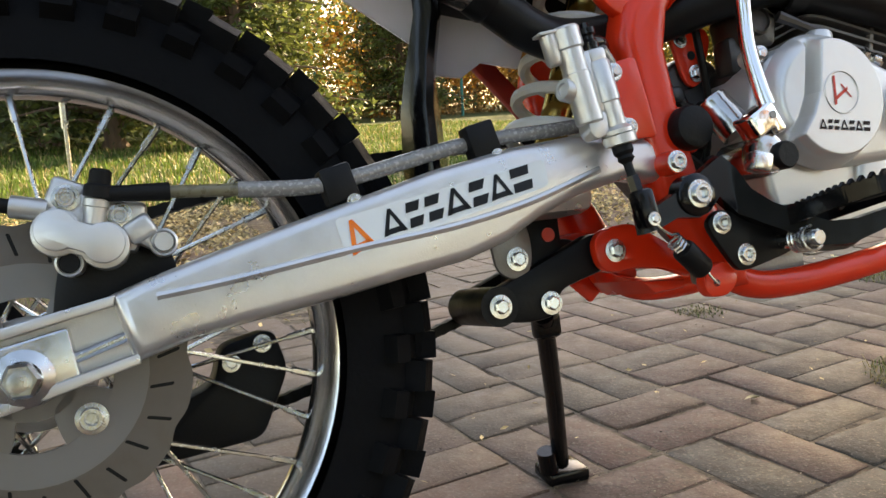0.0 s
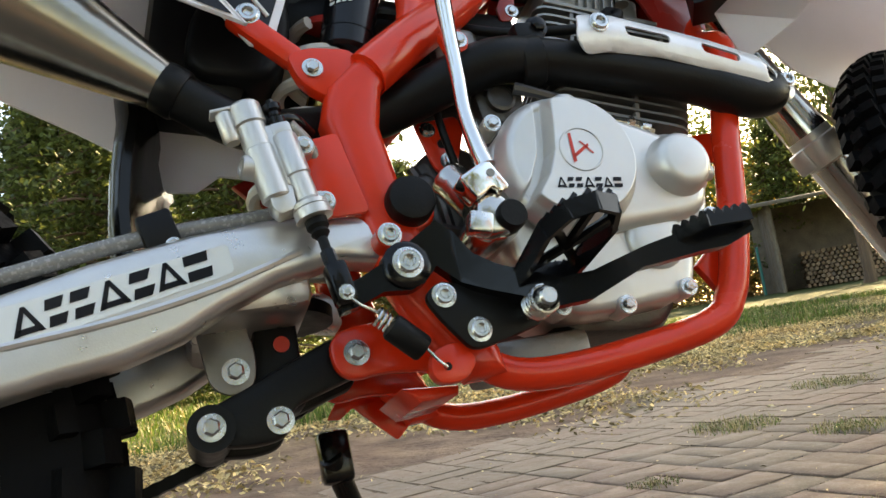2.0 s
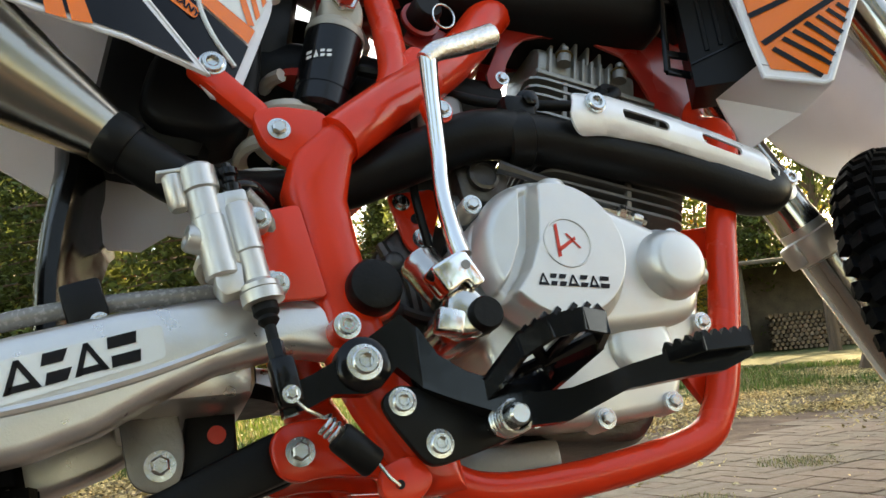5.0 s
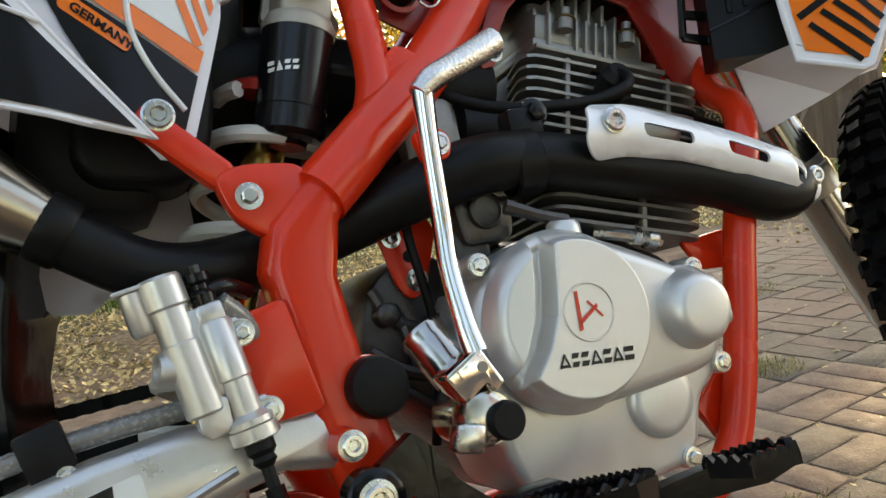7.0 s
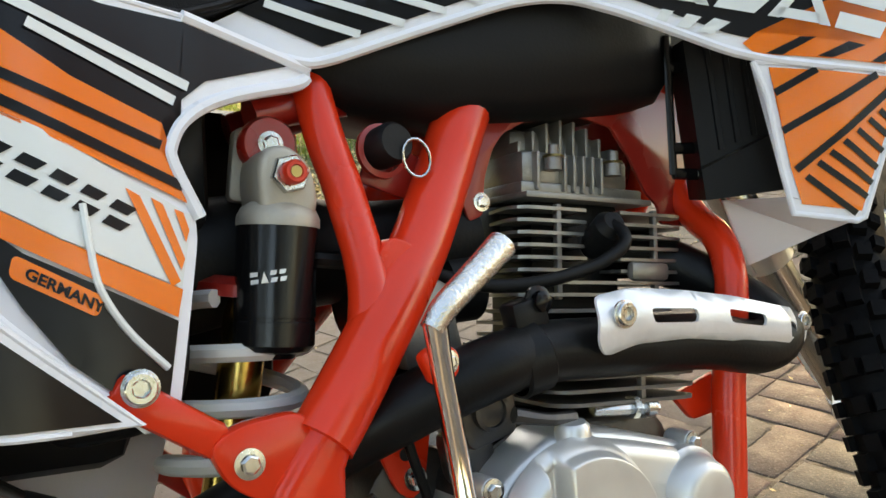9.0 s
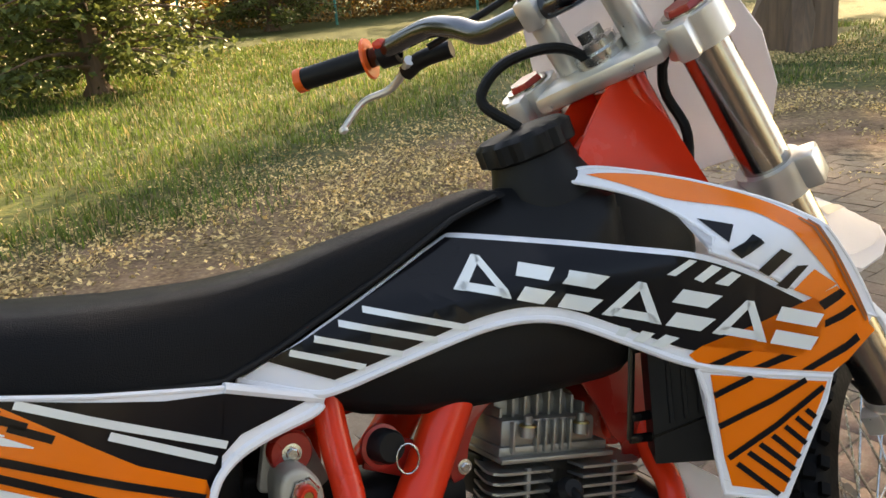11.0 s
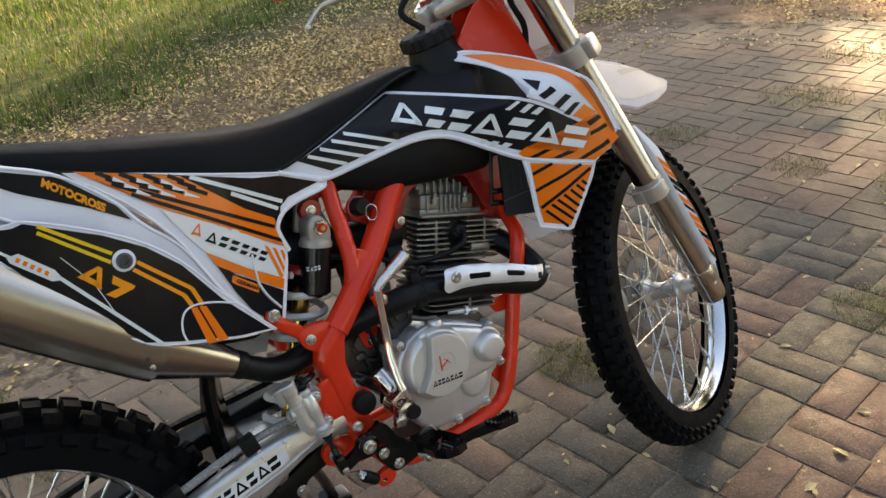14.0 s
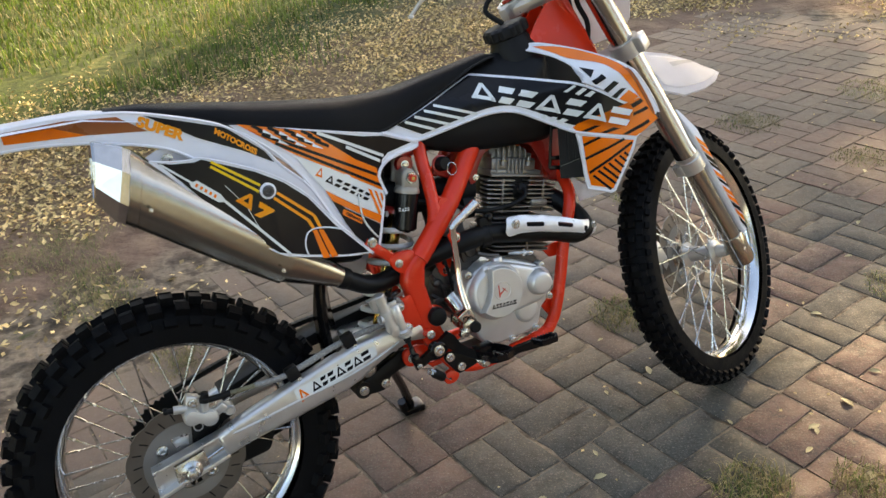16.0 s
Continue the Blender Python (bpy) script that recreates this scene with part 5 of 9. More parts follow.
# ---- engine ----
CASE = [(0.640, 0.470), (0.641, 0.505), (0.654, 0.532), (0.676, 0.550), (0.718, 0.562), (0.755, 0.552), (0.789, 0.537), (0.835, 0.513), (0.856, 0.487), (0.853, 0.453), (0.840, 0.424), (0.823, 0.415),
        (0.811, 0.379), (0.799, 0.366), (0.736, 0.362), (0.690, 0.364), (0.655, 0.384), (0.645, 0.420)]
bm = bmesh.new()
prism(bm, rounded(CASE, 0.012), -0.124, -0.02, 0.009, 3)
engine = part("engine", bm, COVER, bike, "single-cylinder engine with silver clutch cover and dark fins")
bm = bmesh.new()
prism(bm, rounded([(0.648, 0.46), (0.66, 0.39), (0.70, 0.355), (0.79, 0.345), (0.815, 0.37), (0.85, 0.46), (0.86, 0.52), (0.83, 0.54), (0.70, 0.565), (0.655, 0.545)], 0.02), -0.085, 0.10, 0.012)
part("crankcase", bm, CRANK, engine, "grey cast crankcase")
bm = bmesh.new()
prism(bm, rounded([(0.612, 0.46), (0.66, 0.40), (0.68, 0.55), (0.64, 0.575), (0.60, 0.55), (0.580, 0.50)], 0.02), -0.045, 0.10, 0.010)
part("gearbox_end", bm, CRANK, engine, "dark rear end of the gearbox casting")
# upper body of the cover, which joins the clutch dome and the filter housing
bm = bmesh.new()
prism(bm, rounded([(0.648, 0.495), (0.664, 0.536), (0.700, 0.556), (0.745, 0.550), (0.790, 0.530), (0.838, 0.506), (0.850, 0.480), (0.842, 0.448), (0.826, 0.434), (0.765, 0.430), (0.700, 0.428), (0.662, 0.448)], 0.025, 6), -0.140, -0.11, 0.012, 4)
part("cover_body", bm, COVER, engine)
CC, CR = (0.7095, 0.494), 0.0665


def dome(x, z):
    """Height of the clutch dome: rounded rim, and a deep flute before the raised face."""
    dx, dz = x - CC[0], z - CC[1]
    r = math.hypot(dx, dz)
    e = max(0.0, min(1.0, (CR - r) / 0.012))
    h = 0.016 * (1 - (1 - e) ** 2.2)
    q = x - float(np.interp(z, (0.430, 0.4575, 0.478, 0.4995, 0.522, 0.549, 0.570), (0.640, 0.6594, 0.677, 0.688, 0.6929, 0.6976, 0.700)))
    face = max(0.0, min(1.0, q / 0.0030))
    face = face * face * (3 - 2 * face)
    inner = max(0.0, min(1.0, (CR - 0.0075 - r) / 0.0045))
    h += 0.0085 * face * inner * inner * (3 - 2 * inner)
    g = max(0.0, min(1.0, (q + 0.0135) / 0.0040)) * max(0.0, min(1.0, (0.0010 - q) / 0.0025))
    h -= 0.0095 * g * g * (3 - 2 * g) * e
    if q < -0.012:
        h += 0.0035 * e * max(0.0, 1 + (q + 0.012) / 0.03)
    return h


bm = bmesh.new()
rings, seg = [], 320
for k in range(110):
    r = CR * (1 - k / 109) + 1e-5
    rings.append([bm.verts.new((CC[0] + r * math.cos(2 * math.pi * j / seg), -0.1345 - dome(CC[0] + r * math.cos(2 * math.pi * j / seg), CC[1] + r * math.sin(2 * math.pi * j / seg)), CC[1] + r * math.sin(2 * math.pi * j / seg))) for j in range(seg)])
for a, b in zip(rings, rings[1:]):
    for j in range(seg):
        bm.faces.new((a[j], a[(j + 1) % seg], b[(j + 1) % seg], b[j]))
clutch = part("clutch_cover", bm, COVER, engine, "round silver clutch cover with a deep flute", 60)
bm = bmesh.new()
lathe(bm, [(0.0352, -0.006), (0.0345, 0.003), (0.031, 0.006), (0.0300, 0.009), (0.0265, 0.020), (0.0225, 0.0245), (0.018, 0.0255), (0, 0.0258)], (0.8165, -0.133, 0.4815), seg=48)
lathe(bm, [(0, 0), (0.0085, 0), (0.0075, 0.014), (0, 0.015)], (0.834, -0.140, 0.472), (1, 0, -0.05), 16)
part("filter_cap", bm, COVER, engine, "round silver oil filter cap", 40)
bm = bmesh.new()
lathe(bm, [(0.030, -0.02), (0.0295, 0.002), (0.0275, 0.005), (0.020, 0.0068), (0, 0.0072)], (0.781, -0.124, 0.421), seg=36)
part("cover_boss", bm, COVER, engine, "", 60)
bm = bmesh.new()
lathe(bm, [(0.017, -0.02), (0.0155, 0.004), (0.0135, 0.006), (0.0125, 0.014), (0.010, 0.017), (0, 0.017)], (0.729, -0.124, 0.549), (0.10, -0.1, 1), 24)
part("dipstick_cap", bm, COVER, engine)
FACE = -0.1345 - 0.016 - 0.0085
bm = bmesh.new()
lathe(bm, [(0.0190, 0.0), (0.0195, 0.0010), (0.0205, 0.0010), (0.0210, 0.0)], (0.7145, FACE, 0.4975), seg=48)
part("badge", bm, ALLOY, engine, "thin round ring of the badge")
flat_cov = lambda x, z: FACE
prints(band((0.7035, 0.4855), (0.7265, 0.4915), 0.026, [[(0.0, 0.0), (0.14, 0.0), (0.48, 1.0), (0.36, 1.0)], [(0.10, 0.12), (0.9, 0.35), (0.9, 0.45), (0.10, 0.25)], [(0.60, 0.62), (0.68, 0.62), (0.96, 0.05), (0.89, 0.05)]]), flat_cov, 0.0006, D_RED, engine, "red printed stroke")
prints(band((0.6815, 0.4642), (0.7425, 0.4582), 0.0096, emblem_strip()), flat_cov, 0.0006, D_BLACK, engine, "black printed shape")
for x, z in ((0.655, 0.545), (0.673, 0.372), (0.733, 0.365), (0.797, 0.372), (0.845, 0.435), (0.838, 0.512)):
    bm = bmesh.new()
    lathe(bm, [(0.0085, 0), (0.0085, 0.022), (0.007, 0.024), (0, 0.024)], (x, -0.104, z), seg=16)
    part("screw_boss", bm, COVER, engine)
    bolt(engine, x, -0.127, z, BOLT_S, scale=0.95)
# cylinder: fins leaning forward
CYL = Matrix.Translation((0.806, -0.005, 0.545)) @ Matrix.Rotation(radians(15), 4, "Y")
bm = bmesh.new()
block(bm, (0.006, 0.004, 0.085), (0.100, 0.066, 0.18), None, 0.01)
bmesh.ops.transform(bm, matrix=CYL, verts=bm.verts)
cyl = part("cylinder", bm, SATIN, engine, "finned cylinder painted black")


def fin(z, lx, ly, mat_, dx=0.0, gap=None):
    b = bmesh.new()
    out = rounded([(-lx / 2 + dx, -ly / 2), (lx / 2 + dx, -ly / 2), (lx / 2 + dx, ly / 2 - 0.03), (-lx / 2 + dx + 0.02, ly / 2 - 0.03)], 0.024, 4)
    if gap:
        k = max(i for i, q in enumerate(out) if q[0] < 0 and q[1] < 0)
        out = out[:k + 1] + [(gap[0], -ly / 2), (gap[0] + 0.004, -ly / 2 + 0.045), (gap[1] - 0.004, -ly / 2 + 0.045), (gap[1], -ly / 2)] + out[k + 1:]
    lo = [b.verts.new((x, y, z - 0.0014)) for x, y in out]
    hi = [b.verts.new((x, y, z + 0.0014)) for x, y in out]
    k = len(out)
    for i in range(k):
        b.faces.new((lo[i], lo[(i + 1) % k], hi[(i + 1) % k], hi[i]))
    b.faces.new(lo[::-1])
    b.faces.new(hi)
    bmesh.ops.transform(b, matrix=CYL, verts=b.verts)
    part("fin", b, mat_, cyl)


FINEDGE = mat("bare_fin_alloy", (0.31, 0.295, 0.27), 0.40, 0.75, vary=0.18, scale=60, bump=0.2, bump_scale=300)
for k in range(8):
    fin(0.008 + k * 0.0100, 0.150 + 0.0015 * k, 0.202 if k < 5 else 0.150, FIN, 0.000)
for k in range(8):
    fin(0.091 + k * 0.0100, 0.193, 0.108, FINEDGE, 0.018, (-0.005, 0.032) if k > 1 else None)
for dx, dy, z0, h in ((-0.0326, -0.050, 0.126, 0.078), (0.074, -0.050, 0.126, 0.078), (-0.0326, 0.020, 0.126, 0.078), (0.074, 0.020, 0.126, 0.078), (0.012, -0.096, 0.028, 0.046)):
    bm = bmesh.new()
    block(bm, (dx, dy, z0), (0.0050, 0.006, h), None, 0.001)
    bmesh.ops.transform(bm, matrix=CYL, verts=bm.verts)
    part("fin_web", bm, DULL, cyl)
bm = bmesh.new()
block(bm, (0.000, 0.010, 0.196), (0.116, 0.094, 0.030), None, 0.006)
bmesh.ops.transform(bm, matrix=CYL, verts=bm.verts)
head = part("cylinder_head", bm, FINEDGE, engine, "grey cast cylinder head with upright ribs")
for nm_, c_, d_, b_ in (("joint_flange", (0.005, 0.006, 0.172), (0.136, 0.112, 0.005), 0.001), ("step", (0.005, 0.010, 0.179), (0.132, 0.100, 0.010), 0.002), ("rocker_cover", (-0.004, 0.024, 0.214), (0.104, 0.080, 0.040), 0.010)):
    bm = bmesh.new()
    block(bm, c_, d_, None, b_)
    bmesh.ops.transform(bm, matrix=CYL, verts=bm.verts)
    part(nm_, bm, FINEDGE, head)
for nm_, c_, d_ in (("intake_flange", (-0.048, 0.020, 0.145), (0.030, 0.060, 0.048)), ("plug_well", (0.013, 0.000, 0.122), (0.028, 0.060, 0.080))):
    bm = bmesh.new()
    block(bm, c_, d_, None, 0.009)
    bmesh.ops.transform(bm, matrix=CYL, verts=bm.verts)
    part(nm_, bm, SATIN, head)
for k in range(8):
    bm = bmesh.new()
    hh = (0.016, 0.026, 0.034, 0.038, 0.038, 0.034, 0.026, 0.018)[k]
    block(bm, (-0.052 + k * 0.0145, 0.004, 0.204 + hh / 2), (0.0038, 0.060, hh), None, 0.0012)
    bmesh.ops.transform(bm, matrix=CYL, verts=bm.verts)
    part("rib", bm, FINEDGE, head)
for k in range(6):
    bm = bmesh.new()
    block(bm, ((-0.046, -0.018, -0.008, 0.002, 0.012, 0.022)[k], -0.040, 0.193), (0.0034, 0.008, 0.032), None, 0.001)
    bmesh.ops.transform(bm, matrix=CYL, verts=bm.verts)
    part("face_rib", bm, FINEDGE, head)
for dx in (-0.031, 0.034):
    bm = bmesh.new()
    lathe(bm, [(0, 0), (0.0075, 0), (0.0075, 0.0105), (0.0045, 0.011), (0.0045, 0.021), (0.0035, 0.022), (0, 0.022)], (dx, -0.044, 0.1940), (0, 0, 1), 16)
    bmesh.ops.transform(bm, matrix=CYL, verts=bm.verts)
    part("stud", bm, DULL, head)
    bm = bmesh.new()
    lathe(bm, [(0.0045, 0), (0.0092, 0), (0.0082, 0.002), (0.0045, 0.002)], (dx, -0.044, 0.2047), (0, 0, 1), 16, True)
    bmesh.ops.transform(bm, matrix=CYL, verts=bm.verts)
    part("washer", bm, BRASS, head, "brass washer")
bm = bmesh.new()
block(bm, (0.060, -0.057, 0.111), (0.044, 0.010, 0.017), None, 0.006)
bmesh.ops.transform(bm, matrix=CYL, verts=bm.verts)
part("cast_pad", bm, FINEDGE, cyl, "smooth cast pad on the fins")
# spark plug cap and lead
bm = bmesh.new()
lathe(bm, [(0, 0), (0.010, 0), (0.014, 0.012), (0.014, 0.035), (0.009, 0.042), (0, 0.042)], (0.846, -0.050, 0.668), (0.0, -0.75, 0.45), 18)
tube(bm, [(0.846, -0.080, 0.688), (0.845, -0.094, 0.680), (0.838, -0.100, 0.671), (0.822, -0.100, 0.665), (0.799, -0.097, 0.661), (0.754, -0.092, 0.662), (0.715, -0.080, 0.670), (0.680, -0.062, 0.690)], 0.0052, 12)
part("plug_lead", bm, BLACKRUB, engine, "black spark plug cap and lead")
# intake, carburettor in the shade behind the frame
bm = bmesh.new()
lathe(bm, [(0, 0), (0.030, 0), (0.030, 0.03), (0.024, 0.036), (0.024, 0.06), (0.032, 0.07), (0.032, 0.11), (0, 0.11)], (0.745, -0.01, 0.665), (-1, 0, 0.15), 24)
block(bm, (0.66, -0.02, 0.66), (0.06, 0.07, 0.11), None, 0.012)
tube(bm, [(0.64, -0.05, 0.63), (0.63, -0.07, 0.58), (0.64, -0.06, 0.50), (0.63, -0.04, 0.42)], 0.004, 8)
tube(bm, [(0.66, -0.06, 0.70), (0.60, -0.05, 0.72), (0.55, -0.02, 0.74)], 0.006, 8)
part("carburettor", bm, SATIN, engine, "dark carburettor and intake")
bm = bmesh.new()
block(bm, (0.668, -0.055, 0.655), (0.05, 0.03, 0.06), None, 0.006)
lathe(bm, [(0, 0), (0.018, 0), (0.018, 0.012), (0, 0.013)], (0.672, -0.065, 0.612), seg=24)
part("carburettor_body", bm, DULL, engine)
bm = bmesh.new()
tube(bm, [(0.50, 0.02, 0.735), (0.58, 0.01, 0.730), (0.66, 0.0, 0.715), (0.755, 0.0, 0.705)], [0.050, 0.046, 0.038, 0.034], 20)
part("intake_boot", bm, BLACKRUB, engine, "black rubber intake boot")
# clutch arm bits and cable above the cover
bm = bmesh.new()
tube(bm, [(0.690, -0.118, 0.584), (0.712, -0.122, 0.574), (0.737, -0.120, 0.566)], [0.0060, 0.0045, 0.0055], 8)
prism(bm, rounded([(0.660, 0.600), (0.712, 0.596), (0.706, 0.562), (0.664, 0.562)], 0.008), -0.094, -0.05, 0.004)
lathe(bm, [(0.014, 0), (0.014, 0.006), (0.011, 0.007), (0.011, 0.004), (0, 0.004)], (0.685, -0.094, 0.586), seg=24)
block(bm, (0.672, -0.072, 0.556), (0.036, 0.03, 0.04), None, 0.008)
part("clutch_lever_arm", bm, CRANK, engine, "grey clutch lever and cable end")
for pts in (((0.600, -0.046, 0.545), (0.612, -0.050, 0.520), (0.640, -0.052, 0.505)), ((0.590, -0.046, 0.500), (0.615, -0.051, 0.480), (0.645, -0.052, 0.470)),
            ((0.614, -0.046, 0.530), (0.620, -0.051, 0.510), (0.624, -0.048, 0.480)), ((0.606, -0.046, 0.470), (0.628, -0.050, 0.450), (0.648, -0.048, 0.430))):
    bm = bmesh.new()
    tube(bm, pts, 0.0055, 8)
    part("case_rib", bm, CRANK, engine)
for x, z in ((0.607, 0.525), (0.645, 0.510), (0.600, 0.482), (0.640, 0.452)):
    bm = bmesh.new()
    lathe(bm, [(0.010, 0), (0.009, 0.014), (0.006, 0.016), (0, 0.016)], (x, -0.044, z), seg=16)
    part("case_boss", bm, CRANK, engine)
bm = bmesh.new()
tube(bm, [(0.775, -0.095, 0.556), (0.80, -0.10, 0.549), (0.835, -0.098, 0.538)], 0.0055, 8)
lathe(bm, [(0.004, 0), (0.0095, 0.001), (0.0095, 0.007), (0.004, 0.008)], (0.806, -0.100, 0.548), (1, 0, -0.3), 6)
lathe(bm, [(0.004, 0), (0.0085, 0.001), (0.0085, 0.010), (0.004, 0.011)], (0.820, -0.099, 0.543), (1, 0, -0.3), 12)
part("cable_adjuster", bm, ZINC, engine, "zinc clutch cable adjuster")
bm = bmesh.new()
prism(bm, [(0.84, 0.40), (0.895, 0.44), (0.90, 0.41), (0.86, 0.365)], -0.09, -0.08, 0.003)
part("engine_lug", bm, RED, main_frame)
bm = bmesh.new()
prism(bm, rounded([(0.868, 0.535), (0.925, 0.540), (0.925, 0.505), (0.885, 0.508)], 0.006), -0.085, -0.078, 0.002)
part("engine_lug", bm, RED, main_frame)
bm = bmesh.new()
block(bm, (0.66, -0.06, 0.345), (0.10, 0.06, 0.03), None, 0.006)
part("sump", bm, DULL, engine)

# ---- kick starter ----
bm = bmesh.new()
tube(bm, [(0.6225, -0.162, 0.488), (0.6208, -0.158, 0.508), (0.6215, -0.150, 0.545), (0.6255, -0.146, 0.580), (0.6280, -0.147, 0.632), (0.6300, -0.149, 0.668)], [0.0082, 0.0075, 0.0070, 0.0070, 0.0070, 0.0078], 12)
kick = part("kick_starter", bm, CHROME, bike, "chrome kick starter lever folded up")
bm = bmesh.new()
tube(bm, [(0.6260, -0.1500, 0.664), (0.638, -0.1495, 0.674), (0.658, -0.146, 0.683), (0.678, -0.143, 0.692), (0.697, -0.140, 0.701)], [0.0078, 0.0088, 0.0094, 0.0100, 0.0106], 14, 3)
part("toe_piece", bm, ROUGHCHROME, kick, "rough-cast chrome toe piece")
bm = bmesh.new()
prism(bm, rounded([(0.594, 0.478), (0.622, 0.493), (0.636, 0.466), (0.626, 0.461), (0.622, 0.468), (0.606, 0.458)], 0.004), -0.169, -0.145, 0.0025)
knuckle = part("knuckle", bm, CHROME, kick, "square chrome kick starter knuckle")
bm = bmesh.new()
lathe(bm, [(0, 0), (0.0035, 0), (0.0035, 0.0008), (0, 0.0009)], (0.6215, -0.169, 0.4790), seg=14)
part("pin", bm, DULL, knuckle)
bm = bmesh.new()
prism(bm, rounded([(0.606, 0.461), (0.626, 0.466), (0.640, 0.448), (0.634, 0.430), (0.612, 0.428), (0.602, 0.440)], 0.008), -0.164, -0.140, 0.005)
part("boss", bm, DARKCHROME, kick)
bm = bmesh.new()
kd = Vector((0.34, -0.42, -0.84)).normalized()
lathe(bm, [(0, 0), (0.008, 0.001), (0.0165, 0.004), (0.0175, 0.008), (0.0165, 0.013), (0.0172, 0.015), (0.0172, 0.045), (0, 0.045)], Vector((0.6105, -0.098, 0.511)), kd, 28)
part("pivot_barrel", bm, DARKCHROME, kick, "round chrome pivot barrel")
bm = bmesh.new()
lathe(bm, [(0, 0), (0.0128, 0), (0.0128, 0.020), (0.0110, 0.023), (0, 0.023)], (0.6315, -0.148, 0.4425), seg=24)
part("shaft_cap", bm, BLACKRUB, kick, "black shaft end cap")
bm = bmesh.new()
lathe(bm, [(0, 0), (0.019, 0), (0.019, 0.05), (0.017, 0.055), (0, 0.055)], (0.626, -0.10, 0.445), seg=24)
part("shaft", bm, DARKCHROME, kick)
bm = bmesh.new()
block(bm, (0.603, -0.164, 0.438), (0.020, 0.016, 0.018), Matrix.Rotation(radians(15), 4, "Y"), 0.003)
part("clamp_bolt", bm, ZINC, kick)

# ---- exhaust ----
bm = bmesh.new()
tube(bm, [(0.895, -0.01, 0.655), (0.935, -0.03, 0.64), (0.968, -0.075, 0.60), (0.972, -0.115, 0.565), (0.940, -0.122, 0.558), (0.88, -0.1195, 0.580), (0.80, -0.116, 0.600), (0.73, -0.110, 0.616), (0.68, -0.110, 0.618), (0.625, -0.088, 0.607), (0.575, -0.068, 0.594), (0.52, -0.068, 0.582), (0.473, -0.078, 0.578), (0.439, -0.084, 0.585), (0.408, -0.088, 0.604), (0.380, -0.091, 0.624)], [0.0225] * 10 + [0.0220, 0.0205, 0.0200, 0.0198, 0.0198], seg=20)
exhaust = part("exhaust", bm, SATIN, bike, "matt black exhaust pipe with steel silencer")
bm = bmesh.new()
lathe(bm, [(0.0235, 0), (0.026, 0.002), (0.026, 0.022), (0.0235, 0.024)], (0.728, -0.110, 0.616), (-1, 0.12, -0.05), 24)
block(bm, (0.724, -0.108, 0.642), (0.030, 0.020, 0.030), None, 0.004)
part("pipe_clamp", bm, SATIN, exhaust, "black pipe clamp")
bm = bmesh.new()
lathe(bm, [(0, 0), (0.0115, 0), (0.0115, 0.002), (0.0075, 0.003)], (0.7345, -0.112, 0.6525), seg=20)
lathe(bm, [(0.0078, 0.002), (0.0078, 0.009), (0.006, 0.010), (0, 0.010)], (0.7345, -0.112, 0.6525), seg=6)
part("clamp_bolt", bm, GLOSS, exhaust, "black hexagon clamp bolt")
bm = bmesh.new()
SH = [(0.752, 0.618), (0.764, 0.648), (0.80, 0.645), (0.85, 0.630), (0.90, 0.612), (0.945, 0.592), (0.985, 0.579), (0.998, 0.562), (0.988, 0.546), (0.960, 0.548), (0.90, 0.575), (0.84, 0.595), (0.79, 0.605), (0.762, 0.604)]


def shield_y(x, z):
    mid = float(np.interp(x, [0.75, 0.80, 0.90, 0.99], [0.626, 0.624, 0.593, 0.558]))
    d = (z - mid) / 0.030
    return -0.1485 + 0.018 * d * d + 0.45 * max(0, x - 0.950)


SLOTS = [[(0.806, 0.628), (0.852, 0.615), (0.850, 0.605), (0.806, 0.617)], [(0.885, 0.606), (0.925, 0.590), (0.922, 0.581), (0.884, 0.595)], [(0.952, 0.577), (0.966, 0.571), (0.962, 0.560), (0.950, 0.564)]]


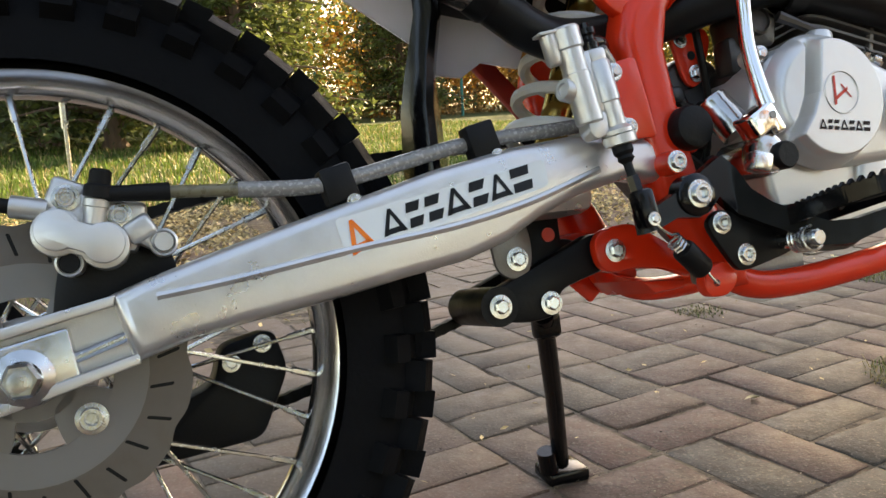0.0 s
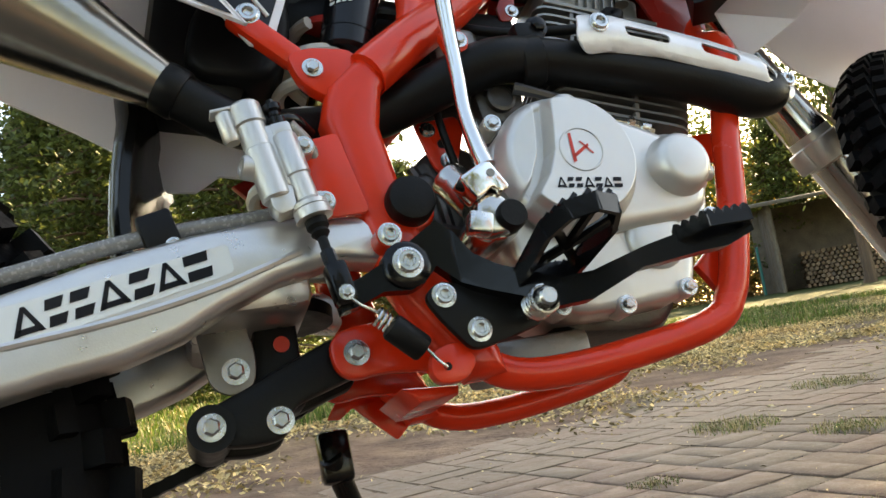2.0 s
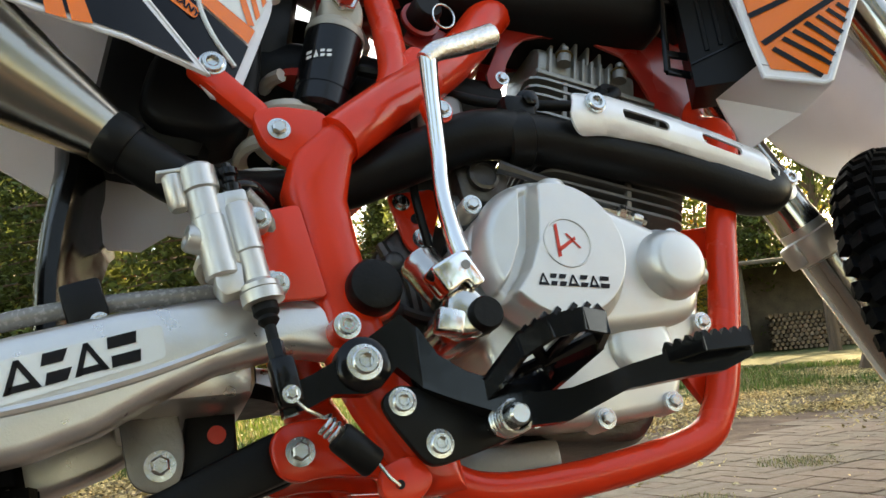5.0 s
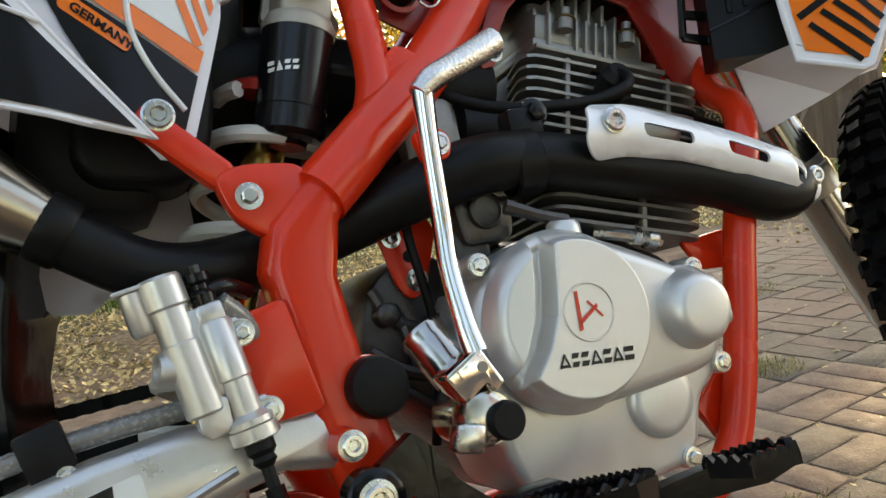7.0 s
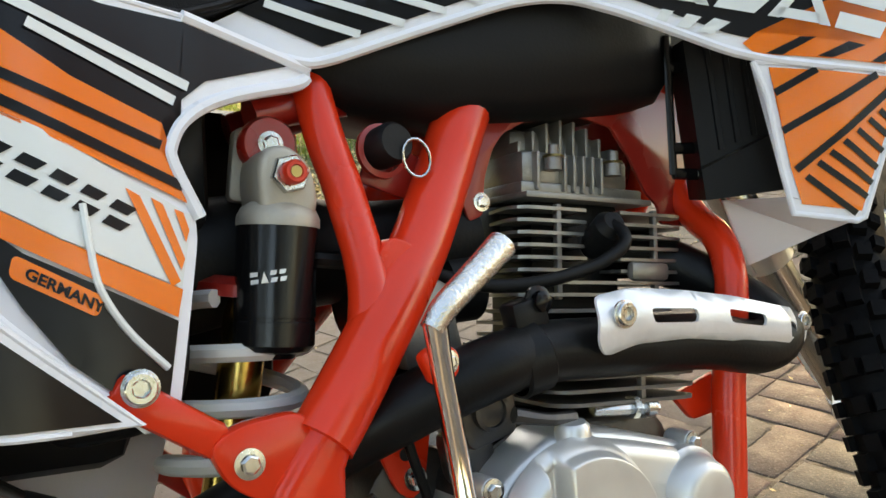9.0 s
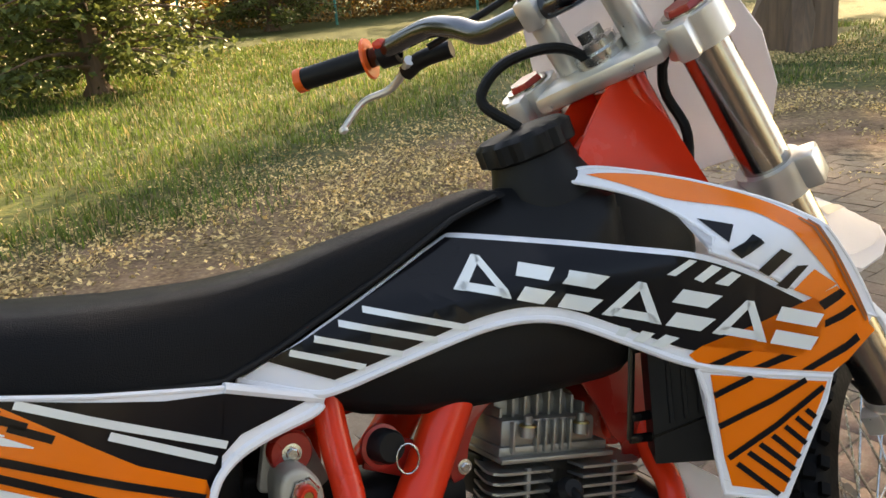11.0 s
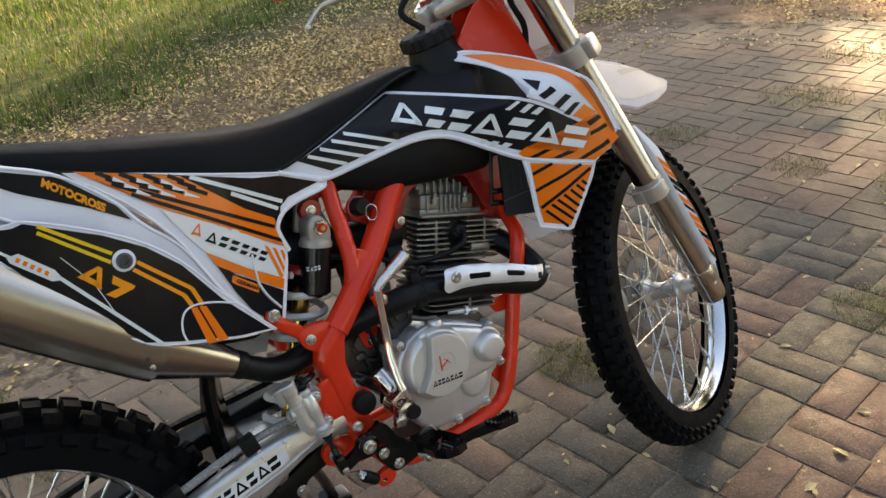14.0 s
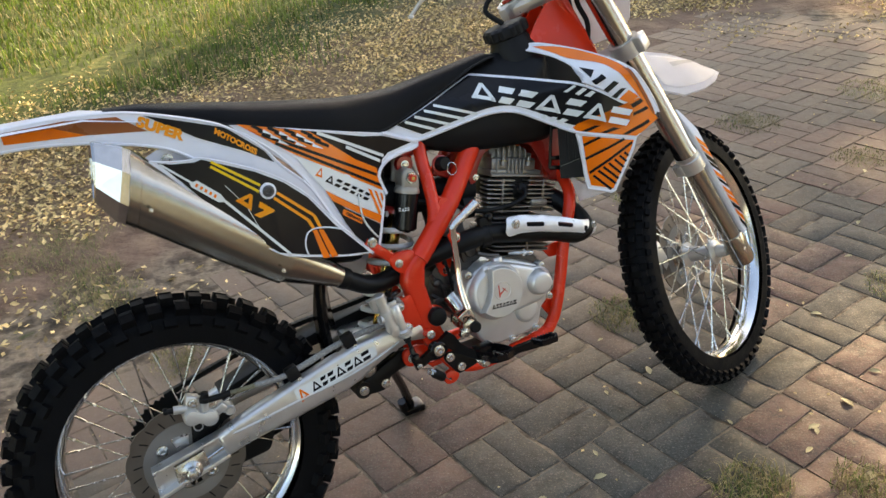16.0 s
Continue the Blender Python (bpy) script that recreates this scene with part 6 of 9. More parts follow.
def cut_panel(b, outline, holes, surf, thick, cell=0.006):
    """A sheet on a curved side with openings through it."""
    def inside(x, z, poly):
        c = False
        for (x0, z0), (x1, z1) in zip(poly, poly[1:] + poly[:1]):
            if (z0 > z) != (z1 > z) and x < (x1 - x0) * (z - z0) / (z1 - z0) + x0:
                c = not c
        return c
    tmp = bmesh.new()
    f = tmp.faces.new([tmp.verts.new((x, 0, z)) for x, z in outline])
    bmesh.ops.triangulate(tmp, faces=[f])
    for h in holes:
        for (x0, z0), (x1, z1) in zip(h, h[1:] + h[:1]):
            bmesh.ops.bisect_plane(tmp, geom=tmp.verts[:] + tmp.edges[:] + tmp.faces[:], plane_co=(x0, 0, z0), plane_no=(z1 - z0, 0, x0 - x1), dist=1e-7)
    for k in range(60):
        x = outline[0][0] + 0.012 * k
        bmesh.ops.bisect_plane(tmp, geom=tmp.verts[:] + tmp.edges[:] + tmp.faces[:], plane_co=(x, 0, 0), plane_no=(1, 0, 0), dist=1e-7)
    for q in (0.25, 0.5, 0.75):
        bmesh.ops.bisect_plane(tmp, geom=tmp.verts[:] + tmp.edges[:] + tmp.faces[:], plane_co=(0.755, 0, 0.604 + 0.042 * q), plane_no=(0.3, 0, 1), dist=1e-7)
    dead = [q for q in tmp.faces if any(inside(q.calc_center_median().x, q.calc_center_median().z, h) for h in holes)]
    bmesh.ops.delete(tmp, geom=dead, context="FACES")
    bmesh.ops.remove_doubles(tmp, verts=tmp.verts, dist=1e-5)
    for v in tmp.verts:
        v.co.y = surf(v.co.x, v.co.z)
    g = bmesh.ops.extrude_face_region(tmp, geom=tmp.faces[:])
    bmesh.ops.translate(tmp, vec=(0, thick, 0), verts=[e for e in g["geom"] if isinstance(e, bmesh.types.BMVert)])
    return merge(b, tmp)


cut_panel(bm, rounded(SH, 0.008), [rounded(s, 0.004, 2) for s in SLOTS], shield_y, 0.0025)
SHIELD = mat("pressed_alloy_shield", (0.84, 0.84, 0.85), 0.34, 0.35, vary=0.08, scale=30, bump=0.3, bump_scale=45)
shield = part("heat_shield", bm, SHIELD, exhaust, "pressed silver heat shield with three slots in wrinkled film", 60)
bolt(shield, 0.779, -0.1485, 0.631, SCREW, scale=0.9)
bolt(shield, 0.985, -0.133, 0.567, SCREW, scale=0.75)
# silencer: tapered cone, can and bright end cap
M0 = Vector((0.387, -0.090, 0.620))


def ellipse_loft(b, stations, origin, d, seg=36, squash=1.25, shear=0.0, flat=0.0, phase=0.0):
    """Rings along a line; shear slants them, flat makes them many-sided."""
    side = d.cross(Vector((0, 1, 0))).normalized()
    lat = Vector((0, 1, 0)) - d * d.y
    lat.normalize()
    rings = []
    for h, r in stations:
        ring = []
        for j in range(seg):
            a = 2 * math.pi * j / seg + phase
            q = 1 - flat * 0.5 * (1 + math.cos(8 * a))
            ring.append(b.verts.new(origin + d * (h + shear * math.cos(a)) + side * math.cos(a) * r * squash * q + lat * math.sin(a) * r * q))
        rings.append(ring)
    for a, c in zip(rings, rings[1:]):
        for j in range(seg):
            b.faces.new((a[j], a[(j + 1) % seg], c[(j + 1) % seg], c[j]))
    b.faces.new(rings[0][::-1])
    b.faces.new(rings[-1])
    return b


MJ, ME = Vector((0.286, -0.099, 0.694)), Vector((0.036, -0.107, 0.914))
cd, md = (MJ - M0).normalized(), (ME - MJ).normalized()
L = (ME - MJ).length
SLANT = 0.026 if md.cross(Vector((0, 1, 0))).z > 0 else -0.026
bm = bmesh.new()
ellipse_loft(bm, [(0.0, 0.0215), (0.010, 0.0235), ((MJ - M0).length - 0.004, 0.0475), ((MJ - M0).length + 0.002, 0.0485)], M0, cd, squash=1.0)
cone = part("cone", bm, STEEL, exhaust, "brushed steel cone before the silencer")
bm = bmesh.new()
ellipse_loft(bm, [(-0.002, 0.0495), (0.03, 0.052), (L * 0.5, 0.0565), (L * 0.9, 0.0595)], MJ, md, 64, 1.06, 0.0, 0.035)
silencer = part("silencer", bm, STEEL, exhaust, "brushed stainless steel silencer")
bm = bmesh.new()
ellipse_loft(bm, [(-0.055, 0.0580), (-0.001, 0.0600), (0, 0.0612), (0.020, 0.0616), (0.021, 0.0600)], MJ + md * (L - 0.022), md, 64, 1.06, SLANT, 0.035)
part("strap", bm, STEEL, silencer, "folded steel strap round the silencer")
bm = bmesh.new()
ellipse_loft(bm, [(-0.002, 0.0618), (0.014, 0.0622), (0.058, 0.0480), (0.062, 0.0440), (0.054, 0.0400)], MJ + md * L, md, 8, 1.08, SLANT, 0.0, math.pi / 8)
part("end_cap", bm, mat("dull_chrome", (0.50, 0.48, 0.45), 0.14, 1.0, vary=0.1, scale=40), silencer, "bright faceted silencer end cap", 15)
bm = bmesh.new()
lathe(bm, [(0, 0.0), (0.0215, 0), (0.0228, 0.003), (0.0228, 0.018), (0.0215, 0.022), (0, 0.022)], M0 - cd * 0.016, cd, 24)
part("pipe_joint", bm, SATIN, exhaust)
bolt(silencer, 0.262, -0.163, 0.690, BOLT_S, scale=0.5)
bolt(silencer, 0.062, -0.181, 0.872, BOLT_S, scale=0.5)

# ---- seat and tank ----
def loft(b, sections, closed_ends=True):
    rings = [[b.verts.new(p) for p in s] for s in sections]
    k = len(rings[0])
    for a, c in zip(rings, rings[1:]):
        for j in range(k):
            b.faces.new((a[j], a[(j + 1) % k], c[(j + 1) % k], c[j]))
    if closed_ends:
        b.faces.new(rings[0][::-1])
        b.faces.new(rings[-1])
    return b


def spline(tab, x):
    return float(np.interp(x, [a for a, _ in tab], [b for _, b in tab]))


FLANK = table([(0.5, -0.050), (0.64, -0.063), (0.76, -0.083), (0.86, -0.1065), (0.96, -0.155), (1.02, -0.183), (1.1, -0.208), (1.26, -0.215)])
SIDE = lambda x, z: FLANK(x, z) + 1.05 * max(0.0, z - 0.90)
SEAT_TOP = [(0.04, 1.050), (0.10, 1.045), (0.20, 1.026), (0.30, 1.004), (0.40, 0.985), (0.48, 0.971), (0.56, 0.963), (0.62, 0.964), (0.70, 0.974), (0.79, 0.986), (0.84, 0.992), (0.862, 0.985)]
SEAT_BOT = [(0.04, 1.040), (0.10, 1.026), (0.20, 0.988), (0.30, 0.954), (0.40, 0.922), (0.50, 0.894), (0.55, 0.884), (0.60, 0.896), (0.66, 0.916), (0.72, 0.936), (0.80, 0.968), (0.862, 0.980)]
SEAT_W = [(0.04, 0.045), (0.12, 0.085), (0.25, 0.105), (0.45, 0.096), (0.55, 0.070), (0.62, 0.055), (0.70, 0.047), (0.79, 0.036), (0.862, 0.030)]
bm = bmesh.new()
secs = []
for i in range(40):
    x = 0.04 + (0.862 - 0.04) * i / 39
    t, q, w = spline(SEAT_TOP, x), spline(SEAT_BOT, x), spline(SEAT_W, x)
    s = [(x, -w, q), (x, -w * 1.0, q + (t - q) * 0.40), (x, -w * 0.93, q + (t - q) * 0.72), (x, -w * 0.78, q + (t - q) * 0.92), (x, -w * 0.5, t), (x, 0, t + 0.001)]
    s += [(a, -b, c) for a, b, c in s[-2::-1]]
    secs.append(s)
loft(bm, secs)
seat = part("seat", bm, VINYL, bike, "long black ribbed vinyl seat", 60)
bm = bmesh.new()
tube(bm, [(x, -spline(SEAT_W, x) - 0.001, spline(SEAT_BOT, x) + 0.004) for x in np.linspace(0.05, 0.85, 30)], 0.003, 8, 1)
part("piping", bm, BLACKPL, seat)

TANK = [  # x, half width, bottom, shoulder, top
    (0.60, 0.048, 0.852, 0.875, 0.885), (0.66, 0.060, 0.816, 0.880, 0.915), (0.72, 0.070, 0.797, 0.890, 0.945), (0.80, 0.080, 0.786, 0.905, 0.972), (0.86, 0.088, 0.780, 0.915, 0.985),
    (0.92, 0.088, 0.775, 0.915, 0.985), (0.945, 0.084, 0.775, 0.910, 0.980), (0.958, 0.078, 0.790, 0.902, 0.972), (0.985, 0.060, 0.850, 0.890, 0.950)]
bm = bmesh.new()
secs = []
for x, w, b0, sh, tp in [[np.interp(i / 30 * 8, range(9), [r[c] for r in TANK]) for c in range(5)] for i in range(31)]:
    lid = [(x, -max(0.012, min(w, -SIDE(x, z) - 0.012)), z) for z in (0.895, 0.915, 0.93, 0.945, 0.96) if z < tp - 0.004]
    s = [(x, 0, b0), (x, -w * 0.72, b0 + 0.002), (x, -w * 0.93, b0 + 0.016), (x, -w, b0 + 0.05)]
    while len(lid) < 5:
        lid.append((x, lid[-1][1] * 0.75, tp - 0.003) if lid else (x, -w, sh))
    s += lid + [(x, lid[-1][1] * 0.5, tp), (x, 0, tp + 0.002)]
    s += [(a, -b, c) for a, b, c in s[-2:0:-1]]
    secs.append(s)
loft(bm, secs)
tank = part("fuel_tank", bm, BLACKPL, bike, "matt black plastic fuel tank", 50)
bm = bmesh.new()
FC = Vector((0.928, 0.0, 0.972))
fax = Vector((-0.22, 0, 1)).normalized()
lathe(bm, [(0.062, -0.02), (0.056, 0.010), (0.046, 0.034), (0.043, 0.046), (0, 0.046)], FC, fax, 32)
part("filler_neck", bm, BLACKPL, tank)
bm = bmesh.new()
n = 48
prof = [(0.046, 0.044), (0.050, 0.047), (0.050, 0.066), (0.046, 0.071), (0.03, 0.073), (0.0, 0.073)]
lathe(bm, prof, FC, fax, n)
for i, v in enumerate(bm.verts):
    r = (v.co - FC) - fax * (v.co - FC).dot(fax)
    if 0.048 < r.length < 0.055:
        a = math.atan2(r.y, r.x)
        v.co += r.normalized() * (0.003 if math.cos(a * 14) > 0 else -0.001)
part("fuel_cap", bm, BLACKPL, tank, "ribbed black fuel cap")
bm = bmesh.new()
tube(bm, [FC + fax * 0.073, FC + fax * 0.11 + Vector((-0.02, 0.02, 0)), FC + fax * 0.145 + Vector((0.02, 0.01, 0.0)), FC + fax * 0.15 + Vector((0.09, 0, 0)), FC + fax * 0.11 + Vector((0.14, 0, 0.0))], 0.006, 10)
part("breather_hose", bm, BLACKRUB, tank, "black breather hose from the cap")
# ignition switch behind the frame
bm = bmesh.new()
lathe(bm, [(0, 0), (0.0155, 0), (0.0155, 0.020), (0.013, 0.024), (0, 0.024)], (0.674, -0.046, 0.785), (0.15, -1, 0.05), 28)
part("fuel_tap", bm, BLACKPL, bike, "round black tap knob")
bm = bmesh.new()
lathe(bm, [(0.0165, 0), (0.0205, 0.002), (0.0205, 0.006), (0.0165, 0.007)], (0.674, -0.044, 0.783), (0.1, -1, 0.05), 28, True)
block(bm, (0.686, -0.036, 0.768), (0.05, 0.005, 0.036), Matrix.Rotation(radians(30), 4, "Y"), 0.004)
part("tap_bracket", bm, DARKRED_AND_SHADE, main_frame)
bm = bmesh.new()
tube(bm, [(0.689 + 0.011 * math.cos(a), -0.071, 0.772 + 0.014 * math.sin(a)) for a in [k * math.pi / 8 for k in range(17)]], 0.0011, 8, 1)
part("split_ring", bm, ZINC, main_frame, "thin wire ring at the tap")

# ---- bodywork ----
D_AMBER = mat("amber_print", (0.90, 0.30, 0.006), 0.3, vary=0.03)
WINGS = lambda x, z: SIDE(x, z) - 0.0005
PANS = table([(-0.4, -0.075), (0.0, -0.10), (0.1, -0.110), (0.27, -0.122), (0.45, -0.107), (0.55, -0.078), (0.63, -0.058)])
LOWS = table([(0.05, -0.137), (0.27, -0.152), (0.40, -0.142), (0.48, -0.115)])


def panel(name, label, outline, surf, mat_, bead=0.004, thick=0.004, parent=None, line=None):
    """A moulded panel with a rolled edge all round, or along a line of it."""
    b = bmesh.new()
    skin(b, outline, surf, 0, thick)
    ob = part(name, b, mat_, parent or bike, label, 60)
    if bead:
        b = bmesh.new()
        edge_bead(b, line or outline, surf, bead, -0.001, not line)
        part("rolled_edge", b, mat_, ob)
    return ob


def graphic(polys, surf, mat_, parent, off, label="", name="graphic"):
    for q in polys:
        b = bmesh.new()
        skin(b, q, surf, off)
        part(name, b, mat_, parent, label, 60)


SHROUD = [(0.560, 0.882), (0.673, 0.917), (0.788, 0.957), (0.797, 0.957), (0.880, 0.932), (0.930, 0.915), (0.978, 0.899), (1.018, 0.874), (1.060, 0.842), (1.112, 0.812), (1.142, 0.797), (1.082, 0.752), (1.02, 0.770), (0.957, 0.793), (0.912, 0.824), (0.869, 0.853),
          (0.845, 0.864), (0.818, 0.870), (0.79, 0.871), (0.761, 0.868), (0.693, 0.858), (0.637, 0.849), (0.620, 0.852)]
shroud = panel("tank_shroud", "white tank shroud with black and orange graphics", soft(SHROUD, 0.05, 6, 30), SIDE, WHITEPL, 0.0040, line=soft(SHROUD[12:] + SHROUD[:1], 0.05, 6, 30))
INNER = [(0.588, 0.8915), (0.673, 0.9155), (0.786, 0.9545), (0.797, 0.9515), (0.880, 0.9265), (0.930, 0.909), (0.978, 0.893), (1.018, 0.868), (1.056, 0.838), (1.088, 0.815), (1.084, 0.785), (1.062, 0.777), (0.960, 0.804), (0.914, 0.836), (0.870, 0.865),
         (0.845, 0.876), (0.818, 0.882), (0.79, 0.8825), (0.763, 0.8795), (0.696, 0.868), (0.640, 0.860)]
graphic([soft(INNER, 0.05, 6, 30)], SIDE, D_BLACK, shroud, 0.0012)
graphic([[(0.967, 0.810), (1.053, 0.781), (1.073, 0.788), (1.082, 0.811), (1.077, 0.834), (1.099, 0.839), (1.141, 0.784), (1.083, 0.757), (0.962, 0.794), (0.955, 0.804)]], SIDE, D_ORANGE, shroud, 0.0018)
graphic([[(0.970, 0.792), (0.982, 0.788), (1.010, 0.796), (0.998, 0.799)],
         [(1.008, 0.781), (1.019, 0.777), (1.050, 0.781), (1.036, 0.787)],
         [(1.052, 0.767), (1.063, 0.764), (1.119, 0.780), (1.115, 0.788)],
         [(1.078, 0.828), (1.083, 0.819), (1.108, 0.829), (1.102, 0.836)],
         [(1.082, 0.809), (1.081, 0.802), (1.119, 0.810), (1.114, 0.817)]], SIDE, D_BLACK, shroud, 0.0026)
graphic([[(0.896, 0.837), (0.903, 0.833), (0.910, 0.840), (0.902, 0.844)],
         [(0.909, 0.828), (0.918, 0.824), (0.929, 0.831), (0.919, 0.836)],
         [(0.923, 0.821), (0.934, 0.816), (0.949, 0.822), (0.938, 0.828)],
         [(0.947, 0.884), (0.954, 0.881), (0.974, 0.891), (0.968, 0.894)],
         [(0.969, 0.875), (0.976, 0.870), (0.994, 0.880), (0.986, 0.885)],
         [(0.986, 0.867), (0.997, 0.862), (1.009, 0.870), (1.002, 0.875)]], SIDE, D_WHITE, shroud, 0.0026)
STRIPES = [((0.680, 0.913), (0.766, 0.875)), ((0.655, 0.907), (0.736, 0.871)), ((0.630, 0.900), (0.702, 0.867)), ((0.607, 0.894), (0.668, 0.864))]
graphic([ribbon(a, b, 0.0058) for a, b in STRIPES], SIDE, D_WHITE, shroud, 0.0026, "white stripes")
graphic(band((0.764, 0.911), (1.068, 0.782), 0.036, emblem_strip()), SIDE, D_WHITE, shroud, 0.0028, "white maker's mark of plain shapes", "emblem")
LOWER = [(0.962, 0.788), (1.083, 0.752), (1.074, 0.731), (1.054, 0.698), (1.022, 0.645), (1.016, 0.644), (0.969, 0.662), (0.967, 0.700), (0.967, 0.759)]
lower = panel("lower_shroud", "orange lower shroud with black stripes and white edge", LOWER, SIDE, WHITEPL, 0.0028)
graphic([[(0.971, 0.781), (1.077, 0.749), (1.069, 0.733), (1.050, 0.701), (1.019, 0.651), (0.975, 0.668), (0.972, 0.698), (0.973, 0.756)]], SIDE, D_ORANGE, lower, 0.0012)
graphic([ribbon((0.971, 0.760), (1.006, 0.771), 0.006),
         ribbon((0.971, 0.729), (1.056, 0.756), 0.006),
         ribbon((0.975, 0.696), (1.072, 0.745), 0.006),
         ribbon((0.982, 0.689), (1.014, 0.650), 0.0052),
         ribbon((0.993, 0.698), (1.025, 0.661), 0.0052),
         ribbon((1.004, 0.704), (1.032, 0.671), 0.0052),
         ribbon((1.016, 0.710), (1.039, 0.682), 0.0052),
         ribbon((1.029, 0.716), (1.047, 0.694), 0.005),
         ribbon((1.041, 0.722), (1.054, 0.706), 0.005),
         ribbon((1.052, 0.727), (1.060, 0.717), 0.005)], SIDE, D_BLACK, lower, 0.0022)
b2 = bmesh.new()
va, vb, vc, vd, ve = [b2.verts.new(q) for q in ((0.9708, -0.090, 0.6803), (0.9855, -0.090, 0.6178), (1.0211, -0.140, 0.6343), (1.0280, -0.184, 0.6460), (0.9673, -0.160, 0.6760))]
for q in ((va, vb, vc), (va, vc, ve), (ve, vc, vd)):
    b2.faces.new(q)
g = bmesh.ops.extrude_face_region(b2, geom=b2.faces[:])
bmesh.ops.translate(b2, vec=(0.001, 0.003, 0.0), verts=[e for e in g["geom"] if isinstance(e, bmesh.types.BMVert)])
bmesh.ops.recalc_face_normals(b2, faces=b2.faces)
part("inner_shroud", b2, THINWHITE, lower)
WING = [(0.911, 0.987), (0.943, 0.993), (0.972, 0.985), (1.024, 0.960), (1.075, 0.928), (1.097, 0.900), (1.119, 0.865), (1.136, 0.831), (1.148, 0.796), (1.112, 0.813), (1.073, 0.835), (1.023, 0.876), (0.988, 0.897), (0.999, 0.908), (0.990, 0.930), (0.982, 0.943), (0.968, 0.958), (0.940, 0.975)]
wing = panel("upper_shroud", "orange upper shroud with white edge", soft(WING, 0.03, 5), WINGS, WHITEPL, 0.0022)
graphic([soft([(0.943, 0.985), (0.961, 0.983), (0.998, 0.972), (1.038, 0.951), (1.073, 0.925), (1.090, 0.898), (1.110, 0.862), (1.136, 0.799), (1.133, 0.785), (1.118, 0.808), (1.083, 0.871), (1.061, 0.905), (1.048, 0.926), (0.990, 0.947), (0.974, 0.963)])], WINGS, D_ORANGE, wing, 0.0012)
graphic([[(0.998, 0.927), (1.021, 0.916), (1.005, 0.902)],
         [(1.029, 0.905), (1.035, 0.895), (1.012, 0.885), (1.004, 0.895)],
         [(1.050, 0.886), (1.060, 0.879), (1.034, 0.863), (1.025, 0.871)],
         [(1.063, 0.867), (1.074, 0.865), (1.050, 0.847), (1.040, 0.853)]], WINGS, D_BLACK, wing, 0.0016)
graphic([[(1.056, 0.845), (1.075, 0.832), (1.099, 0.841), (1.079, 0.860)]], WINGS, D_ORANGE, wing, 0.0016)
graphic([ribbon((1.079, 0.910), (1.096, 0.875), 0.0028),
         ribbon((1.096, 0.875), (1.130, 0.797), 0.0028),
         ribbon((1.085, 0.907), (1.103, 0.870), 0.0028),
         ribbon((1.103, 0.870), (1.132, 0.801), 0.0028)], WINGS, D_BROWN, wing, 0.0022)
# the other flank, plain
b2 = bmesh.new()
skin(b2, SHROUD, lambda x, z: -SIDE(x, z), 0, -0.004)
part("far_shroud", b2, WHITEPL, bike)
b2 = bmesh.new()
skin(b2, LOWER, lambda x, z: -SIDE(x, z), 0, -0.004)
part("far_lower_shroud", b2, D_ORANGE, bike)
b2 = bmesh.new()
skin(b2, WING, lambda x, z: -WINGS(x, z), 0, -0.004)
part("far_upper_shroud", b2, D_ORANGE, bike)

PANEL = [(0.241, 0.977), (0.368, 0.938), (0.446, 0.914), (0.500, 0.898), (0.545, 0.885), (0.628, 0.846), (0.622, 0.837), (0.575, 0.835), (0.545, 0.830), (0.526, 0.820), (0.517, 0.808), (0.514, 0.800), (0.524, 0.762), (0.505, 0.712), (0.480, 0.649), (0.462, 0.652),
         (0.401, 0.740), (0.360, 0.840), (0.330, 0.885), (0.306, 0.916)]
side = panel("side_panel", "side panel with black, orange and white graphics", soft(PANEL, 0.02, 5), PANS, WHITEPL, 0.0022, line=soft(PANEL[14:] + PANEL[:5], 0.02, 5))
bm = bmesh.new()
edge_bead(bm, soft(PANEL[4:13], 0.02, 5, 80), PANS, 0.0048, -0.001, False)
part("front_edge", bm, WHITEPL, side, "thick white front edge")
graphic([[(0.249, 0.980), (0.399, 0.927), (0.498, 0.892), (0.545, 0.881), (0.614, 0.850), (0.550, 0.844), (0.528, 0.832), (0.514, 0.820), (0.511, 0.804), (0.516, 0.782), (0.360, 0.898), (0.296, 0.946)]], PANS, D_BLACK, side, 0.0012)
graphic([[(0.253, 0.977), (0.388, 0.930), (0.470, 0.852), (0.515, 0.821), (0.510, 0.806), (0.518, 0.772), (0.499, 0.786), (0.346, 0.896), (0.289, 0.950)]], PANS, D_ORANGE, side, 0.0018)
graphic([ribbon((0.295, 0.947), (0.511, 0.808), 0.0058),
         ribbon((0.316, 0.925), (0.518, 0.782), 0.0058),
         ribbon((0.280, 0.968), (0.297, 0.954), 0.006),
         ribbon((0.290, 0.956), (0.310, 0.941), 0.006),
         ribbon((0.299, 0.944), (0.323, 0.928), 0.006),
         ribbon((0.309, 0.957), (0.328, 0.943), 0.006),
         ribbon((0.320, 0.945), (0.341, 0.930), 0.006),
         ribbon((0.330, 0.933), (0.354, 0.917), 0.006),
         ribbon((0.340, 0.946), (0.359, 0.932), 0.006),
         ribbon((0.351, 0.934), (0.373, 0.919), 0.006),
         ribbon((0.362, 0.922), (0.387, 0.905), 0.006),
         ribbon((0.372, 0.935), (0.392, 0.920), 0.006),
         ribbon((0.383, 0.923), (0.406, 0.906), 0.006),
         ribbon((0.395, 0.910), (0.420, 0.892), 0.006)], PANS, D_BLACK, side, 0.0026)
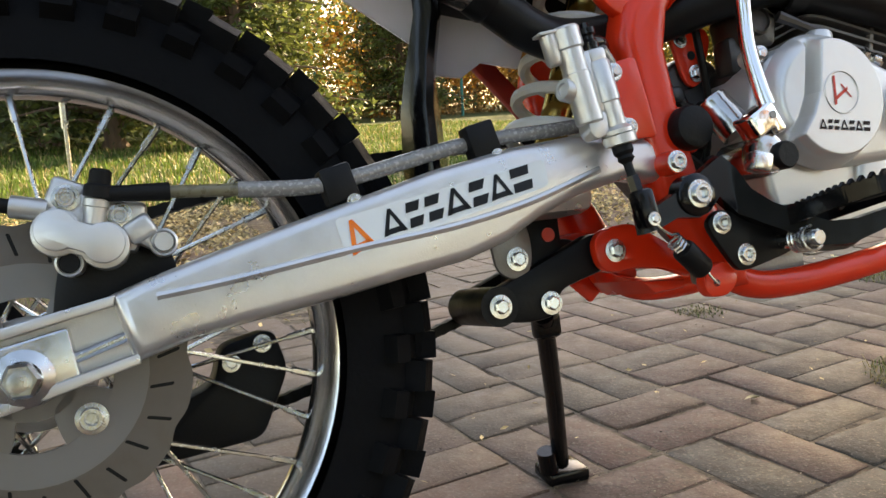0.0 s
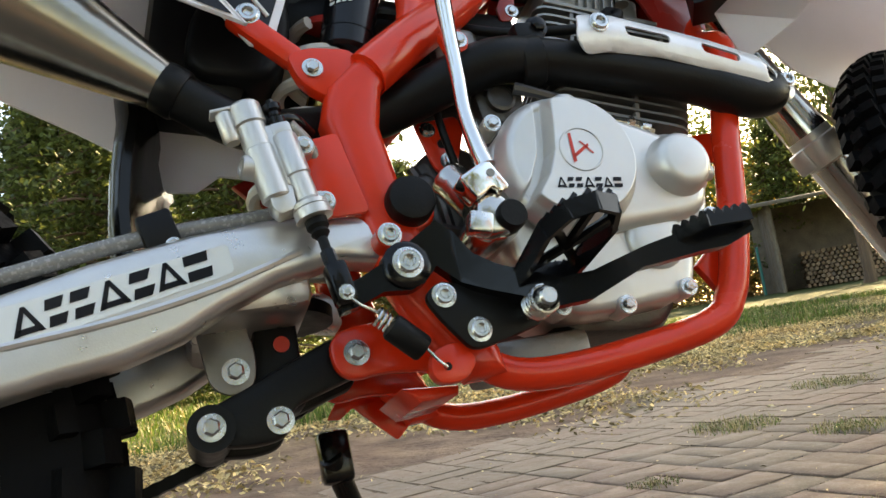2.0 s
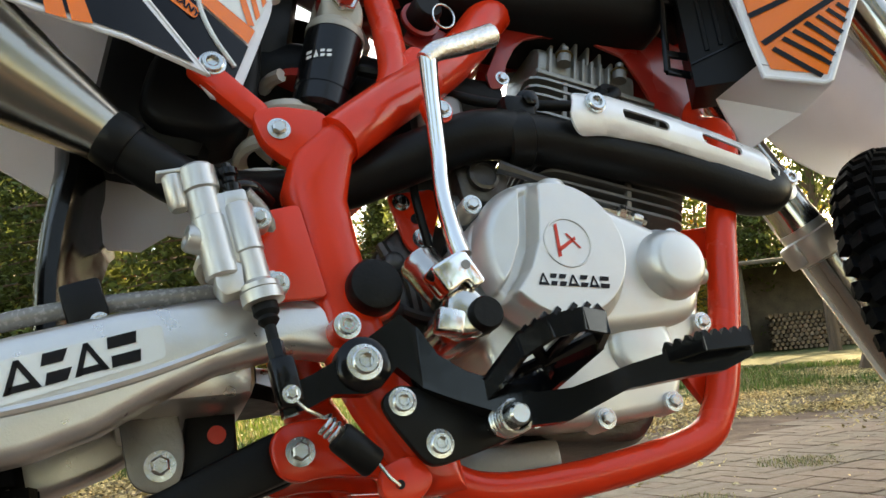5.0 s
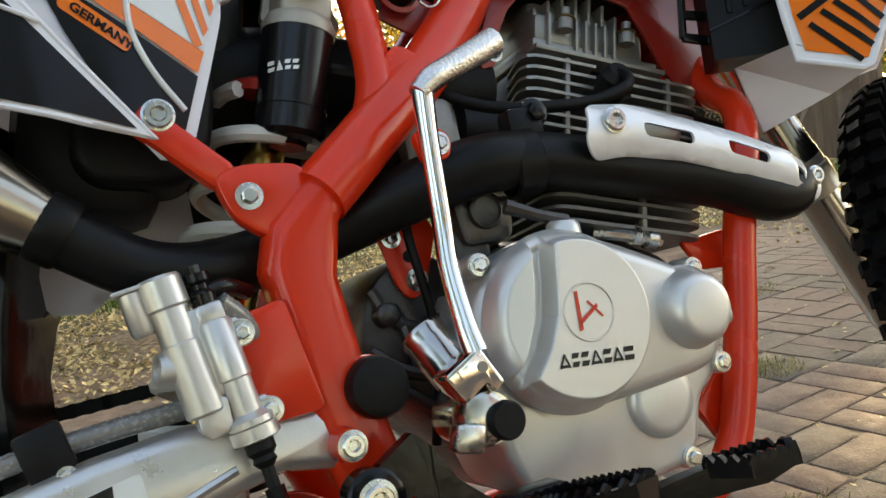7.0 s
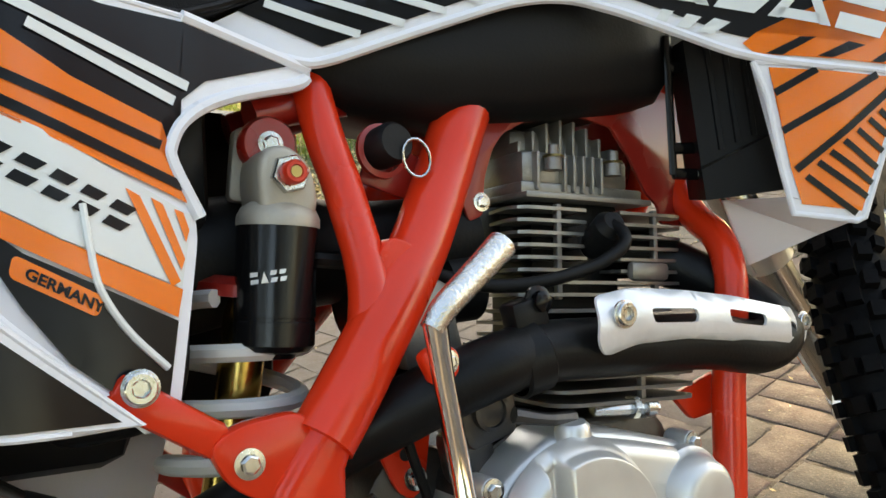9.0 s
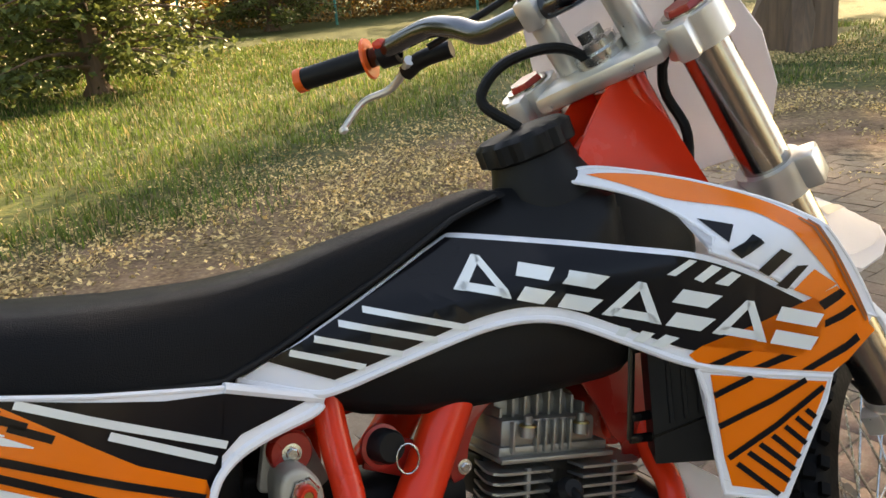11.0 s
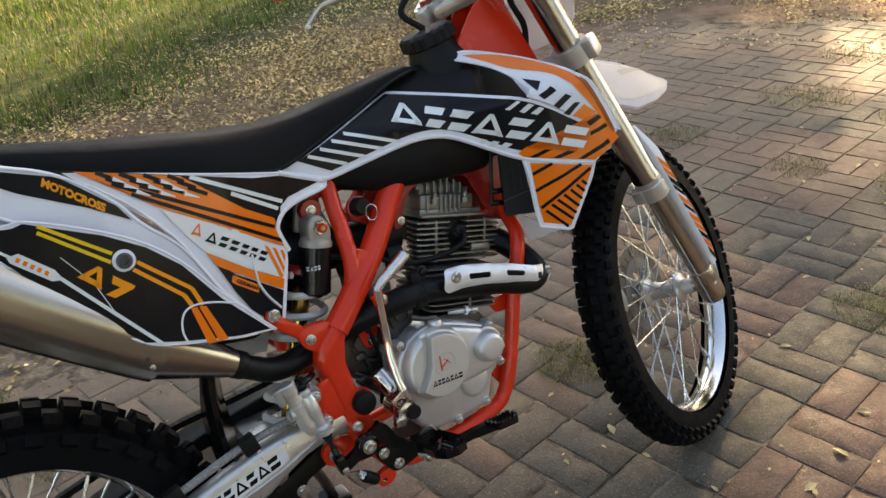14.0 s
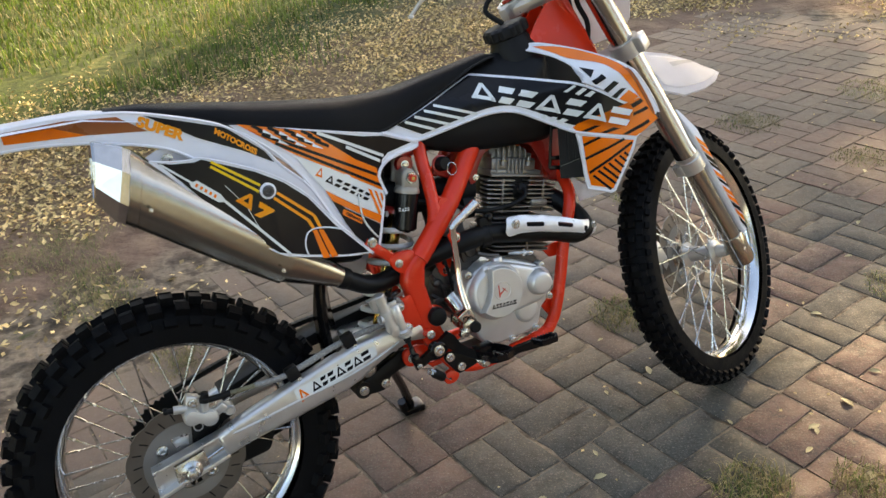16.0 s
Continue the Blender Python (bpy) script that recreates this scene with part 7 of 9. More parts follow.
graphic([ribbon((0.402, 0.924), (0.537, 0.841), 0.0062),
         ribbon((0.455, 0.882), (0.526, 0.833), 0.0062),
         ribbon((0.299, 0.953), (0.314, 0.942), 0.006, 0.001),
         ribbon((0.311, 0.940), (0.328, 0.929), 0.006, 0.001),
         ribbon((0.324, 0.927), (0.341, 0.915), 0.006, 0.001),
         ribbon((0.329, 0.942), (0.345, 0.931), 0.006, 0.001),
         ribbon((0.342, 0.929), (0.359, 0.917), 0.006, 0.001),
         ribbon((0.356, 0.915), (0.374, 0.903), 0.006, 0.001),
         ribbon((0.361, 0.931), (0.377, 0.919), 0.006, 0.001),
         ribbon((0.374, 0.917), (0.392, 0.905), 0.006, 0.001),
         ribbon((0.388, 0.903), (0.407, 0.891), 0.006, 0.001)], PANS, D_WHITE, side, 0.0028)
graphic([[(0.348, 0.892), (0.447, 0.826), (0.519, 0.764), (0.502, 0.724), (0.444, 0.766), (0.392, 0.810), (0.371, 0.845)]], PANS, D_WHITE, side, 0.0018)
graphic([[(0.391, 0.810), (0.444, 0.765), (0.502, 0.723), (0.495, 0.708), (0.426, 0.764), (0.401, 0.785)],
         [(0.484, 0.787), (0.491, 0.781), (0.502, 0.728), (0.496, 0.726)],
         [(0.497, 0.779), (0.503, 0.774), (0.508, 0.740), (0.504, 0.734)],
         [(0.509, 0.770), (0.514, 0.767), (0.515, 0.756), (0.511, 0.749)]], PANS, D_ORANGE, side, 0.0026)
graphic([[(0.397, 0.797), (0.425, 0.762), (0.495, 0.706), (0.476, 0.659), (0.466, 0.658), (0.433, 0.700), (0.418, 0.734), (0.407, 0.767)]], PANS, D_BLACK, side, 0.0016)
graphic([rounded([(0.420, 0.763), (0.458, 0.730), (0.452, 0.720), (0.415, 0.752)], 0.004)], PANS, D_ORANGE, side, 0.0022)
gd = Vector((0.030, -0.026)).normalized()
lettering("GERMANY", 0.0092, lambda u, v: (0.4220 + gd.x * u - gd.y * v * 0.7, 0.7500 + gd.y * u + gd.x * v), D_BLACK, side, PANS, 0.0028)
graphic(band((0.395, 0.827), (0.478, 0.761), 0.016, hollow(0, 0.17) + slab(0.20, 0.34) + slab(0.37, 0.51) + slab(0.54, 0.67) + slab(0.70, 0.83) + slab(0.86, 1.0)), PANS, D_BLACK, side, 0.0026, "dark model mark of plain shapes", "emblem")
graphic(band((0.378, 0.844), (0.391, 0.835), 0.018, hollow(0, 1)), PANS, D_ORANGE, side, 0.0026)
SWEEP = [(0.459, 0.782), (0.457, 0.758), (0.457, 0.734), (0.466, 0.708), (0.482, 0.682)]
bm = bmesh.new()
edge_bead(bm, [tuple(q)[:2] for q in catmull([Vector((x, z, 0)) for x, z in SWEEP], 5)], PANS, 0.0022, 0.0024, False)
part("white_line", bm, D_WHITE, side)
bolt(side, 0.463, -0.110, 0.677, SCREW, scale=0.95)
TAIL = [(-0.40, 1.02), (-0.25, 1.045), (-0.131, 1.056), (-0.040, 1.055), (0.040, 1.046), (0.088, 1.036), (0.169, 1.007), (0.235, 0.979), (0.296, 0.918), (0.314, 0.882), (0.352, 0.842), (0.372, 0.808), (0.400, 0.735), (0.446, 0.678),
        (0.398, 0.710), (0.330, 0.800), (0.270, 0.862), (0.215, 0.906), (0.169, 0.928), (0.127, 0.963), (0.04, 0.992), (-0.051, 1.012), (-0.138, 1.020), (-0.25, 1.015), (-0.40, 0.995)]
tail = panel("rear_fender", "long white rear fender with orange print", soft(TAIL), PANS, WHITEPL, 0.003)
graphic([[(0.10, 1.028), (0.169, 1.001), (0.233, 0.975), (0.292, 0.916), (0.306, 0.890), (0.255, 0.925), (0.18, 0.968)]], PANS, D_BLACK, tail, 0.0012)
graphic([[(-0.131, 1.050), (-0.03, 1.048), (0.055, 1.036), (0.10, 1.0), (0.0, 1.016), (-0.131, 1.030)]], PANS, D_BROWN, tail, 0.0012)
graphic([[(-0.131, 1.044), (-0.05, 1.040), (0.0, 1.016), (-0.131, 1.030)]], PANS, D_ORANGE, tail, 0.0018)
sdv = Vector((0.064, -0.040)).normalized()
lettering("SUPER", 0.029, lambda u, v: (0.083 + sdv.x * u - sdv.y * v * 0.5, 1.014 + sdv.y * u + sdv.x * v), D_AMBER, tail, PANS, 0.0026, 0.2)
mdv = Vector((0.066, -0.058)).normalized()
lettering("MOTOCROSS", 0.0142, lambda u, v: (0.210 + mdv.x * u - mdv.y * v * 0.5, 0.970 + mdv.y * u + mdv.x * v * 1.4), D_AMBER, tail, PANS, 0.0026, 0.2)
bm = bmesh.new()
loft(bm, [[(x, -0.115 + 0.03 * min(1, max(0, -x)), z - 0.004), (x, -0.06, z + 0.006), (x, 0, z + 0.012), (x, 0.06, z + 0.006), (x, 0.115, z - 0.004), (x, 0.06, z), (x, 0, z + 0.006), (x, -0.06, z)] for x, z in ((0.10, 1.02), (0.0, 1.045), (-0.13, 1.050), (-0.25, 1.04), (-0.42, 1.01))])
part("fender_top", bm, WHITEPL, tail)
bm = bmesh.new()
prism(bm, rounded([(0.06, 0.945), (0.11, 0.965), (0.17, 0.935), (0.15, 0.915)], 0.008), -0.105, -0.100, 0.001)
part("hanger", bm, GREYPL, tail)
bolt(tail, 0.118, -0.107, 0.942, SOCKET, scale=0.9)
LOW = [(0.084, 0.950), (0.118, 0.940), (0.157, 0.934), (0.171, 0.937), (0.261, 0.892), (0.310, 0.857), (0.350, 0.815), (0.392, 0.745), (0.458, 0.659), (0.390, 0.677), (0.319, 0.699), (0.262, 0.720), (0.183, 0.812), (0.122, 0.904)]
low = panel("exhaust_side_panel", "black lower side panel with yellow lines beside the silencer", soft(LOW), LOWS, WHITEPL, 0.0020)
graphic([[(0.097, 0.944), (0.120, 0.936), (0.158, 0.930), (0.172, 0.932), (0.259, 0.887), (0.307, 0.853), (0.346, 0.812), (0.387, 0.743), (0.448, 0.665), (0.388, 0.681), (0.320, 0.703), (0.265, 0.7245), (0.1865, 0.815), (0.1255, 0.905)]], LOWS, D_BLACK, low, 0.0012)
graphic([ribbon((0.187, 0.924), (0.262, 0.860), 0.0048),
         ribbon((0.184, 0.916), (0.257, 0.849), 0.0048)], LOWS, D_YELLOW, low, 0.0022)
graphic([ribbon((0.289, 0.838), (0.349, 0.775), 0.0056),
         ribbon((0.281, 0.830), (0.336, 0.769), 0.0056),
         ribbon((0.349, 0.775), (0.357, 0.745), 0.0064),
         ribbon((0.336, 0.769), (0.342, 0.750), 0.0064)], LOWS, D_AMBER, low, 0.0022)
graphic([[(0.339, 0.747), (0.348, 0.746), (0.361, 0.684), (0.347, 0.687)],
         [(0.351, 0.745), (0.361, 0.742), (0.378, 0.682), (0.364, 0.683)]], LOWS, D_ORANGE, low, 0.0022)
graphic([ribbon((0.100, 0.941), (0.145, 0.895), 0.0038),
         [(0.1405, 0.896), (0.155, 0.897), (0.189, 0.862), (0.193, 0.852), (0.189, 0.847), (0.181, 0.849), (0.142, 0.888)],
         ribbon((0.189, 0.853), (0.287, 0.713), 0.005),
         ribbon((0.228, 0.829), (0.240, 0.784), 0.0012),
         ribbon((0.200, 0.876), (0.228, 0.829), 0.0010)], LOWS, D_WHITE, low, 0.0022)
graphic([ribbon((0.150 + 0.0066 * k, 0.8905 - 0.0068 * k), (0.1535 + 0.0066 * k, 0.8870 - 0.0068 * k), 0.0060) for k in range(5)], LOWS, D_ORANGE, low, 0.0028, "orange bar of unreadable print", "print_bar")
graphic(band((0.211, 0.844), (0.234, 0.817), 0.026, hollow(0, 1, 0.3)) + [[(0.254, 0.831), (0.277, 0.807), (0.273, 0.804), (0.247, 0.800), (0.237, 0.809), (0.258, 0.812), (0.249, 0.821)]], LOWS, D_AMBER, low, 0.0024, "orange mark of plain shapes", "emblem")
bm = bmesh.new()
lathe(bm, [(0.0095, 0), (0.0155, 0.001), (0.0155, 0.003), (0.0095, 0.005)], (0.2735, -0.152, 0.846), seg=28)
part("bolt_surround", bm, WHITEPL, low)
bolt(low, 0.2735, -0.155, 0.846, SCREW_DARK, scale=1.0)
edge = [(0.404, 0.729), (0.376, 0.742), (0.350, 0.749), (0.332, 0.747), (0.322, 0.735), (0.318, 0.717), (0.321, 0.698)]
bm = bmesh.new()
edge_bead(bm, [tuple(q)[:2] for q in catmull([Vector((x, z, 0)) for x, z in edge], 4)], LOWS, 0.0016, 0.002, False)
part("trim_line", bm, WHITEPL, low)
# rear mudguard below and inner guard
AIRSIDE = [(0.413, 0.695), (0.425, 0.728), (0.515, 0.755), (0.510, 0.700), (0.500, 0.662), (0.480, 0.640), (0.425, 0.646), (0.412, 0.658), (0.408, 0.672)]
bm = bmesh.new()
skin(bm, [(0.30, 0.90), (0.49, 0.72), (0.49, 0.62), (0.470, 0.578), (0.430, 0.586), (0.408, 0.586), (0.406, 0.571), (0.381, 0.574), (0.352, 0.612), (0.306, 0.644), (0.259, 0.674), (0.213, 0.704), (0.14, 0.755), (0.06, 0.84), (0.04, 0.90), (0.16, 0.90)], lambda x, z: 0.018, 0, 0.004)
part("inner_fender", bm, THINWHITE, tail, "greyish white inner fender")
bm = bmesh.new()
secs = []
for cz, xr, xf, yr, yf in ((0.420, 0.330, 0.372, 0.004, -0.010), (0.480, 0.326, 0.372, 0.000, 0.000), (0.530, 0.327, 0.373, -0.010, 0.004), (0.566, 0.332, 0.382, -0.022, 0.030), (0.576, 0.334, 0.386, -0.026, 0.047), (0.620, 0.344, 0.384, -0.034, 0.047), (0.700, 0.345, 0.388, -0.034, 0.047)):
    secs.append([(xr, yr, cz), (xr + 0.003, (yr - 0.050) / 2, cz), (xr + 0.007, -0.047, cz), (xr + 0.012, -0.052, cz), (xr + 0.020, -0.050, cz), (xr + 0.024, -0.043, cz), (xr + 0.029, -0.030, cz), (xf, yf, cz), (xf - 0.005, yf, cz), (xr + 0.023, -0.028, cz), (xr + 0.014, -0.040, cz), (xr + 0.008, (yr - 0.036) / 2, cz), (xr + 0.005, yr, cz)])
loft(bm, secs)
part("mud_flap", bm, GLOSS, bike, "glossy black inner mudguard before the rear tyre")
bm = bmesh.new()
block(bm, (0.48, 0.02, 0.82), (0.16, 0.10, 0.16), Matrix.Rotation(radians(12), 4, "Y"), 0.02)
box_back = part("air_box_back", bm, BLACKPL, bike, "black back of the air box")
for c_, d_, a_ in (((0.520, 0.085, 0.745), (0.19, 0.08, 0.24), 14), ((0.43, 0.0, 0.72), (0.10, 0.10, 0.18), 12)):
    bm = bmesh.new()
    block(bm, c_, d_, Matrix.Rotation(radians(a_), 4, "Y"), 0.02)
    part("chamber", bm, BLACKPL, box_back)
bm = bmesh.new()
prism(bm, rounded(AIRSIDE, 0.02), -0.064, 0.0, 0.010, 3)
part("air_box", bm, BLACKPL, bike, "black plastic air box behind the shock")
# radiator scoop and louvre behind the shroud
def scoop_at(u, v, d=0.0):
    """A point on the scoop's outer face: u across to the shroud, v upwards."""
    lo = Vector((0.9387, -0.100, 0.6858)).lerp(Vector((1.0350, -0.158, 0.6750)), u)
    hi = Vector((0.9560, -0.096, 0.8230)).lerp(Vector((1.0450, -0.158, 0.8100)), u)
    return lo.lerp(hi, v) + Vector((-0.52, -0.85, 0.0)) * d


bm = bmesh.new()
loft(bm, [[scoop_at(u, v) for v in (0, 0.05, 0.5, 0.95, 1)] + [scoop_at(u, v, -0.050) for v in (1, 0.5, 0)] for u in (0, 0.02, 0.5, 0.98, 1)])
scoop = part("air_scoop", bm, BLACKPL, bike, "black fluted scoop inside the shroud")
for k in range(6):
    bm = bmesh.new()
    u = 0.14 + 0.13 * k
    loft(bm, [[scoop_at(u, v, -0.001), scoop_at(u + 0.012, v, 0.0022), scoop_at(u + 0.045, v, 0.0022), scoop_at(u + 0.057, v, -0.001)] for v in (0.30 + 0.03 * k, 0.6, 0.97)])
    part("flute", bm, BLACKPL, scoop)
bm = bmesh.new()
loft(bm, [[scoop_at(u, 0.20 + 0.28 * u - 0.008, -0.001), scoop_at(u, 0.20 + 0.28 * u - 0.006, 0.0016), scoop_at(u, 0.20 + 0.28 * u + 0.010, 0.0016), scoop_at(u, 0.20 + 0.28 * u + 0.012, -0.001)] for u in (0, 0.5, 1)])
part("seam", bm, GLOSS, scoop)
bm = bmesh.new()
tube(bm, [(0.9500, -0.085, 0.8300), (0.9370, -0.085, 0.7750), (0.9230, -0.085, 0.7130)], 0.0042, 10, flat=0.6)
bracket = part("scoop_bracket", bm, GLOSS, bike, "thin black bracket beside the scoop")
for z0, z1, x0 in ((0.803, 0.800, 0.944), (0.735, 0.730, 0.928), (0.714, 0.707, 0.923)):
    bm = bmesh.new()
    tube(bm, [(x0, -0.085, z0), (x0 + 0.032, -0.088, z1)], 0.0050, 8, 1, flat=0.6)
    part("arm", bm, GLOSS, bracket)
bolt(bracket, 0.9560, -0.090, 0.7075, BOLT_S, scale=1.1)

# ---- side stand ----
bm = bmesh.new()
tube(bm, [(0.500, 0.095, 0.312), (0.549, 0.195, 0.202), (0.590, 0.285, 0.094)], 0.0115, seg=14, n=1)
block(bm, (0.506, 0.104, 0.312), (0.032, 0.022, 0.052), None, 0.006)
stand = part("side_stand", bm, GLOSS, bike, "black side stand resting on the bricks")
bm = bmesh.new()
block(bm, (0.597, 0.300, 0.078), (0.062, 0.054, 0.020), Matrix.Rotation(TIP, 4, "X"), 0.006)
tube(bm, [(0.568, 0.278, 0.088), (0.562, 0.268, 0.118)], 0.013, 12, 1)
part("stand_foot", bm, GLOSS, stand)

# ---- front end, turned left ----
def front(name, bm, material, parent=None, label="", smooth=35):
    bmesh.ops.transform(bm, matrix=TURNED, verts=bm.verts)
    return part(name, bm, material, parent or bike, label, smooth)


FWD = Vector((math.cos(RAKE), 0, math.sin(RAKE)))
OFFS = 0.002
leg_top = AXIS_TOP + FWD * OFFS + AXIS * 0.030
hub_along = (FRONT_LOCAL - AXIS_TOP).dot(AXIS)


def leg(y, h):
    """A point on a fork leg's centre line, h metres below its top."""
    q = leg_top - AXIS * h
    return Vector((q.x, y, q.z))


LEN = leg_top.dot(AXIS) - (AXIS_TOP.dot(AXIS) + hub_along)
for y in (-0.104, 0.104):
    bm = bmesh.new()
    lathe(bm, [(0, 0), (0.0265, 0.0), (0.0275, 0.52), (0.029, 0.525), (0.029, 0.57), (0, 0.57)], leg(y, 0.0), -AXIS, 28)
    fork = front("fork_leg", bm, FORK, None, "silver inverted fork leg")
    bm = bmesh.new()
    lathe(bm, [(0.0275, 0.534), (0.0295, 0.535), (0.0295, 0.546), (0.0315, 0.548), (0.0315, 0.582), (0.0245, 0.585)], leg(y, 0), -AXIS, 28)
    block(bm, leg(y, 0.563) - FWD * 0.022 + Vector((0, 0.022, 0)), (0.022, 0.024, 0.032), Matrix.Rotation(-RAKE, 4, "Y"), 0.004)
    front("seal_collar", bm, ALLOY, fork)
    bm = bmesh.new()
    lathe(bm, [(0, 0.57), (0.0245, 0.57), (0.0245, LEN - 0.04), (0, LEN - 0.04)], leg(y, 0), -AXIS, 24)
    front("lower_tube", bm, FORK, fork)
    bm = bmesh.new()
    lathe(bm, [(0, LEN - 0.045), (0.0265, LEN - 0.045), (0.0275, LEN - 0.042), (0.0285, LEN + 0.036), (0.025, LEN + 0.046), (0, LEN + 0.047)], leg(y, 0), -AXIS, 28)
    block(bm, leg(y, LEN) + FWD * 0.012, (0.04, 0.030, 0.05), Matrix.Rotation(RAKE, 4, "Y"), 0.008)
    front("axle_clamp", bm, FORK, fork, "grey axle clamp")
    # guard
    g0, g1 = leg(y, 0.42), leg(y, LEN - 0.035)

    out_y = -1 if y < 0 else 1

    def guard_at(t, v, out=0.0, g0=g0, g1=g1, s=out_y):
        """A point on the guard: t down the leg, v from the flange beside the tube over the striped flank to the front."""
        wide = min(1.0, 0.30 + 4 * t) * (1 - 0.35 * max(0.0, t - 0.85) / 0.15)
        f = float(np.interp(v, [0, 0.2, 0.26, 0.75, 1], [0.014, 0.012, 0.014, 0.034, 0.038]))
        a = float(np.interp(v, [0, 0.2, 0.26, 0.75, 1], [0.022, 0.034, 0.036, 0.040, 0.016]))
        return g0.lerp(g1, t) + FWD * (0.016 + (f - 0.016) * wide) + Vector((0, s * (0.020 + (a - 0.020) * wide + out), 0))

    vv = [0, 0.1, 0.2, 0.23, 0.26, 0.4, 0.55, 0.7, 0.75, 0.85, 1.0]
    bm = bmesh.new()
    loft(bm, [[guard_at(k / 16, q) for q in vv] + [guard_at(k / 16, q, -0.003) for q in vv[::-1]] for k in range(17)])
    guard = front("fork_guard", bm, WHITEPL, fork, "white fork guard with orange stripes", 60)
    for k in range(11):
        bm = bmesh.new()
        t0 = 0.20 + 0.066 * k
        grid = [[bm.verts.new(guard_at(t0 + (0.034 if k in (3, 5) else 0.052) * a + 0.10 * v, 0.285 + 0.45 * v, 0.0012)) for v in (0, 0.25, 0.5, 0.75, 1.0)] for a in (0, 1)]
        for a in range(4):
            bm.faces.new((grid[0][a], grid[0][a + 1], grid[1][a + 1], grid[1][a]))
        front("graphic", bm, D_BLACK if k in (2, 3, 5, 8, 10) else D_ORANGE, guard)
    bm = bmesh.new()
    lathe(bm, [(0, -0.006), (0.020, -0.006), (0.022, -0.002), (0.022, 0.004), (0, 0.004)], leg(y, 0), -AXIS, 6)
    front("fork_cap", bm, DARKRED_AND_SHADE, fork, "red fork cap")
# triple clamps
for h, nm in ((0.022, "upper_clamp"), (0.215, "lower_clamp")):
    bm = bmesh.new()
    for y in (-0.104, 0.104):
        lathe(bm, [(0.026, -0.018), (0.036, -0.018), (0.036, 0.020), (0.026, 0.020)], leg(y, h), -AXIS, 28, True)
        block(bm, leg(y, h) + (Vector((0, 0.040 if y > 0 else -0.040, 0)) if nm == "lower_clamp" else FWD * -0.034), (0.034, 0.024, 0.040), Matrix.Rotation(-RAKE, 4, "Y"), 0.005)
    q = leg(0, h) - FWD * 0.020
    block(bm, q, (0.055, 0.165, 0.024), Matrix.Rotation(-RAKE, 4, "Y"), 0.010)
    clamp = front(nm, bm, ALLOY, None, "cast silver triple clamp")
    for y in (-0.104, 0.104):
        p = TURNED @ (leg(y, h) + FWD * 0.046)
bm = bmesh.new()
lathe(bm, [(0, 0.0), (0.024, 0.0), (0.024, 0.008), (0.030, 0.010), (0.030, 0.040), (0, 0.04)], AXIS_TOP + AXIS * 0.042, -AXIS, 28)
lathe(bm, [(0, 0), (0.016, 0), (0.016, -0.012), (0, -0.013)], AXIS_TOP + AXIS * 0.044, -AXIS, 6)
front("stem_nut", bm, ZINC, None, "zinc stem nut and bearing cap")
# handlebar and risers
BAR = AXIS_TOP + AXIS * 0.098 + FWD * 0.004
for y in (-0.045, 0.045):
    bm = bmesh.new()
    base = AXIS_TOP + AXIS * 0.02 + FWD * 0.008 + Vector((0, y, 0))
    top = BAR + Vector((0, y, 0))
    tube(bm, [base, top], 0.016, 16, 1)
    block(bm, top + AXIS * 0.004, (0.046, 0.026, 0.038), Matrix.Rotation(-RAKE, 4, "Y"), 0.006)
    riser = front("bar_clamp", bm, ALLOY, None, "cast silver handlebar clamp")
    bm = bmesh.new()
    for sx in (-0.015, 0.015):
        lathe(bm, [(0, 0), (0.0055, 0), (0.0055, 0.008), (0, 0.008)], top + AXIS * 0.022 + FWD * sx, AXIS, 6)
    front("clamp_bolt", bm, ZINC, riser)
BACK = TURNED.inverted()
bar_line = [BACK @ Vector(q) for q in ((1.0, 0, 1.172), (0.988, 0.075, 1.168), (0.975, 0.14, 1.165), (0.972, 0.20, 1.185), (0.970, 0.27, 1.200), (0.956, 0.35, 1.196), (0.940, 0.400, 1.188), (0.855, 0.485, 1.180))]
bm = bmesh.new()
tube(bm, [Vector((q.x, -q.y, q.z)) for q in bar_line[:0:-1]] + bar_line, 0.0142, 16)
bar = front("handlebar", bm, mat("dark_polished_bar", (0.10, 0.105, 0.115), 0.16, 1.0, vary=0.1), None, "dark polished steel handlebar")
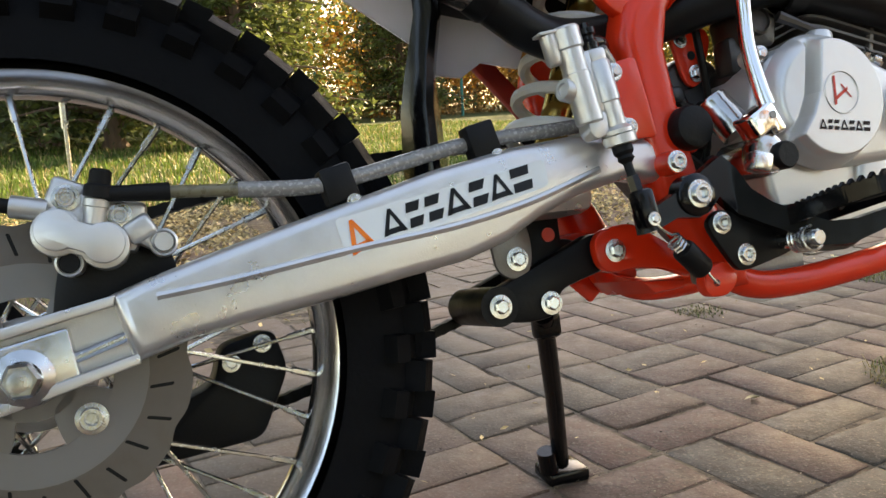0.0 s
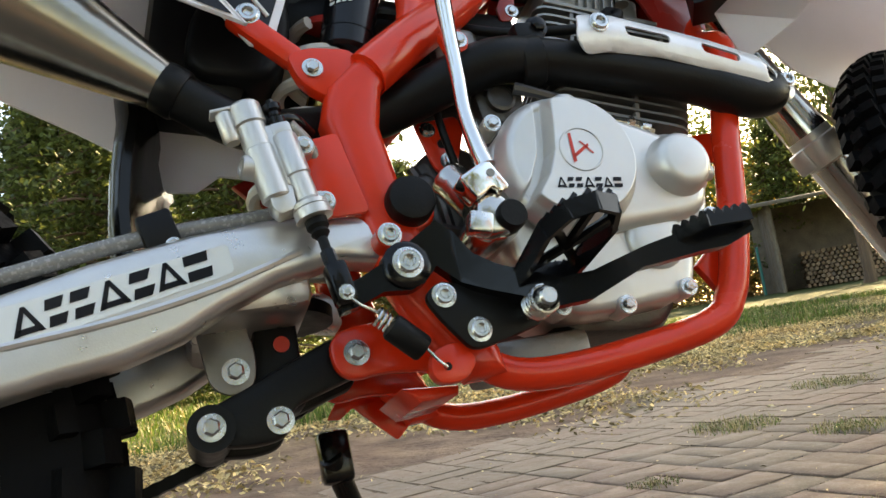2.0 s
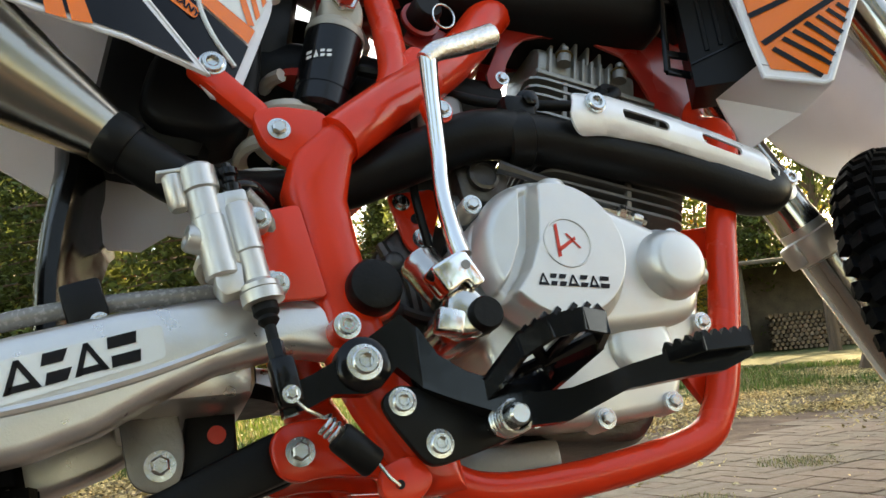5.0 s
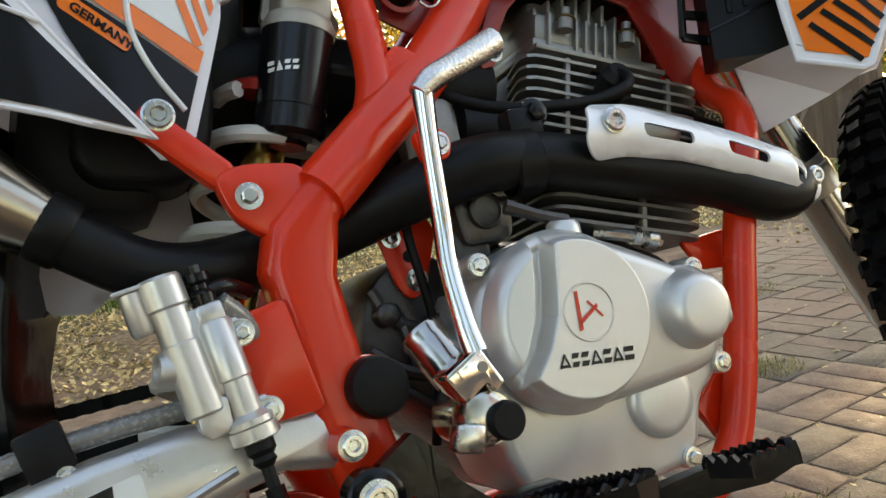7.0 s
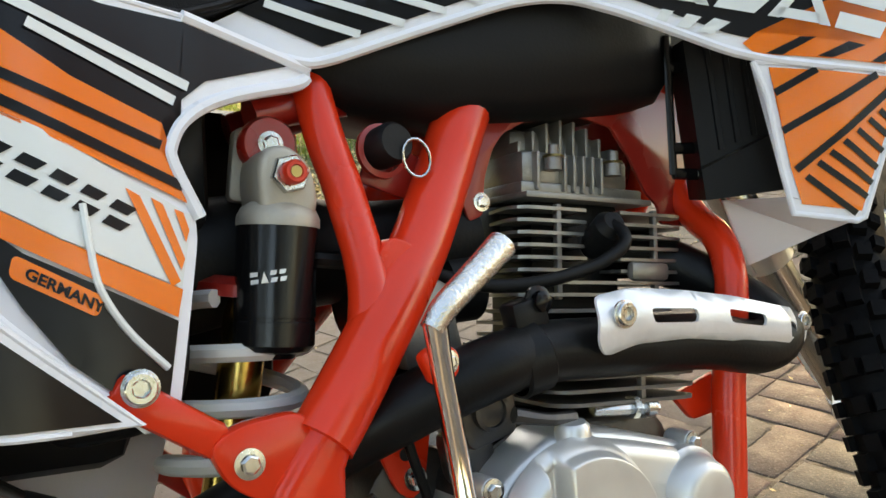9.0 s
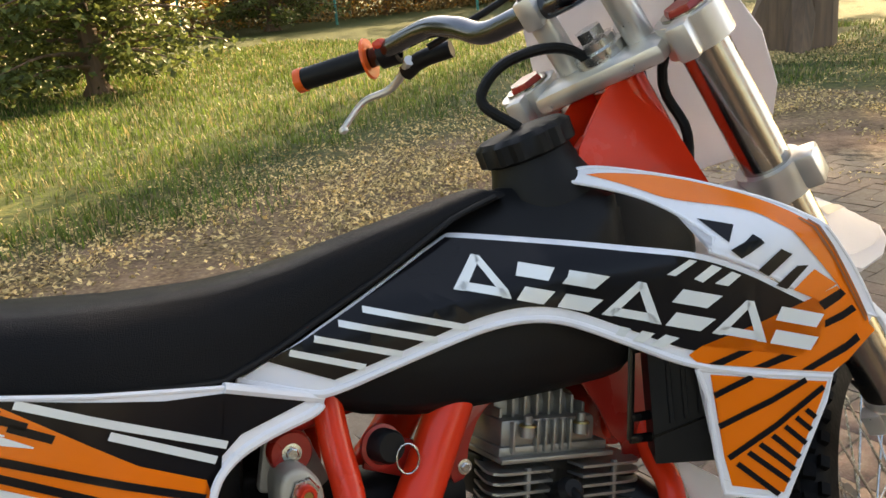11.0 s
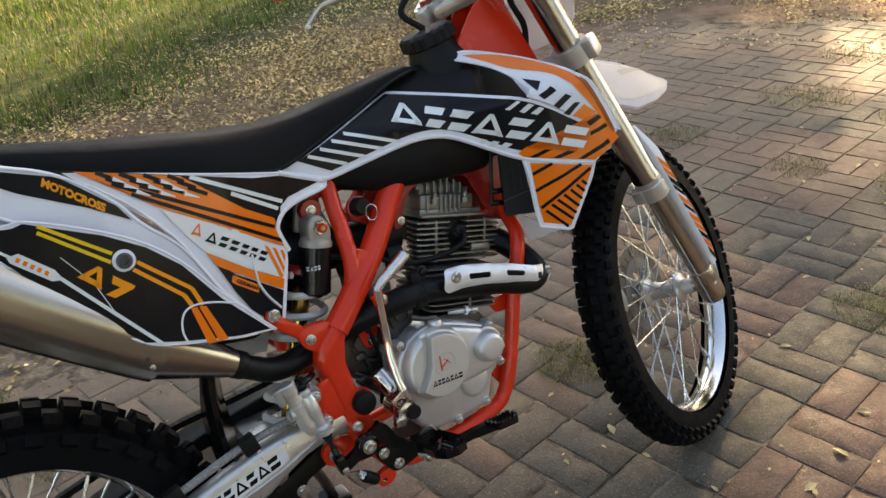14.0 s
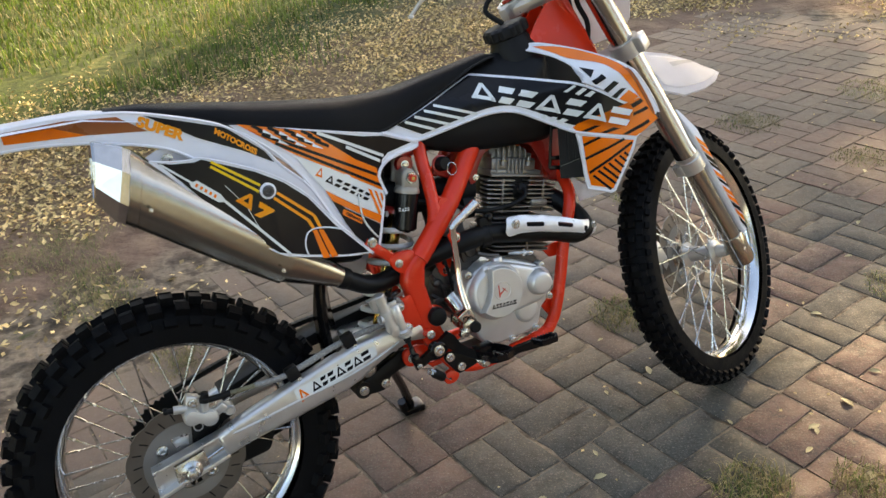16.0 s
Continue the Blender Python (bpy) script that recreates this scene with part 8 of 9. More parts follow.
for s in (1, -1):
    def w(q):
        return Vector((q.x, q.y * s, q.z))
    a, b = bar_line[-2], bar_line[-1]
    d = (b - a).normalized()
    bm = bmesh.new()
    lathe(bm, [(0.012, 0.0), (0.0165, 0.002)] + [(0.0165 if k % 2 else 0.0175, 0.004 + k * 0.004) for k in range(28)] + [(0.0165, 0.118), (0, 0.118)], w(a + d * 0.012), w(d), 24)
    grip = front("grip", bm, BLACKRUB, bar, "ribbed black rubber grip")
    bm = bmesh.new()
    lathe(bm, [(0.016, 0), (0.030, 0.001), (0.031, 0.005), (0.018, 0.008)], w(a + d * 0.006), w(d), 28)
    front("grip_collar", bm, ORANGEPL, bar, "orange grip collar")
    bm = bmesh.new()
    lathe(bm, [(0.0, 0.122), (0.0185, 0.12), (0.0185, 0.108), (0.0165, 0.107)], w(a + d * 0.012), w(d), 24)
    front("grip_end", bm, ORANGEPL, bar, "orange grip end")
    bm = bmesh.new()
    lathe(bm, [(0.013, 0), (0.021, 0.002), (0.021, 0.030), (0.013, 0.032)], w(a - d * 0.040), w(d), 20)
    front("switch_housing", bm, BLACKPL, bar, "black switch housing with red button")
    bm = bmesh.new()
    block(bm, w(a - d * 0.024) + Vector((-0.016, 0, 0.012)), (0.014, 0.018, 0.014), None, 0.003)
    front("kill_switch", bm, D_RED, bar)
    bm = bmesh.new()
    tube(bm, [w(a - d * 0.05 + Vector((0.0, 0, -0.020))), w(a - d * 0.01 + Vector((0.035, 0, -0.030))), w(a + d * 0.03 + Vector((0.050, 0, -0.045))), w(a + d * 0.075 + Vector((0.048, 0, -0.052))), w(a + d * 0.115 + Vector((0.040, 0, -0.085)))], [0.008, 0.007, 0.006, 0.005, 0.005], 10)
    lathe(bm, [(0, -0.007), (0.008, -0.003), (0.008, 0.003), (0, 0.007)], w(a + d * 0.115 + Vector((0.040, 0, -0.087))), (0, 0, 1), 12)
    front("lever", bm, ALLOY, bar, "silver hand lever with ball end")
    bm = bmesh.new()
    tube(bm, [w(a - d * 0.11 + Vector((0.01, 0, -0.02))), w(a - d * 0.06 + Vector((0.012, 0, -0.022))), w(a - d * 0.02 + Vector((0.03, 0, -0.03)))], 0.013, 12)
    front("lever_perch", bm, BLACKRUB, bar)
# cables
bm = bmesh.new()
m0 = bar_line[4] + Vector((0, 0.02, 0))
tube(bm, [m0 + Vector((0.01, 0, -0.02)), m0 + Vector((0.06, -0.08, 0.0)), m0 + Vector((0.10, -0.17, 0.015)), BAR + Vector((0.10, 0.0, 0.02)), BAR + Vector((0.11, 0.0, -0.10)), BAR + Vector((0.10, 0.01, -0.22)), BAR + Vector((0.04, 0.03, -0.30))], 0.005, 10)
front("clutch_cable", bm, BLACKRUB, None, "black control cables")
bm = bmesh.new()
tube(bm, [BAR + Vector((-0.01, -0.25, 0.06)), BAR + Vector((0.06, -0.15, 0.02)), BAR + Vector((0.10, -0.03, -0.10)), BAR + Vector((0.11, -0.03, -0.18)), BAR + Vector((0.08, -0.01, -0.26)), BAR + Vector((0.03, 0.02, -0.30))], 0.006, 10)
front("throttle_cable", bm, BLACKRUB, None, "black control cables")
# number plate
bm = bmesh.new()
pl = AXIS_TOP + FWD * 0.090
secs = []
for h, hw in ((0.135, 0.050), (0.115, 0.085), (0.075, 0.112), (0.010, 0.132), (-0.044, 0.142), (-0.110, 0.130), (-0.150, 0.105), (-0.185, 0.06)):
    c = pl + AXIS * h
    front_ = [(c + Vector((0, y, 0)) - FWD * (1.1 * y * y)) for y in np.linspace(-hw, hw, 9)]
    secs.append(front_ + [q - FWD * 0.004 for q in front_[::-1]])
loft(bm, secs)
plate = front("number_plate", bm, THINWHITE, None, "plain whitish front number plate", 60)
for y in (-0.07,):
    bm = bmesh.new()
    lathe(bm, [(0, 0), (0.009, 0), (0.009, 0.012), (0, 0.013)], pl + AXIS * 0.05 + Vector((0, y, 0)) - FWD * 0.012, -FWD, 12)
    front("plate_bolt", bm, ZINC, plate)
# front fender
FEND = [(-0.10, -0.225, 0.050, 0.040), (0.02, -0.225, 0.075, 0.070), (0.10, -0.242, 0.090, 0.105), (0.20, -0.292, 0.098, 0.140), (0.30, -0.365, 0.096, 0.120), (0.38, -0.438, 0.082, 0.080), (0.44, -0.505, 0.058, 0.030)]


def fender_at(t, v, out=0.0):
    """A point on the front fender: t from root to tip, v across from right to left."""
    k = t * 6
    f, a, w, d = [float(np.interp(k, range(7), [r[c] for r in FEND])) for c in range(4)]
    c = AXIS_TOP + FWD * f + AXIS * a
    return c + Vector((0, v * (w + out), out - d * abs(v) ** 2.0))


bm = bmesh.new()
loft(bm, [[fender_at(k / 24, v) for v in np.linspace(-1, 1, 15)] + [fender_at(k / 24, v, -0.004) for v in np.linspace(1, -1, 15)] for k in range(25)])
fender = front("front_fender", bm, THINWHITE, None, "white front fender with grey print and shaded flank", 60)
# shading of the flank, painted as a pale grey sheet inside the rim
bm = bmesh.new()
grid = [[bm.verts.new(fender_at(0.40 + 0.54 * k / 12, -0.93 + (0.58 - 0.30 * k / 12) * q / 4, 0.0010)) for k in range(13)] for q in range(5)]
for q in range(4):
    for k in range(12):
        bm.faces.new((grid[q][k], grid[q][k + 1], grid[q + 1][k + 1], grid[q + 1][k]))
front("flank_shade", bm, mat("pale_grey_flank_shade", (0.52, 0.50, 0.52), 0.4, vary=0.08), fender, "pale grey shading laid on the flank, with a white rim")
for t0, t1, v0, v1, w in ((0.56, 0.80, -0.66, -0.54, 0.08),):
    bm = bmesh.new()
    grid = [[bm.verts.new(fender_at(t0 + (t1 - t0) * k / 10, v0 + (v1 - v0) * k / 10 + w * q, 0.0022)) for k in range(11)] for q in (0, 1)]
    for k in range(10):
        bm.faces.new((grid[0][k], grid[0][k + 1], grid[1][k + 1], grid[1][k]))
    front("graphic", bm, mat("grey_print", (0.28, 0.27, 0.29), 0.35, vary=0.1), fender)
# front caliper on the far leg
bm = bmesh.new()
q = leg(0.075, LEN - 0.07)
block(bm, q - FWD * 0.085, (0.055, 0.045, 0.085), Matrix.Rotation(-RAKE, 4, "Y"), 0.012)
front("front_caliper", bm, ALLOY, None, "cast silver front brake caliper")
bm = bmesh.new()
tube(bm, [(FRONT_LOCAL.x, -0.125, FRONT_LOCAL.z), (FRONT_LOCAL.x, 0.125, FRONT_LOCAL.z)], 0.0095, 14, 1)
lathe(bm, [(0, 0), (0.014, 0), (0.014, 0.008), (0.010, 0.010), (0, 0.010)], (FRONT_LOCAL.x, -0.12, FRONT_LOCAL.z), seg=6)
front("front_axle", bm, ZINC, None, "front axle with zinc nut")

# ---- brick paving in basket weave ----
pavement = tagged(new("pavement"), "worn red and grey brick paving with sandy joints", "pavement", kind="structure")


def brick_mesh(seed, m):
    """A worn brick: a wavy, chipped top edge, eight corners round."""
    rng = random.Random(seed)
    bm = bmesh.new()
    h = 0.030
    hx, hy = BL / 2 - rng.uniform(0.0006, 0.0020), BW / 2 - rng.uniform(0.0006, 0.0022)
    around = ((-1, -1), (-0.35, -1), (0.4, -1), (1, -1), (1, 0), (1, 1), (0.3, 1), (-0.4, 1), (-1, 1), (-1, 0))
    low = [bm.verts.new((sx * hx, sy * hy, -h)) for sx, sy in around]
    top_o, top_i = [], []
    for sx, sy in around:
        chip = rng.uniform(0.004, 0.009) if rng.random() < 0.14 else 0.0
        wear = rng.uniform(0, 0.0022) + chip * 0.5
        top_o.append(bm.verts.new((sx * hx - (wear if abs(sx) == 1 else 0) * sx, sy * hy - (wear if abs(sy) == 1 else 0) * sy, -0.0012 + rng.uniform(-0.0008, 0.0005) - chip * 0.25)))
        cut = rng.uniform(0.0015, 0.0045) + chip
        top_i.append(bm.verts.new((sx * hx - (cut if abs(sx) == 1 else 0) * sx, sy * hy - (cut if abs(sy) == 1 else 0) * sy, rng.uniform(-0.0006, 0.0006))))
    k = len(around)
    for a, b in ((low, top_o), (top_o, top_i)):
        for i in range(k):
            bm.faces.new((a[i], a[(i + 1) % k], b[(i + 1) % k], b[i]))
    mid = bm.verts.new((0, 0, rng.uniform(-0.0004, 0.0008)))
    for i in range(k):
        bm.faces.new((top_i[i], top_i[(i + 1) % k], mid))
    return finish(bm, "brick", m, 60)


brick_meshes = [brick_mesh(k, BRICK) for k in range(9)]
grey_meshes = [brick_mesh(20 + k, BRICK_GREY) for k in range(9)]
ca, sa = math.cos(BA), math.sin(BA)
cells = []
for i in range(-45, 55):
  for j in range(-55, 50):
    for half in (-0.25, 0.25):
        along = (i + j) % 2 == 0
        u, v = (i + 0.5) * BL + 0.068, (j + 0.5) * BL + 0.041
        u, v, turn = (u, v + half * BL, 0.0) if along else (u + half * BL, v, math.pi / 2)
        x, y = u * ca - v * sa, u * sa + v * ca
        if -4.2 < x < 7.5 and -4.5 < y < 8:
            s = edge_dist(x, y)
            if s < 0.0 or (s < 0.35 and noise.noise(Vector((x * 2, y * 2, 5))) > (s - 0.1) * 2):
                tone = noise.noise(Vector((i * 0.37, j * 0.37, 2.0))) + random.Random(i * 131 + j * 17).uniform(-0.30, 0.26)
                cells.append((x, y, turn, tone))
rng = random.Random(4)
cells.sort(key=lambda c: math.hypot(c[0] - 0.75, c[1] - 1.05))
far_groups = {0: ([], []), 1: ([], [])}
for idx, (x, y, turn, tone) in enumerate(cells):
    tilt = Euler((rng.gauss(0, 0.006), rng.gauss(0, 0.0035), BA + turn + rng.gauss(0, 0.011)))
    m = Matrix.LocRotScale((x + rng.gauss(0, 0.001), y + rng.gauss(0, 0.001), max(-0.0014, rng.gauss(0, 0.0011)) - 0.0003), tilt, None)
    me = (grey_meshes if tone > -0.05 + rng.gauss(0, 0.06) else brick_meshes)[rng.randrange(9)]
    if idx < 300:
        ob = new("brick", me)
        ob.parent = pavement
        ob.matrix_basis = m
    else:
        vs, fs = far_groups[0 if me.materials[0] == BRICK else 1]
        base = len(vs)
        vs.extend(tuple(m @ q.co) for q in me.vertices)
        fs.extend([base + q for q in p.vertices] for p in me.polygons)
for key, (vs, fs) in far_groups.items():
    me = bpy.data.meshes.new("far_bricks")
    me.from_pydata(vs, [], fs)
    me.materials.append(BRICK if key == 0 else BRICK_GREY)
    ob = new("far_bricks", me)
    ob.parent = pavement
    tagged(ob, kind="stuff")

# ---- grass, litter, trees and the far ground ----
def leaf_mat(name, color, rand=0.4, rough=0.6, trans=0.35):
    m = bpy.data.materials.new(name)
    m.use_nodes = True
    n, l = m.node_tree.nodes, m.node_tree.links
    b = n["Principled BSDF"]
    geo = n.new("ShaderNodeNewGeometry")
    co = n.new("ShaderNodeTexCoord")
    t = n.new("ShaderNodeTexNoise")
    t.inputs["Scale"].default_value = 1.3
    l.new(co.outputs["Object"], t.inputs["Vector"])
    r = n.new("ShaderNodeMapRange")
    r.inputs[3].default_value, r.inputs[4].default_value = 1 - rand, 1 + rand
    l.new(geo.outputs["Random Per Island"], r.inputs[0])
    r2 = n.new("ShaderNodeMapRange")
    r2.inputs[1].default_value, r2.inputs[2].default_value, r2.inputs[3].default_value, r2.inputs[4].default_value = 0.3, 0.7, 0.7, 1.3
    l.new(t.outputs[0], r2.inputs[0])
    mu = n.new("ShaderNodeMath")
    mu.operation = "MULTIPLY"
    l.new(r.outputs[0], mu.inputs[0])
    l.new(r2.outputs[0], mu.inputs[1])
    sc = n.new("ShaderNodeVectorMath")
    sc.operation = "SCALE"
    sc.inputs[0].default_value = color
    l.new(mu.outputs[0], sc.inputs["Scale"])
    l.new(sc.outputs[0], b.inputs["Base Color"])
    b.inputs["Roughness"].default_value = rough
    b.inputs["Specular IOR Level"].default_value = 0.25
    tr = n.new("ShaderNodeBsdfTranslucent")
    l.new(sc.outputs[0], tr.inputs["Color"])
    mx = n.new("ShaderNodeMixShader")
    mx.inputs[0].default_value = trans
    l.new(b.outputs[0], mx.inputs[1])
    l.new(tr.outputs[0], mx.inputs[2])
    l.new(mx.outputs[0], n["Material Output"].inputs["Surface"])
    return m


NEEDLE = leaf_mat("pine_needles", (0.105, 0.130, 0.038), 0.6, 0.5, 0.35)
GREENLEAF = leaf_mat("green_leaves", (0.11, 0.135, 0.028), 0.5)
YELLOWLEAF = leaf_mat("yellow_leaves", (0.44, 0.30, 0.045), 0.5)
ORANGELEAF = leaf_mat("orange_leaves", (0.40, 0.18, 0.035), 0.5)
GRASSBLADE = leaf_mat("grass_blades", (0.088, 0.140, 0.026), 0.6, 0.5, 0.35)
DRYBLADE = leaf_mat("dry_grass", (0.30, 0.25, 0.12), 0.4, 0.6, 0.3)
LITTER = leaf_mat("fallen_leaves", (0.56, 0.42, 0.20), 0.8, 0.7, 0.15)
BARK = mat("pine_bark", (0.14, 0.088, 0.058), 0.9, vary=0.5, scale=14, coarse=3, bump=1.0, bump_scale=30, stretch=(1, 1, 0.3))
OLDWOOD = mat("weathered_wood", (0.16, 0.13, 0.10), 0.85, vary=0.3, scale=20, bump=0.5, bump_scale=60)
TEAL = mat("teal_post_paint", (0.03, 0.22, 0.20), 0.5, vary=0.1)


def raw(name, vs, fs, material, label="", category="", kind="", parent=None):
    me = bpy.data.meshes.new(name)
    me.from_pydata(vs, [], fs)
    me.materials.append(material)
    ob = new(name, me)
    if parent:
        ob.parent = parent
    return tagged(ob, label, category, kind=kind)


def tri_blade(vs, fs, x, y, z, h, w, lean, az, bend=0.4):
    dx, dy = math.cos(az), math.sin(az)
    px, py = -dy * w / 2, dx * w / 2
    b = len(vs)
    mx, my = x + dx * lean * h * 0.4, y + dy * lean * h * 0.4
    vs += [(x - px, y - py, z), (x + px, y + py, z), (mx + px * 0.7, my + py * 0.7, z + h * 0.6), (mx - px * 0.7, my - py * 0.7, z + h * 0.6), (x + dx * lean * h, y + dy * lean * h, z + h * (1 - lean * bend))]
    fs += [(b, b + 1, b + 2, b + 3), (b + 3, b + 2, b + 4)]


rg = random.Random(11)
vs, fs, dv, df = [], [], [], []
for _ in range(170000):
    d = 1.7 + 14 * rg.random() ** 1.7
    a = rg.uniform(-12, 11)
    x, y = EDGE_P.x + EDGE_N.x * d + EDGE_N.y * a, EDGE_P.y + EDGE_N.y * d - EDGE_N.x * a
    thick = noise.noise(Vector((x * 0.7, y * 0.7, 2))) + 0.35 * noise.noise(Vector((x * 2.5, y * 2.5, 7)))
    if thick + (d - 2.7) * 0.45 < rg.uniform(-0.1, 0.5):
        continue
    h = rg.uniform(0.035, 0.10) * (1 + 0.5 * thick) * (1 + 0.03 * d)
    if rg.random() < 0.15:
        tri_blade(dv, df, x, y, ground_z(x, y) - 0.005, h * 1.1, 0.006 + 0.0009 * d, rg.uniform(0.2, 0.9), rg.uniform(0, 6.3))
    else:
        tri_blade(vs, fs, x, y, ground_z(x, y) - 0.005, h, 0.006 + 0.0009 * d, rg.uniform(0.2, 0.9), rg.uniform(0, 6.3))
for _ in range(52000):
    d = 1.3 + 9 * rg.random() ** 1.5
    a = rg.uniform(-5, 7)
    x, y = TURN_P.x + TURN_N.x * d + TURN_N.y * a, TURN_P.y + TURN_N.y * d - TURN_N.x * a
    thick = noise.noise(Vector((x * 0.7, y * 0.7, 2))) + 0.35 * noise.noise(Vector((x * 2.5, y * 2.5, 7)))
    if (Vector((x, y)) - EDGE_P).dot(EDGE_N) > 1.7 or thick + (d - 2.4) * 0.35 < rg.uniform(-0.1, 0.5):
        continue
    h = rg.uniform(0.03, 0.08) * (1 + 0.5 * thick)
    dry_ = rg.random() < 0.3
    tri_blade(dv if dry_ else vs, df if dry_ else fs, x, y, ground_z(x, y) - 0.005, h, 0.006 + 0.0009 * d, rg.uniform(0.3, 1.0), rg.uniform(0, 6.3))
raw("meadow_grass", vs, fs, GRASSBLADE, "green autumn meadow grass behind the paving", "grass", "stuff")
raw("dry_meadow_grass", dv, df, DRYBLADE, "dry straw-coloured grass among the green", "grass", "stuff")


def leaf_quad(vs, fs, p, size, rg_, flat=0.35, fold=0.25):
    a = rg_.uniform(0, 6.283)
    n = Vector((rg_.gauss(0, flat), rg_.gauss(0, flat), 1)).normalized()
    u = n.orthogonal().normalized()
    u = Matrix.Rotation(a, 3, n) @ u
    v = n.cross(u)
    b = len(vs)
    w = size * rg_.uniform(0.4, 0.6)
    vs += [tuple(p - u * size), tuple(p + v * w + n * size * fold * rg_.uniform(-0.3, 1)), tuple(p + u * size * rg_.uniform(0.8, 1.1)), tuple(p - v * w + n * size * fold * rg_.uniform(-0.3, 1))]
    fs += [(b, b + 1, b + 2), (b, b + 2, b + 3)]


vs, fs = [], []
for _ in range(150000):
    d = rg.gauss(1.45, 0.95)
    a = rg.uniform(-8, 9)
    x, y = EDGE_P.x + EDGE_N.x * d + EDGE_N.y * a, EDGE_P.y + EDGE_N.y * d - EDGE_N.x * a
    lush = noise.noise(Vector((x * 0.8, y * 0.8, 9))) + 0.8 * noise.noise(Vector((x * 2.3, y * 2.3, 4)))
    if d < -0.35 or lush < rg.uniform(-0.35, 0.45) - 0.35 * min(1.0, d - 0.9):
        continue
    leaf_quad(vs, fs, Vector((x, y, ground_z(x, y) + rg.uniform(0.002, 0.020))), rg.uniform(0.006, 0.018) * (1.0 if rg.random() < 0.9 else 1.5), rg, 0.6)
for _ in range(60000):
    d = rg.gauss(1.0, 0.9)
    a = rg.uniform(-4, 5)
    x, y = TURN_P.x + TURN_N.x * d + TURN_N.y * a, TURN_P.y + TURN_N.y * d - TURN_N.x * a
    lush = noise.noise(Vector((x * 0.8, y * 0.8, 9))) + 0.8 * noise.noise(Vector((x * 2.3, y * 2.3, 4)))
    if d < -0.5 or (Vector((x, y)) - EDGE_P).dot(EDGE_N) > 0.6 or lush < rg.uniform(-0.35, 0.45) - 0.35 * min(1.0, d - 0.6):
        continue
    leaf_quad(vs, fs, Vector((x, y, ground_z(x, y) + rg.uniform(0.002, 0.020))), rg.uniform(0.006, 0.019), rg, 0.6)
raw("leaf_litter", vs, fs, LITTER, "pale yellow fallen leaves along the paving", "fallen leaves", "stuff")

# single leaves lying on the bricks
leaf_meshes = []
PALELEAF = leaf_mat("pale_fallen_leaf", (0.52, 0.44, 0.25), 0.35, 0.6, 0.15)
for k in range(5):
    bm = bmesh.new()
    r2 = random.Random(k)
    L, W = 0.014, 0.006
    pts = [(-L, 0), (-L * 0.4, W), (L * 0.3, W * 0.9), (L, 0.001), (L * 0.3, -W * 0.9), (-L * 0.4, -W)]
    mid = [bm.verts.new((x, 0, 0.001 + 0.002 * math.sin(3 * x / L))) for x in (-L, -L * 0.4, L * 0.3, L)]
    up = [bm.verts.new((x, y, 0.003 + r2.uniform(0, 0.003))) for x, y in pts[1:3]]
    dn = [bm.verts.new((x, -y, 0.002 + r2.uniform(0, 0.003))) for x, y in pts[1:3]]
    for q in ((mid[0], mid[1], up[0]), (mid[1], mid[2], up[1], up[0]), (mid[2], mid[3], up[1]), (mid[0], dn[0], mid[1]), (mid[1], dn[0], dn[1], mid[2]), (mid[2], dn[1], mid[3])):
        bm.faces.new(q)
    leaf_meshes.append(finish(bm, "fallen_leaf", PALELEAF, 60))
spots = [(1.284, 0.877, 1.5), (0.97, 0.866, 0.8), (1.11, 0.73, 1.1), (1.16, 0.79, 1.0), (0.60, 0.74, 1.3), (0.88, 1.01, 0.9), (0.45, 0.70, 0.8), (1.42, 0.98, 1.2), (1.20, 0.62, 1.6), (0.75, 1.30, 0.9), (0.70, 1.05, 0.8), (0.52, 1.36, 1.2)]
for k in range(70):
    spots.append((rg.uniform(0.3, 4.5), rg.uniform(0.4, 3.6), rg.uniform(0.7, 1.6)))
for x, y, s in spots:
    if edge_dist(x, y) > 0.1:
        continue
    ob = new("fallen_leaf", leaf_meshes[rg.randrange(5)])
    ob.matrix_world = Matrix.Translation((x, y, 0.0015)) @ Matrix.Rotation(rg.uniform(0, 6.3), 4, "Z") @ Matrix.Scale(s, 4)
    tagged(ob, "small pale curled leaf lying on the bricks", "leaf", "leaves on the paving")

# crumbs of leaf, seed and twig trodden into the paving
vs, fs = [], []
for _ in range(9000):
    x, y = rg.uniform(-2.5, 5.5), rg.uniform(-1.0, 6.5)
    s = edge_dist(x, y)
    if s > 0.2 or rg.random() > 0.12 + math.exp(s * 1.1) * 0.7 + 0.5 * max(0, noise.noise(Vector((x * 1.2, y * 1.2, 3)))):
        continue
    leaf_quad(vs, fs, Vector((x, y, 0.002 + rg.uniform(0, 0.003))), rg.uniform(0.002, 0.008), rg, 0.2)
raw("leaf_crumbs", vs, fs, LITTER, "crumbs of dry leaf on the paving", "leaf crumbs", "stuff")

